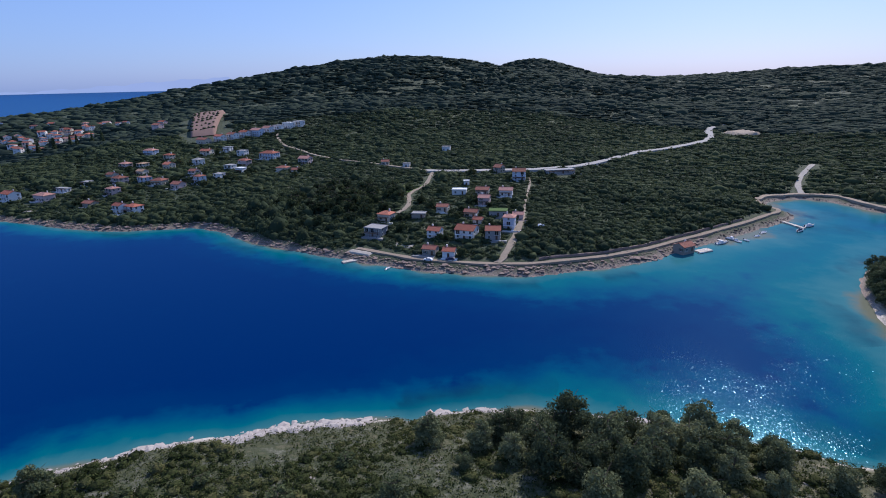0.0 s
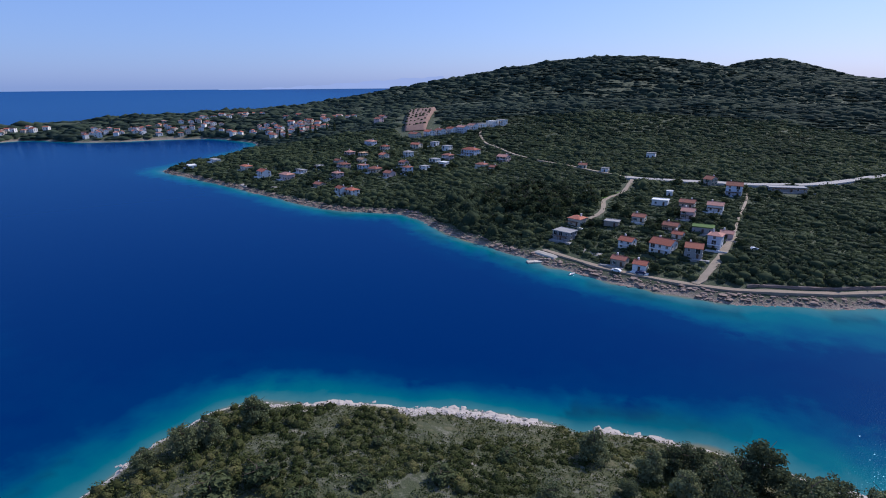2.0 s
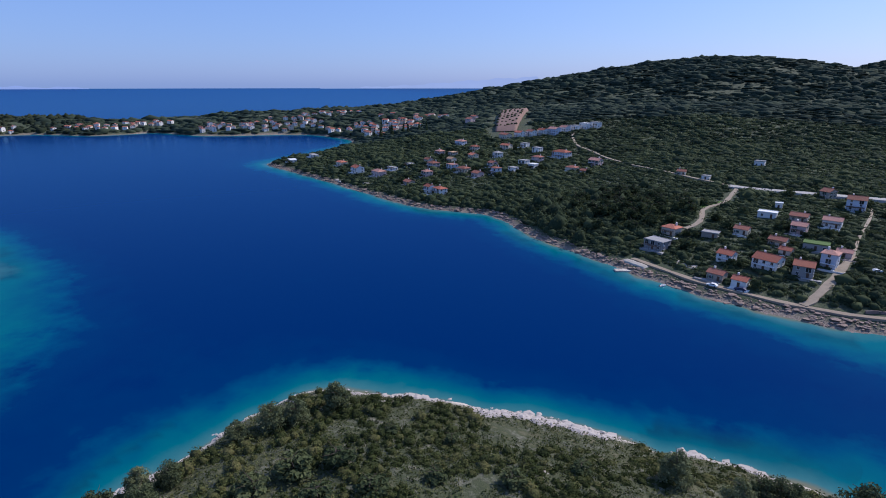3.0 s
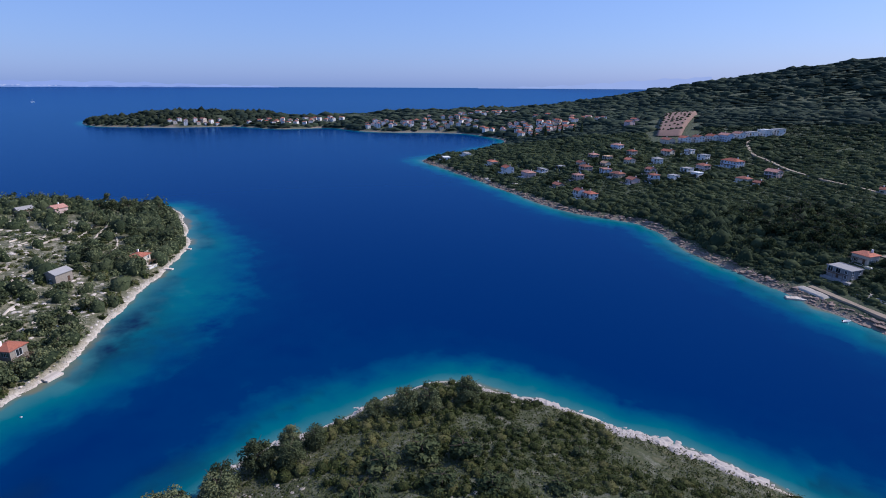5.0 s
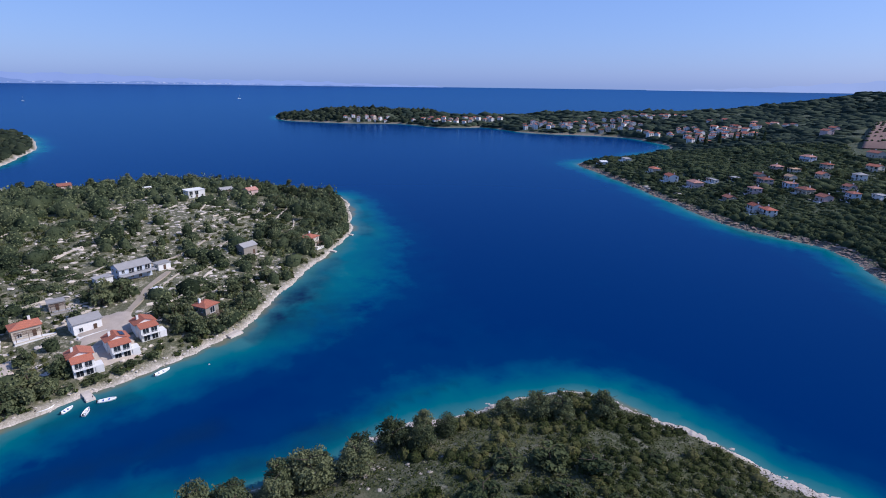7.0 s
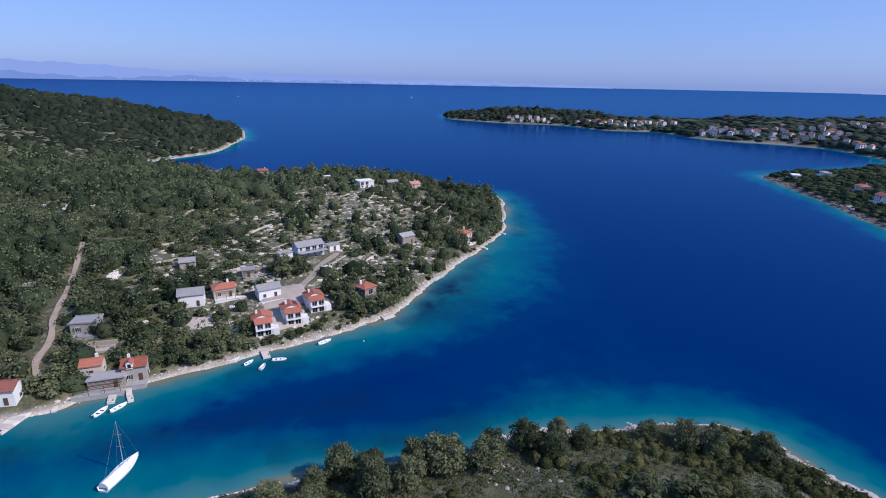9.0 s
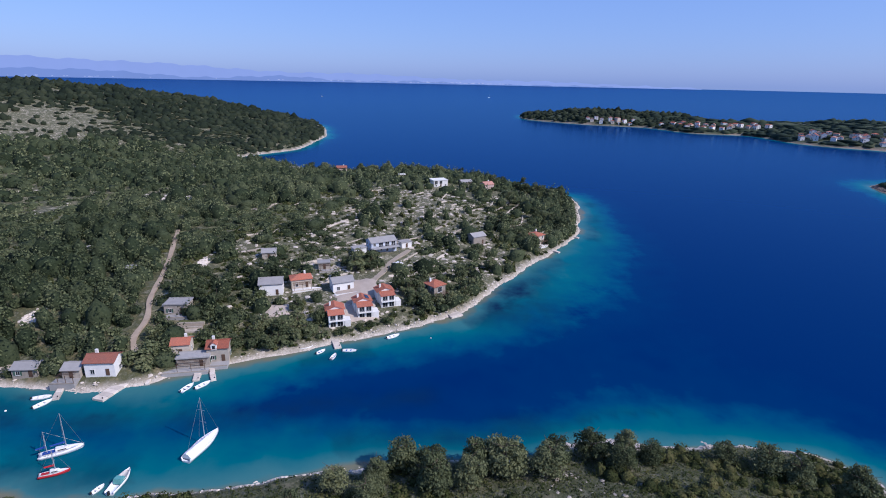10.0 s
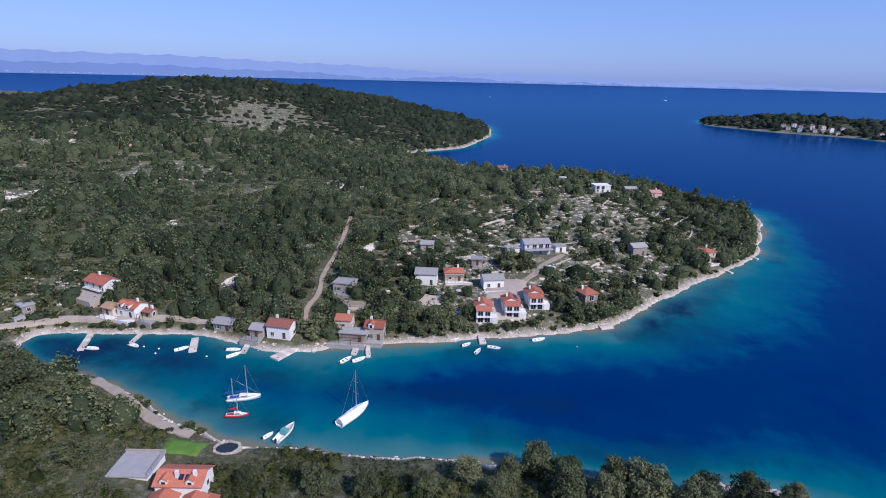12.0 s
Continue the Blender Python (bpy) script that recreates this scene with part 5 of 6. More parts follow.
ribbon("shore_track", SHORE_TRACK, 3.0, M_SANDY, "pale gravel track along the inlet", 0.25)
ribbon("hill_path", HILL_PATH, 1.7, M_SHOREPATH, "stony footpath straight up the wooded slope", 0.4, "path")
ribbon("drive", DRIVE, 2.2, M_SANDY, "rutted earth drive between the villas", 0.25)
ribbon("cove_path", COVE_PATH, 2.6, M_SANDY, "pale gravel path above the cove", 0.3, "path")


def yard(name, x, y, turn, w, d, material, label, lift=0.25):
    """A levelled yard, draped on the ground."""
    u, v = np.meshgrid(np.linspace(-w / 2, w / 2, 9), np.linspace(-d / 2, d / 2, 9))
    c, s = math.cos(radians(turn)), math.sin(radians(turn))
    wob = 1 + 0.1 * np.sin(u * 1.3 + v)
    px, py = x + (u * c - v * s) * wob, y + (u * s + v * c) * wob
    edge = (np.abs(u) > w / 2 - 0.01) | (np.abs(v) > d / 2 - 0.01)
    pz = height(px.ravel(), py.ravel()).reshape(u.shape) + np.where(edge, -0.6, lift)
    i, j = np.meshgrid(np.arange(8), np.arange(8), indexing="ij")
    f = np.stack([i * 9 + j, i * 9 + j + 1, (i + 1) * 9 + j + 1, (i + 1) * 9 + j], -1).reshape(-1, 4)
    return tagged(new(name, mesh_from(name, np.stack([px, py, pz], -1).reshape(-1, 3), f, material)), label, "yard", kind="structure")


yard("villa_yard", -171, -23, 106, 20, 13, M_BUILDING_EARTH, "pale paved yard behind the villas", 0.5)
yard("villa_yard_back", -187, -23.5, 106, 20, 18, M_BUILDING_EARTH, "bare levelled building ground above the villas", 0.5)
yard("patio", -171, -49.5, 100, 10, 9, M_BUILDING_EARTH, "walled earthen patio below the cottage", 0.5)
yard("cove_yard", -84.4, -86, 100, 6, 2.8, M_SANDY, "pale gravel turning place above the cove", 0.35)
yard("hamlet_yard", -18, 249, -25, 16, 5, M_ROAD, "pale gravel yard in the hamlet")
yard("green_field", -79.3, -80.5, 104, 10, 6.5, M_FRESH, "bright green grass patch by the villa", 0.35)
yard("bathing_platform", -38, 245, 150, 15, 3.5, M_ROAD, "white concrete bathing terrace above the rocks", 0.5)
yard("point_terrace", -304, 353, -25, 14, 4, M_ROAD, "white concrete terrace above the rocky shore", 0.5)
yard("point_terrace_small", -272, 348, -25, 10, 4, M_ROAD, "white concrete terrace near the shore", 0.5)
yard("verge", -18, 346, 70, 36, 7, M_FRESH, "grassy verge beside the gravel road", 0.2)
yard("clearing", 342, 605, 20, 34, 26, M_DIRT, "bare earth clearing in the woods", 2.5)
yard("quarry", 374, 2064, 0, 110, 70, M_QUARRY, "reddish bare quarry ground on the far hill", 7)


def stepped_garden(x, y, turn):
    """Four narrow beds, each behind its own dry stone edging, one above the other."""
    ob = thing("stepped_garden", pose(x, y, site(x, y), 0, 0, turn), "stepped vegetable garden with earth beds and stone edgings", "garden")
    for k in range(5):
        y0, z0 = -6.5 + k * 2.5, -0.9 + k * 0.42
        part("bed", box(bmesh.new(), -4.2, 4.0, y0 + 0.36, y0 + 2.5, z0 - 1.6, z0 + 0.32, 0.05), (M_DIRT, M_GRASS, M_SANDY)[k % 3], ob)
        part("edging", box(bmesh.new(), -4.4, 4.2, y0, y0 + 0.35, z0 - 1.6, z0 + 0.5, 0.06), WALLS["stone"], ob)


stepped_garden(-156.3, -74, 95)


def orchard_field():
    """A sloping brown field with rows of young trees, between four corners."""
    a, b, c, d = (np.array(q, float) for q in ((-272, 606), (-363, 822), (-352, 930), (-246, 611)))
    u, v = np.meshgrid(np.linspace(0, 1, 15), np.linspace(0, 1, 25))
    p = (a[None, None] * ((1 - u) * (1 - v))[..., None] + d * (u * (1 - v))[..., None] + b * ((1 - u) * v)[..., None] + c * (u * v)[..., None])
    x, y = p[..., 0].ravel(), p[..., 1].ravel()
    edge = ((u < 0.01) | (u > 0.99) | (v < 0.01) | (v > 0.99)).ravel()
    z = height(x, y) + np.where(edge, 1.0, 4.2 + 3.0 * ((np.hypot(x, y) - 620) / 150).clip(0, 1))
    i, j = np.meshgrid(np.arange(24), np.arange(14), indexing="ij")
    f = np.stack([i * 15 + j, i * 15 + j + 1, (i + 1) * 15 + j + 1, (i + 1) * 15 + j], -1).reshape(-1, 4)
    tagged(new("orchard_field", mesh_from("orchard_field", np.stack([x, y, z], 1), f, M_FIELD)), "brown ploughed field on the hillside", "field", kind="structure")
    k, w = np.meshgrid(np.linspace(0.1, 0.9, 6), np.linspace(0.06, 0.94, 9))
    k, w = k.ravel() + rng.uniform(-0.03, 0.03, 54), w.ravel() + rng.uniform(-0.02, 0.02, 54)
    q = a * ((1 - k) * (1 - w))[:, None] + d * (k * (1 - w))[:, None] + b * ((1 - k) * w)[:, None] + c * (k * w)[:, None]
    s = rng.uniform(1.0, 2.0, 54)
    vv, ff = lumps(np.column_stack([q, height(q[:, 0], q[:, 1]) + 4.6 + 3.0 * ((np.hypot(q[:, 0], q[:, 1]) - 620) / 150).clip(0, 1)]), np.stack([s, s, s * 0.7], 1), None, DOME)
    tagged(new("orchard_bushes", mesh_from("orchard_bushes", vv, ff, M_MAQUIS)), "rows of small olive trees on the brown field", "bushes", kind="stuff")


M_FIELD = plain("brown_soil", (0.25, 0.165, 0.135), 0.95, 0.1, vary=0.3, scale=0.1, bump=0.4, fine=0.8)
orchard_field()



# ---- jetties, boats ----
def jetty(x, y, ang, length, width, label, rough=0.08):
    """A stone or concrete slab running out into the water."""
    ob = thing("jetty", pose(x, y, 0, 0, 0, ang), label, "jetty", "jetties on the shore")
    n = max(4, int(length / 1.6))
    for i in range(n):
        a, b = -length / 2 + i * length / n, -length / 2 + (i + 1) * length / n - 0.03
        k, q = rng.uniform(-rough, rough, 2)
        part("slab", box(bmesh.new(), a, b, -width / 2 + k, width / 2 + q, -2.0, 0.62 + k * 0.5, 0.05), M_STONE, ob)
    if length > 6:
        bol = bmesh.new()
        rod(bol, (length * 0.42, width * 0.3, 0.55), (length * 0.42, width * 0.3, 1.0), 0.12)
        part("bollard", bol, M_DARK, ob)


for row in ((-124.4, -113.3, 33, 9, 2.2), (-116.7, -146.6, 32, 11, 1.7), (-123, -133.6, 17, 7, 1.3), (-127.3, -96.8, 17, 6.5, 1.6), (-127.6, -83.5, -18, 8.5, 3.4), (-136, -63.8, 13, 6.8, 1.8),
            (-136.4, -59.8, 23, 8, 1.4), (-156.3, -27.8, 20, 11, 2.2), (-176.6, 12.6, 30, 5.5, 5.0), (-252, 70, 38, 5, 1.5), (-278.9, 87, 42, 7, 1.3), (-133, -76, 10, 4, 1.0)):
    jetty(*row, "pale stone jetty reaching from the shore")
jetty(196.4, 283.5, -81, 15, 2.0, "concrete landing stage in the inlet")
jetty(143, 258, -50, 7, 1.6, "low concrete jetty below the maquis")
jetty(126.5, 242, 20, 8, 4.0, "concrete quay before the stone boathouse")
jetty(-40, 240, 30, 12, 3.0, "concrete bathing platform on the rocks")

M_HULL = plain("white_gelcoat", (0.80, 0.80, 0.80), 0.25, 0.5, vary=0.06, scale=1.0, bump=0.0)
M_DECK = plain("pale_deck", (0.55, 0.52, 0.47), 0.6, 0.3, vary=0.15)
M_BLUE, M_RED = plain("blue_canvas", (0.02, 0.07, 0.32), 0.8, 0.2), plain("red_canvas", (0.45, 0.03, 0.04), 0.8, 0.2)
M_TEAL, M_TARP = plain("teal_tarpaulin", (0.12, 0.36, 0.36), 0.7, 0.3), plain("white_tarpaulin", (0.74, 0.75, 0.77), 0.8, 0.2, vary=0.1, bump=0.5, fine=2)
M_MAST = plain("aluminium", (0.60, 0.61, 0.62), 0.35, 0.5, 0.6, vary=0.08)
M_NAVY = plain("navy_paint", (0.02, 0.03, 0.09), 0.4, 0.4)


def hull_mesh(length, beam, free, stations=11, pointed=1.0):
    """A lofted hull with a floor inside; bow towards +x, waterline at z = 0."""
    bm = bmesh.new()
    rings = []
    for i in range(stations):
        u = i / (stations - 1)
        half = beam / 2 * (0.80 + 0.2 * math.sin(u * 2.6)) * (1 - max(0.0, (u - 0.45) / 0.55) ** 2.2 * pointed) + 0.02
        sheer = free * (1 + 0.35 * u * u)
        x = (u - 0.5) * length
        xb = x - (0.10 * length * u * u)
        rings.append([bm.verts.new(q) for q in ((xb, 0, -0.28 * free - 0.1), (xb, half * 0.7, -0.12), (x, half * 0.97, sheer * 0.55), (x, half, sheer), (x - 0.02, half * 0.86, sheer), (x - 0.05, half * 0.8, sheer * 0.35),
                                                (x - 0.05, -half * 0.8, sheer * 0.35), (x - 0.02, -half * 0.86, sheer), (x, -half, sheer), (x, -half * 0.97, sheer * 0.55), (xb, -half * 0.7, -0.12))])
    for a, b in zip(rings, rings[1:]):
        for k in range(11):
            bm.faces.new((a[k], a[(k + 1) % 11], b[(k + 1) % 11], b[k]))
    bm.faces.new(rings[0]), bm.faces.new(rings[-1][::-1])
    bmesh.ops.recalc_face_normals(bm, faces=bm.faces[:])
    for f in bm.faces:
        f.smooth = len(f.verts) == 4
    return bm


def rowing_boat(x, y, ang, length, trim, label):
    ob = thing("rowing_boat", pose(x, y, 0.02, 0, 0, ang), label, "boat", "small boats by the jetties")
    part("hull", hull_mesh(length, length * 0.36, 0.5), M_HULL, ob)
    for u in (-0.2, 0.1):
        part("thwart", box(bmesh.new(), u * length - 0.13, u * length + 0.13, -length * 0.15, length * 0.15, 0.33, 0.38), trim, ob)
    e = box(bmesh.new(), -length / 2 - 0.3, -length / 2 + 0.05, -0.14, 0.14, 0.25, 0.85, 0.05)
    part("outboard_motor", e, M_DARK, ob)


for x, y, ang, ln, trim, lab in ((-113.9, -141.1, 97, 4.6, M_DECK, "small white boat moored at a stone jetty"), (-119, -130.7, 81, 4.4, M_DECK, "small white boat at the end of a jetty"),
                                 (-121.3, -115.2, 139, 4.4, M_TEAL, "white boat with a teal inside beside a jetty"), (-125.2, -99.8, 106, 4.6, M_DECK, "small white boat close to the shore"),
                                 (-122.3, -97.7, 146, 4.6, M_DECK, "small white boat moored off the shore"), (-129.1, -64, 156, 4.6, M_NAVY, "white boat with dark thwarts"),
                                 (-130.4, -60.3, 141, 4.6, M_DECK, "white fishing boat off a jetty"), (-148.8, -31, 137, 3.4, M_BLUE, "small blue-trimmed boat by the villa jetty"),
                                 (-145.7, -26.6, 163, 3.6, M_DECK, "small white dinghy off the villa jetty"), (-149.4, -22.2, 88, 4.4, M_BLUE, "white and blue boat beside the villa jetty"),
                                 (-159, -8.8, 123, 4.8, M_DECK, "white boat drawn in along the shore"), (-91, -67, 154, 2.8, M_DECK, "grey-white tender beside the covered boat"),
                                 (150.5, 255.5, -74, 4.6, M_NAVY, "small boat at the low jetty"), (155.5, 257, -79, 4.0, M_DECK, "white dinghy near the low jetty"),
                                 (172, 270.5, 27, 5.0, M_NAVY, "dark-trimmed boat near the inlet"), (125, 240, 22, 5.0, M_DECK, "white boat at the concrete quay"), (-23.2, 227.2, 51, 3.2, M_DECK, "tiny white boat off the rocks"),
                                 (165, 264, 10, 3.4, M_DECK, "small white dinghy drifting at its mooring"), (-151.8, -36, 110, 4.0, M_DECK, "white boat pulled up on the shore")):
    rowing_boat(x, y, ang, ln, trim, lab)


def mooring_buoy(x, y):
    """A small float with a rope eye on top."""
    ob = thing("mooring_buoy", pose(x, y, 0.05), "small white mooring buoy floating on the water", "buoy", "mooring buoys of the inlet")
    bm = bmesh.new()
    bmesh.ops.create_uvsphere(bm, u_segments=10, v_segments=6, radius=0.3, matrix=Matrix.Diagonal((1, 1, 0.85, 1)))
    part("float", bm, M_HULL, ob)
    part("eye", rod(bmesh.new(), (0, 0, 0.2), (0, 0, 0.42), 0.05), M_METAL, ob)


for x, y in ((-119.6, -127.6), (-119.7, -122.2), (-117.0, -121.1), (-119.7, -105.2), (-158.0, 3.7), (-158.0, 3.7)):
    mooring_buoy(x, y)


def motor_boat(x, y, ang, length, cover, label):
    ob = thing("motor_boat", pose(x, y, 0.05, 0, 0, ang), label, "boat")
    part("hull", hull_mesh(length, length * 0.34, 0.8), M_HULL, ob)
    part("deck", hull_mesh(length * 0.5, length * 0.27, 0.25), M_DECK, ob, at=pose(length * 0.15, 0, 0.72))
    bm = prism(bmesh.new(), [(-length * 0.16, 0.5), (length * 0.14, 0.5), (length * 0.05, 1.6), (-length * 0.13, 1.65)], -length * 0.12, length * 0.12)
    bmesh.ops.bevel(bm, geom=bm.edges[:], offset=0.12, segments=2, affect="EDGES")
    part("cabin", bm, cover, ob)
    part("outboard_motor", box(bmesh.new(), -length / 2 - 0.4, -length / 2 + 0.1, -0.2, 0.2, 0.2, 1.2, 0.08), M_DARK, ob)


motor_boat(-93.0, -63.6, 174, 7.2, M_TEAL, "white motor boat under a teal tarpaulin in the cove")
motor_boat(203.6, 281.1, 18, 7.0, M_TARP, "white cabin boat moored off the landing stage")
motor_boat(193, 272.5, 35, 6.4, M_NAVY, "white motor boat beside the landing stage")
motor_boat(141, 253.5, 19, 7.0, M_TARP, "white cabin boat moored near the stony shore")
motor_boat(149.4, 259.5, -56, 6.0, M_TARP, "white motor boat tied to the low jetty")


def yacht(x, y, ang, length, masts, cover, covered, label, hullmat=None, mast_h=11.0):
    ob = thing("sailing_yacht", pose(x, y, 0.05, 0, 0, ang), label, "sailing yacht")
    beam, free = length * 0.29, 0.10 * length
    part("hull", hull_mesh(length, beam, free, 15), hullmat or M_HULL, ob)
    part("deck", hull_mesh(length * 0.93, beam * 0.86, 0.14, 13), M_HULL, ob, "white deck", at=pose(-length * 0.01, 0, free * 0.95))
    if covered:
        bm = bmesh.new()
        rows = []
        for i in range(13):
            u = i / 12
            hw = beam * 0.5 * (1 - max(0, (u - 0.5) / 0.5) ** 2 * 0.92) * (0.9 + 0.1 * math.sin(u * 9))
            top = free * (1.1 + 0.25 * u) + 0.85 * (1 - u) ** 0.7 + 0.05 * math.sin(u * 22)
            rows.append([bm.verts.new(q) for q in (((u - 0.5) * length * 0.97, -hw, free * (0.85 + 0.3 * u)), ((u - 0.5) * length * 0.97, -hw * 0.5, top * 0.9), ((u - 0.5) * length * 0.97, 0, top + 0.1), ((u - 0.5) * length * 0.97, hw * 0.5, top * 0.9), ((u - 0.5) * length * 0.97, hw, free * (0.85 + 0.3 * u)))])
        for a, b in zip(rows, rows[1:]):
            for k in range(4):
                bm.faces.new((a[k], b[k], b[k + 1], a[k + 1]))
        bm.faces.new(rows[0]), bm.faces.new(rows[-1][::-1])
        bmesh.ops.recalc_face_normals(bm, faces=bm.faces[:])
        part("tarpaulin", bm, M_TARP, ob, "white tarpaulin over the whole deck")
    else:
        bm = prism(bmesh.new(), [(-length * 0.12, 0), (length * 0.22, 0), (length * 0.14, 0.55), (-length * 0.12, 0.7)], -beam * 0.25, beam * 0.25)
        bmesh.ops.bevel(bm, geom=bm.edges[:], offset=0.1, segments=2, affect="EDGES")
        cabin = part("cabin", bm, M_HULL, ob, at=pose(0, 0, free + 0.1))
        for sgn in (-1, 1):
            part("porthole", box(bmesh.new(), -length * 0.07, length * 0.12, sgn * beam * 0.25 - 0.02, sgn * beam * 0.25 + 0.02, 0.18, 0.4), M_GLASS, cabin)
        part("cockpit", box(bmesh.new(), -length * 0.4, -length * 0.14, -beam * 0.22, beam * 0.22, free + 0.12, free + 0.2), cover, ob)
    for u, hgt in masts:
        m = part("mast", rod(bmesh.new(), (u * length, 0, free), (u * length, 0, free + hgt), 0.10, 0.07, 8), M_MAST, ob)
        sp = bmesh.new()
        for k in (0.45, 0.72):
            rod(sp, (u * length, -0.9, free + hgt * k), (u * length, 0.9, free + hgt * k), 0.035, seg=5)
        part("spreader", sp, M_MAST, m)
        st = bmesh.new()
        top = (u * length, 0, free + hgt)
        for q in ((length * 0.49, 0, free * 1.3), (-length * 0.48, 0, free), (u * length - 0.2, beam * 0.47, free), (u * length - 0.2, -beam * 0.47, free)):
            rod(st, top, q, 0.018, seg=4)
        part("stay", st, M_METAL, m)
        if not covered:
            bl = min(length * 0.34, hgt * 0.34)
            part("boom", rod(bmesh.new(), (u * length, 0, free + 1.5), (u * length - bl, 0, free + 1.45), 0.07), M_MAST, m)
            sc = rod(bmesh.new(), (u * length - 0.1, 0, free + 1.72), (u * length - bl, 0, free + 1.62), 0.24, 0.16, 8)
            part("sail_cover", sc, cover, m, "blue sail cover" if cover is M_BLUE else "")


yacht(-104.1, -50.7, 161, 11.0, [(0.08, 11.5)], M_TARP, True, "white sailing yacht under a full white tarpaulin at anchor")
yacht(-103.0, -81.4, 117, 8.6, [(0.12, 9.2), (-0.30, 5.6)], M_BLUE, False, "white two-masted yacht with blue sail covers at anchor")
yacht(-96.0, -78.7, 111, 5.8, [(0.05, 5.5)], M_RED, False, "small sailing boat with red hull and red cockpit cover", M_RED)
for k, (x, y) in enumerate(((-2600, -420), (-2900, 400), (-3300, 1100))):
    yacht(x, y, 40 + 60 * k, 14, [(0.08, 18)], M_TARP, True, "white sailing boat far out on the sea")


def car(x, y, turn, colour, label):
    z = site(x, y) + 0.3
    ob = thing("car", pose(x, y, z, 0, 0, turn), label, "car")
    bm = prism(bmesh.new(), [(-2.1, 0.3), (2.1, 0.3), (2.15, 0.75), (1.1, 0.95), (0.5, 1.42), (-1.2, 1.45), (-1.9, 0.98), (-2.15, 0.9)], -0.85, 0.85)
    bmesh.ops.bevel(bm, geom=bm.edges[:], offset=0.08, segments=2, affect="EDGES")
    part("body", bm, colour, ob)
    part("windscreen", prism(bmesh.new(), [(0.98, 0.98), (1.06, 0.98), (0.54, 1.38), (0.46, 1.38)], -0.7, 0.7), M_GLASS, ob)
    for sgn in (-1, 1):
        part("side_window", box(bmesh.new(), -1.3, 0.5, sgn * 0.86 - 0.012, sgn * 0.86 + 0.012, 1.0, 1.35), M_GLASS, ob)
        for u in (-1.35, 1.35):
            part("wheel", rod(bmesh.new(), (u, sgn * 0.7, 0.32), (u, sgn * 0.9, 0.32), 0.32, seg=12), M_DARK, ob)


car(52, 262, 30, M_HULL, "white car parked beside the earth lane")
car(-5, 229.5, 160, M_HULL, "white car parked by the promenade houses")
car(-212, -8.5, 120, M_HULL, "white car parked on the earth drive")
car(5, 228.6, 170, M_NAVY, "dark car parked by the promenade houses")

# ---- trees, rocks and dry stone walls ----
def crown_mesh(name, radius, tall, blobs, count, size, base, material=M_PINE_TUFT):
    """An uneven crown: several leaf masses on limbs, each covered with tufts, with gaps between."""
    cs, outs = [], []
    for k in range(blobs):
        a, q = rng.uniform(0, 2 * math.pi), math.sqrt(rng.uniform(0.02, 1))
        z = base + (tall - base) * (0.10 + 0.84 * rng.uniform(0, 1) * (1 - 0.6 * q * q))
        c = np.array([math.cos(a) * q * radius * 0.68, math.sin(a) * q * radius * 0.68, z])
        r = radius * rng.uniform(0.26, 0.44)
        m = count // blobs
        u = rng.normal(size=(m, 3))
        u /= np.linalg.norm(u, axis=1)[:, None]
        u[:, 2] = np.where(u[:, 2] < -0.45, -u[:, 2], u[:, 2])
        cs.append(c + u * (r * rng.uniform(0.55, 1.08, m))[:, None] * np.array([1, 1, 0.78]))
        outs.append(u)
    v, f = tufts(np.concatenate(cs), np.concatenate(outs), size)
    return mesh_from(name, v, f, material, False)


def trunk_mesh(name, tall, radius):
    bm = bmesh.new()
    lean = Vector((rng.uniform(-0.6, 0.6), rng.uniform(-0.6, 0.6), 0))
    mid, top = Vector((0, 0, tall * 0.45)) + lean * 0.4, Vector((0, 0, tall * 0.88)) + lean
    rod(bm, (0, 0, -0.8), mid, 0.24, 0.17, 8), rod(bm, mid, top, 0.17, 0.05, 7)
    for k in range(7):
        a, z = k * 2.4, 0.35 + 0.08 * k
        s = mid.lerp(top, max(0.0, (z - 0.45) / 0.45)) if z > 0.45 else Vector((0, 0, tall * z)) + lean * 0.35
        e = s + Vector((math.cos(a), math.sin(a), 0.45)) * radius * rng.uniform(0.5, 0.8)
        rod(bm, s, e, 0.08, 0.03, 5)
    me = bpy.data.meshes.new(name)
    bm.to_mesh(me), bm.free()
    me.materials.append(M_BARK)
    return me


PINES = []
for k in range(6):
    rad, tall = rng.uniform(3.6, 4.6), rng.uniform(7.0, 8.6)
    n = 18 + k % 3 * 5
    PINES.append((trunk_mesh("trunk", tall, rad), crown_mesh("crown", rad, tall, n + 10, 3600, 0.25, tall * 0.08), crown_mesh("crown", rad, tall, n - 4, 760, 0.56, tall * 0.12), crown_mesh("crown", rad, tall * 0.9, n - 6, 620, 0.62, tall * 0.1, M_OAK_TUFT)))


def pine(x, y, wide, k, label, group, near=True, kind=""):
    s = wide / 9.4
    z = site(x, y)
    ob = thing((kind or "pine tree").replace(" ", "_"), pose(x, y, z - 0.2, 0, 0, (k * 73) % 360) @ Matrix.Diagonal((s, s, s * (0.92 + 0.05 * (k % 4)), 1)), label, kind or "pine tree", group)
    part("trunk", PINES[k % 6][0], None, ob)
    part("crown", PINES[k % 6][3 if kind else 1 if near else 2], None, ob)


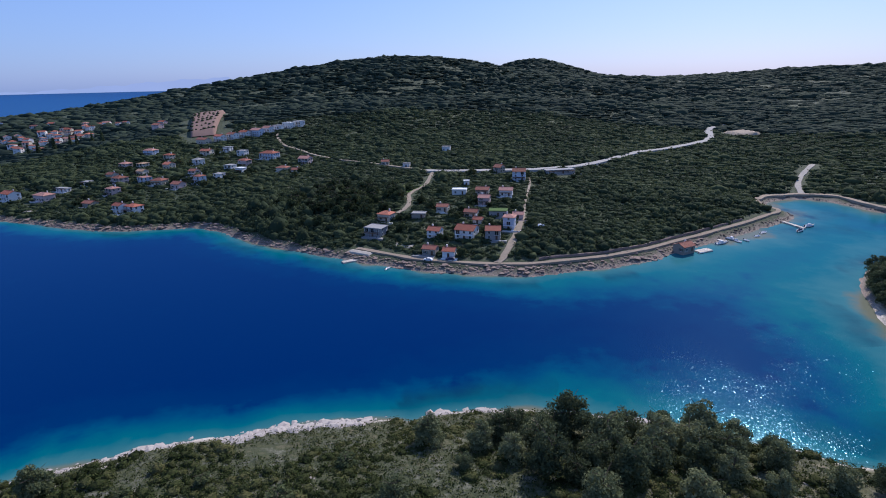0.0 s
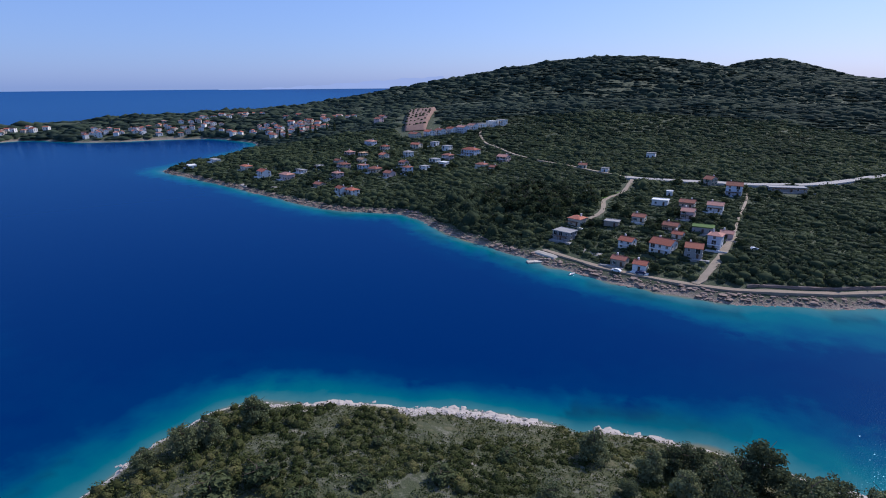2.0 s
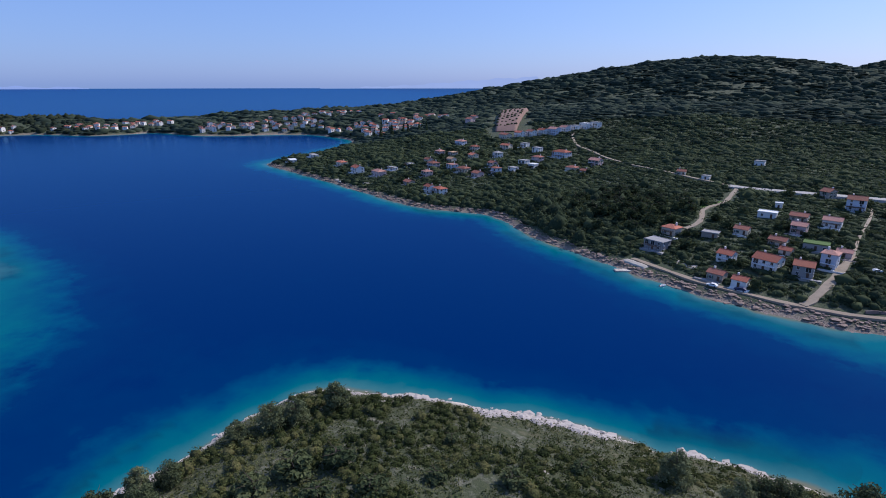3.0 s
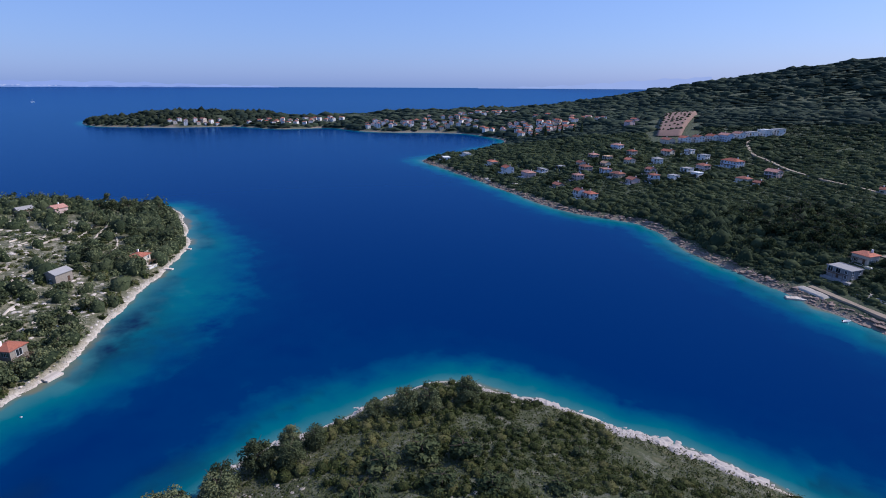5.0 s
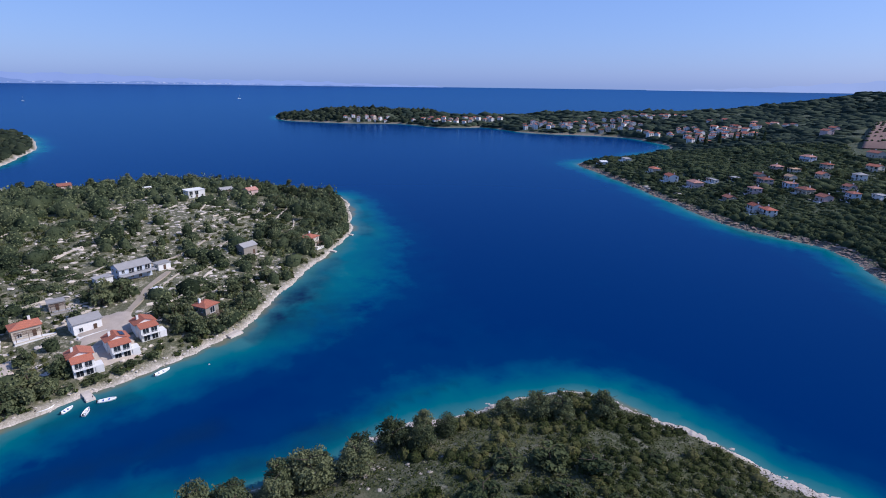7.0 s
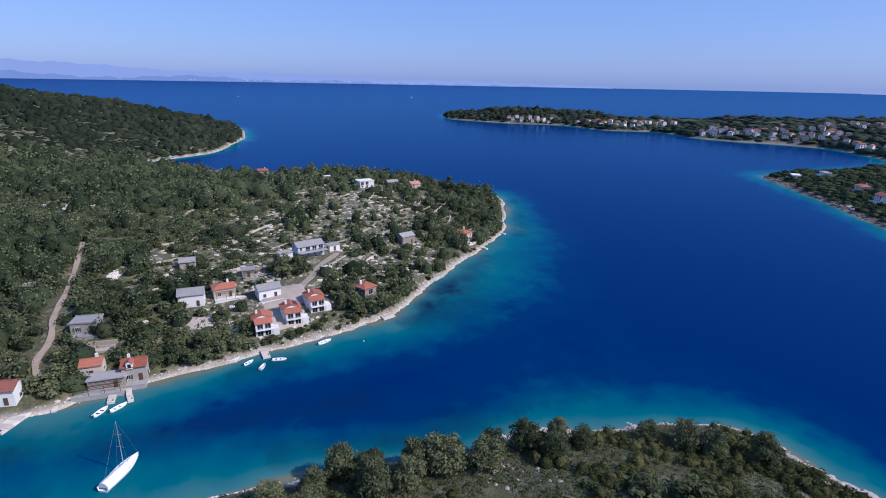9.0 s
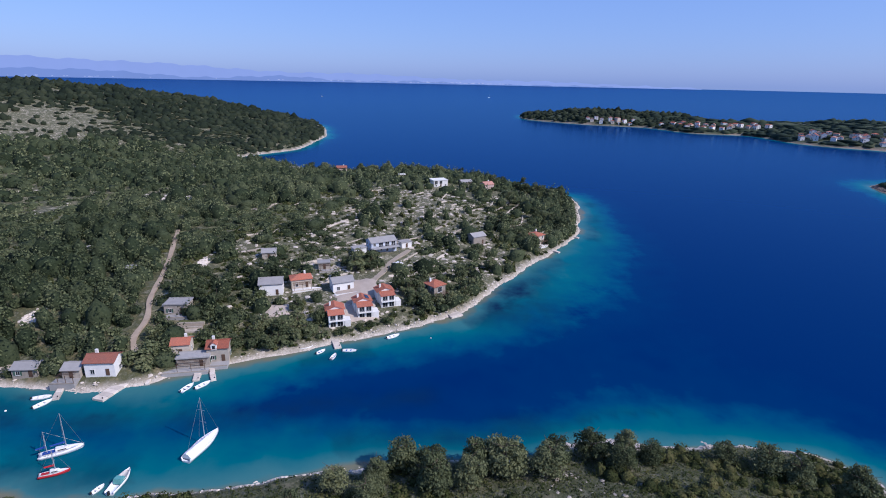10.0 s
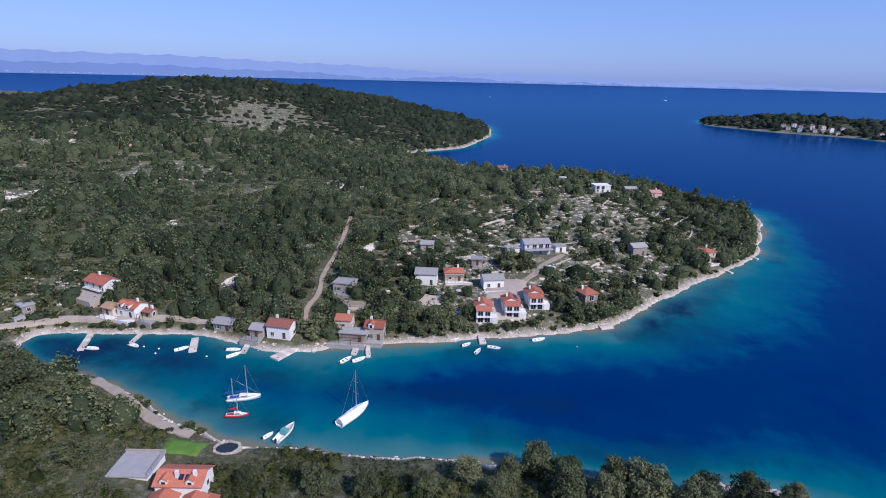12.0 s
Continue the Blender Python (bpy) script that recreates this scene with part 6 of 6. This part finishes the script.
PINES_NORTH = [(-3, 99, 9.0), (12, 99, 8.4), (20, 94, 10), (28, 101, 12), (34, 94, 11.5), (40, 100, 9.5), (45, 94, 10.5), (57, 100, 12), (58, 92, 9.5), (35, 83, 10.5), (20, 85, 10.5), (27, 75, 8.8), (45, 76, 9.4),
               (75, 82, 8.2), (84, 82, 7.1), (61, 79, 6.4), (-9, 77, 7.6), (4, 88, 4.7), (50, 87, 9), (66, 88, 8.5), (70, 94, 7), (8, 96, 8), (16, 101, 8), (24, 98, 9), (37, 98, 9), (48, 101, 9), (52, 95, 9), (63, 97, 8), (30, 88, 9), (41, 88, 9), (55, 84, 8), (14, 90, 8), (25, 83, 7)]
PINES_TIP = [(-80, 87, 8.5), (-92, 66, 6.6), (-88, 73, 8.6), (-84, 77, 7.6), (-97, 46, 7.1), (-93, 50, 6.9), (-95, 37, 9.3), (-94, 29, 8), (-95, 20, 6.8), (-94, 14, 8.1),
             (-93, -4, 10.5), (-90, 17, 11), (-86, 9, 8.6), (-89, 26, 9.8), (-90, 42, 8), (-85, 2, 10)]
PINES_COVE = [(-89, -10, 7.5), (-86, -18, 7.4), (-91, 11, 9), (-92, 2, 7.9), (-89, -139, 12), (-82, -128, 12), (-83, -119, 9), (-82, -11, 7.2), (-74, -114, 9.7), (-66, -95, 8), (-74, -46, 7.3), (-76, -36, 7.1), (-79, -25, 7.1), (-72, -60, 5), (-58, -60, 7),
              (150, 150, 9), (158, 168, 9), (165, 185, 10), (172, 192, 9), (160, 155, 9), (178, 200, 9), (168, 172, 10), (163, 184, 8), (156, 171, 8), (173, 197, 8), (160, 178, 8), (168, 191, 8), (153, 159, 8), (150, 156, 7), (180, 207, 8)]
for k, (x, y, w) in enumerate(PINES_NORTH):
    pine(x, y, w, k, "bushy dark green pine on the stony headland", "pines of the headland")
for k, (x, y, w) in enumerate(PINES_TIP):
    pine(x, y, w, k + 3, "spreading green pine near the headland tip", "pines near the tip")
for k, (x, y, w) in enumerate(PINES_COVE):
    pine(x, y, w, k + 1, "rounded green pine above the shore", "pines above the cove")
PINES_VILLA = [(-209, -25, 9), (-206, -20, 8), (-212, -19, 8), (-154, -44, 8), (-157, -50, 8), (-151, -52, 7), (-148, -57, 6), (-160, -40, 8), (-156, -36, 6), (-163, -34, 6), (-181, 2, 8), (-187, -3, 8), (-192, 2, 8), (-178, -3, 6), (-190, 9, 7),
               (-140, -79, 8), (-138, -83, 6), (-143, -76, 6), (-258, 55, 9), (-252, 58, 8), (-262, 50, 9), (-330, 92, 9), (-338, 98, 9), (-348, 97, 9), (-344, 88, 9), (-356, 100, 9), (-322, 86, 8), (-300, 70, 10), (-330, 60, 11)]
PINES_OUTER = [(-358, 92, 9), (-367, 88, 9), (-376, 86, 8), (-386, 80, 9), (-394, 76, 8), (-403, 68, 9), (-412, 62, 9), (-420, 52, 8), (-428, 46, 9), (-437, 38, 9), (-446, 28, 8), (-454, 18, 9), (-460, 8, 9), (-466, -2, 8),
               (-468, -12, 9), (-468, -24, 9), (-466, -36, 9), (-462, -48, 8), (-464, -78, 9), (-466, -90, 9), (-372, 78, 8), (-400, 58, 8), (-352, 82, 8), (-440, 22, 8), (-390, 66, 8)]
def shrub(x, y, wide, k, label="low rounded olive-green bush along the shore", group="shore bushes"):
    """A low broad bush on short stems."""
    q = wide / 9.0
    ob = thing("shrub", pose(x, y, site(x, y) - 0.1, 0, 0, k * 67 % 360) @ Matrix.Diagonal((q, q, q * 0.62, 1)), label, "shrub", group)
    part("stem", PINES[k % 6][0], None, ob)
    part("crown", PINES[k % 6][3], None, ob)


SHRUBS = [(-124.2, -151.2), (-124.9, -148.5), (-125.8, -144.6), (-126.4, -141.9), (-127.6, -139.2), (-128.6, -135.7), (-130.1, -131.4), (-131.1, -127.5), (-132.2, -122.8), (-132.3, -120.1), (-134.2, -112.8), (-93.2, -105.7), (-91.8, -101.9), (-90.1, -97.6), (-86.3, -85.1), (-86.8, -82.2), (-83.7, -87.8), (-78.9, -97.5), (-83.9, -97.2), (-158.1, -27.2), (-159.1, -25.0), (-160.3, -22.5), (-162.1, -19.8), (-164.0, -16.7), (-165.1, -14.2), (-166.9, -11.4), (-170.4, -8.7), (-173.4, -5.5)]
for k, (x, y) in enumerate(SHRUBS):
    shrub(x, y, 3.4 + 1.3 * math.sin(k * 2.3), k)
for k, (x, y, w) in enumerate([(-67, 44, 10), (-73, 54, 9), (-70, 62, 9), (-64, 68, 9), (-60, 58, 7), (-52, 64, 7), (-44, 74, 6), (-56, 48, 8), (-30, 80, 6), (-48, 88, 5), (-20, 92, 5), (-36, 66, 7), (-62, 84, 5)]):
    shrub(x, y, w, k, "dark green evergreen bush in the headland scrub", "tall bushes of the headland")
PINES_SHORE = [(-149, -51, 5.9), (-149, -47, 6.3), (-151, -44, 6.3), (-154, -40, 6.4), (-156, -36, 6.4), (-150, -55, 4.7), (-156, -52, 5.7), (-158, -46, 5.7), (-160, -41, 5.8), (-150, -59, 4.7), (-164, -70, 6.0), (-162, -64, 5.9), (-175, -71, 6.3), (-185, -70, 5.6), (-179, -62, 5.5), (-187, -76, 5.7), (-165, -33, 6.8), (-172, -43, 6.1), (-151, -82, 6.4), (-178, -85, 8.2), (-176, -77, 6.3), (-136, -78, 6.6), (-189, -8, 7.0), (-184, -4, 7.3), (-180, -1, 7.2), (-176, 3, 7.9), (-179, 7, 6.2), (-187, 1, 7.4), (-182, 12, 6.3), (-190, 18, 6.5), (-198, 23, 6.8), (-204, 17, 8.0), (-218, 32, 8.4), (-238, 28, 8.0), (-204, -25, 9.0), (-207, -19, 8.1), (-208, -29, 7.1), (-248, 57, 9.4), (-283, 80, 10.5), (-291, 87, 10.8), (-293, 78, 9.5), (-276, 45, 10.3), (-248, -8, 9.5), (-235, 9, 6.8), (-214, 23, 6.2)]
for k, (x, y, w) in enumerate(PINES_SHORE):
    pine(x, y, w, k + 4, "broad dark green pine beside the villas and cottages", "pines round the villas", False)
for k, (x, y, w) in enumerate(PINES_OUTER):
    pine(x, y, w * 1.15, k, "dark green pine in the shelter belt near the cape", "pines near the cape", False)
for k, (x, y, w) in enumerate(PINES_VILLA):
    pine(x, y, w, k + 2, "dense green pine among the houses and terraces", "pines of the inlet shore", False)


def garden_trees(centres, count, reach, label, group, lo=4.0, hi=7.5):
    """Trees in the gardens round the houses, clear of every building and road."""
    g = np.random.default_rng(len(centres) * 7 + count)
    done = 0
    for _ in range(count * 12):
        cx, cy = centres[g.integers(len(centres))]
        x, y = cx + g.normal() * reach, cy + g.normal() * reach
        w = g.uniform(lo, hi)
        ok, s = open_land(np.array([x]), np.array([y]), 7)
        near = min((x - q[0]) ** 2 + (y - q[1]) ** 2 - (q[2] + w * 0.36) ** 2 for q in CLEARINGS)
        if ok[0] and near > 0:
            pine(x, y, w, done, label, group, False, "oak tree")
            done += 1
        if done == count:
            break


garden_trees([plot_middle(p) for p in PLOTS_COVE + PLOTS_UPPER], 46, 9, "bushy dark green garden tree between the houses", "trees of the shore hamlet")
garden_trees([plot_middle(p) for p in PLOTS_VILLAGE + PLOTS_MIDDLE + PLOTS_EASTERN + PLOTS_POINT], 70, 11, "bushy dark green garden tree on the hillside", "trees of the hillside village")


garden_trees([(-62, 300), (-58, 330), (-52, 350), (-72, 345), (-45, 310), (-42, 335), (-80, 320)], 80, 12, "tall dark green oak in the grove beside the hamlet", "grove of oaks", 7.0, 10.5)


def cypress(x, y, tall):
    z = site(x, y)
    ob = thing("cypress_tree", pose(x, y, z - 0.2), "slender dark green cypress near the far bay", "cypress tree", "cypresses by the bay")
    u = rng.uniform(0.05, 1, 260)
    a = rng.uniform(0, 2 * math.pi, 260)
    r = tall * 0.11 * np.sin(np.pi * u ** 0.6) + 0.1
    c = np.stack([np.cos(a) * r, np.sin(a) * r, u * tall], 1)
    v, f = tufts(c, np.stack([np.cos(a), np.sin(a), 0 * a + 0.6], 1), 0.8)
    part("crown", mesh_from("crown", v, f, M_MAQUIS_TUFT, False), None, ob)
    part("trunk", rod(bmesh.new(), (0, 0, -0.5), (0, 0, tall * 0.9), 0.2, 0.05), M_BARK, ob)


for x, y, t in ((-470, 628, 13), (-462, 634, 15), (-455, 622, 12), (-448, 640, 14), (-440, 630, 15), (-428, 640, 13), (-415, 632, 14), (-405, 645, 12), (-390, 640, 14)):
    cypress(x, y, t)


def leaf_cover(name, label, material, r0, r1, a0, a1, edge, d0, dr, per, size, keep=None, tall=0.8, category="bushes"):
    """Low shrubs close by: every one a dome of leaf tufts."""
    x, y, d = scatter(r0, r1, d0, dr, a0, a1)
    ok, s = open_land(x, y, edge)
    if keep is not None:
        ok &= keep(x, y)
    x, y, d = x[ok], y[ok], d[ok]
    z = height(x, y)
    w = d * rng.uniform(0.4, 0.9, len(x))
    h = w * tall * rng.uniform(0.6, 1.5, len(x))
    u = rng.normal(size=(len(x), per, 3))
    u /= np.linalg.norm(u, axis=2)[..., None]
    u[..., 2] = np.abs(u[..., 2])
    k = rng.uniform(0.7, 1.12, (len(x), per, 1))
    c = np.stack([x, y, z], 1)[:, None] + u * k * np.stack([w, w, h], 1)[:, None]
    v, f = tufts(c.reshape(-1, 3), u.reshape(-1, 3), size)
    me = mesh_from(name, v, f, material, False)
    attribute(me, "own", np.repeat(rng.uniform(0, 1, len(x)), per * 4))
    return tagged(new(name, me), label, category, kind="stuff")


leaf_cover("headland_scrub", "low olive-green scrub with dry twigs on the headland", M_SHRUB_TUFT, 66, 165, -48, 200, 2.0, 1.3, 0.001, 16, 0.2, lambda x, y: (x > -108) & (grain(x, y, 9, 41) > -0.7) & rim_clear(x, y), 0.6)

ROCK = dome_template(1, -2)


def rocks(name, label, x, y, size, material=M_STONE, flat=0.55):
    z = np.maximum(height(x, y), -0.25)
    v, f = lumps(np.stack([x, y, z + size * 0.05], 1), np.stack([size, size * rng.uniform(0.5, 1.1, len(x)), size * flat * rng.uniform(0.5, 1.2, len(x))], 1), None, ROCK, 0.34)
    return tagged(new(name, mesh_from(name, v, f, material, False)), label, "rocks", kind="stuff")


def along_shore(lo, hi, step, reach0, reach1):
    """Random points near the shore line between two of its points."""
    p = SHORE[lo:hi]
    seg = np.hypot(*np.diff(p, axis=0).T)
    t = np.sort(rng.uniform(0, seg.sum(), int(seg.sum() / step)))
    acc = np.concatenate([[0], np.cumsum(seg)])
    x, y = np.interp(t, acc, p[:, 0]), np.interp(t, acc, p[:, 1])
    x, y = x + rng.uniform(-6, 6, len(t)), y + rng.uniform(-6, 6, len(t))
    s = inland(x, y)
    ok = (s > reach0) & (s < reach1)
    return x[ok], y[ok]


I1 = 3 * len(COAST_NORTH)
I2 = I1 + 3 * len(COAST_SLOPE)
I3 = I2 + 3 * len(COAST_EAST)
I4 = I3 + 3 * len(COAST_HEADLAND)
I5 = I4 + 3 * len(COAST_VILLA)
M_BLEACHED = plain("bleached_limestone", (0.54, 0.48, 0.425), 0.9, 0.2, vary=0.35, scale=0.5, bump=0.6, fine=3.0)
M_SLAB = plain("grey_brown_rock", (0.225, 0.165, 0.135), 0.9, 0.2, vary=0.65, scale=0.4, bump=0.7, fine=2)
x, y = along_shore(I3 - 6, I3 + 33, 0.05, -1.8, 6.0)
mask = (1.3 * grain(x, y, 11, 71) + 0.6 * grain(x, y, 4, 72) + 0.4).clip(0.05, 1.3)
ok = inland(x, y) < 0.6 + (1.8 + 2.6 * rocky_rim(x, y)) * mask
x, y, mask = x[ok], y[ok], mask[ok]
rocks("headland_rocks", "pale limestone boulders along the headland shore", x, y, 0.15 + mask * rng.uniform(0.15, 1.15, len(x)) ** 2, M_BLEACHED, 0.34)
x, y = along_shore(I3 + 33, I4, 0.22, -1.0, 2.0)
rocks("cove_rocks", "grey shore stones along the cove", x, y, rng.uniform(0.15, 0.6, len(x)))
x, y = along_shore(I4 - 6, I5, 0.2, -1.0, 2.4)
rocks("inlet_rocks", "pale shore stones along the inlet", x, y, rng.uniform(0.12, 0.75, len(x)) ** 1.4)
x, y = along_shore(I1 - 6, I2 - 34, 0.10, -1.2, 5.5)
rocks("slope_rocks", "grey-brown rock slabs below the maquis shore", x, y, 0.22 + rng.exponential(0.34, len(x)).clip(0, 1.8), M_SLAB, 0.32)
x, y = along_shore(I2 - 34, I2, 0.35, -1.0, 4.0)
rocks("beach_rocks", "brown stones on the beach below the maquis", x, y, rng.uniform(0.25, 0.8, len(x)), M_SLAB, 0.5)
x, y, _ = scatter(140, 640, 2.0, 0.006, 80, 158)
ok, s = open_land(x, y, 6)
ok &= bare_ground(x, y) * rng.uniform(0.3, 1, len(x)) > 0.31
rocks("field_stones", "bleached limestone outcrops between the terraces", x[ok], y[ok], rng.uniform(0.25, 1.2, ok.sum()) ** 1.5 * 1.15, M_STONE, 0.35)
x, y, r = np.repeat(np.array(OUTCROPS, float), 70, 0).T
a, q = rng.uniform(0, 2 * math.pi, len(x)), np.sqrt(rng.uniform(0, 1, len(x))) * r
x, y = x + np.cos(a) * q * 1.5, y + np.sin(a) * q * 0.7
rocks("outcrop_rocks", "bleached limestone outcrops in the pine wood", x, y, rng.uniform(0.3, 1.2, len(x)), M_STONE, 0.45)
x, y, _ = scatter(70, 130, 2.6, 0.0, -48, 110)
ok, s = open_land(x, y, 3)
ok &= grain(x, y, 14, 51) > 0.6
rocks("headland_stones", "white stones showing between the scrub", x[ok], y[ok], rng.uniform(0.2, 0.7, ok.sum()), M_FIELDSTONE, 0.4)


def dry_wall(p, tall, label, group, material=None):
    """A low rough wall of field stones along a line."""
    z = height(p[:, 0], p[:, 1])
    t = np.gradient(p, axis=0)
    nrm = np.stack([-t[:, 1], t[:, 0]], 1) / (np.hypot(t[:, 0], t[:, 1])[:, None] + 1e-9)
    n = len(p)
    j = lambda k: rng.uniform(-k, k, n)
    rows = [np.column_stack([p + nrm * (-0.5 + j(0.15))[:, None], z - 0.4]), np.column_stack([p + nrm * (-0.25 + j(0.1))[:, None], z + tall + j(0.25)]),
            np.column_stack([p + nrm * (0.25 + j(0.1))[:, None], z + tall + j(0.25)]), np.column_stack([p + nrm * (0.5 + j(0.15))[:, None], z - 0.4])]
    i = np.arange(n - 1)
    f = np.concatenate([np.stack([i + k * n, i + 1 + k * n, i + 1 + (k + 1) * n, i + (k + 1) * n], 1) for k in range(3)])
    tagged(new("dry_stone_wall", mesh_from("dry_stone_wall", np.concatenate(rows), f[:, ::-1], material or M_FIELDSTONE, False)), label, "stone wall", group)


bank = rounded(np.array(PROMENADE[5:12], float), 6)
tan = np.gradient(bank, axis=0)
dry_wall(bank + np.stack([-tan[:, 1], tan[:, 0]], 1) / np.hypot(tan[:, 0], tan[:, 1])[:, None] * 3.0, 0.9, "brown stone retaining wall behind the promenade", "shore walls", M_SLAB)
edge_line = rounded(np.array(COAST_VILLA[10:], float), 8)
tan = np.gradient(edge_line, axis=0)
inward = np.stack([tan[:, 1], -tan[:, 0]], 1) / np.hypot(tan[:, 0], tan[:, 1])[:, None]
if inland(edge_line[40:41, 0] + inward[40, 0] * 20, edge_line[40:41, 1] + inward[40, 1] * 20)[0] < 0:
    inward = -inward
for k in range(16):
    off = 14 + k * 8.5
    q = edge_line + inward * (off + 2.5 * np.sin(np.arange(len(edge_line)) * 0.21 + k))[:, None]
    good = np.abs(inland(q[:, 0], q[:, 1]) - off) < 4.5
    ok2, _ = open_land(q[:, 0], q[:, 1], 5)
    good &= ok2 & (grain(q[:, 0], q[:, 1], 24, 60 + k) > -0.05)
    run = []
    for i, g in enumerate(list(good) + [False]):
        if g:
            run.append(i)
        else:
            if len(run) > 5:
                dry_wall(q[run], rng.uniform(0.3, 0.65), "low dry stone terrace wall of bleached limestone", "terrace walls")
            run = []
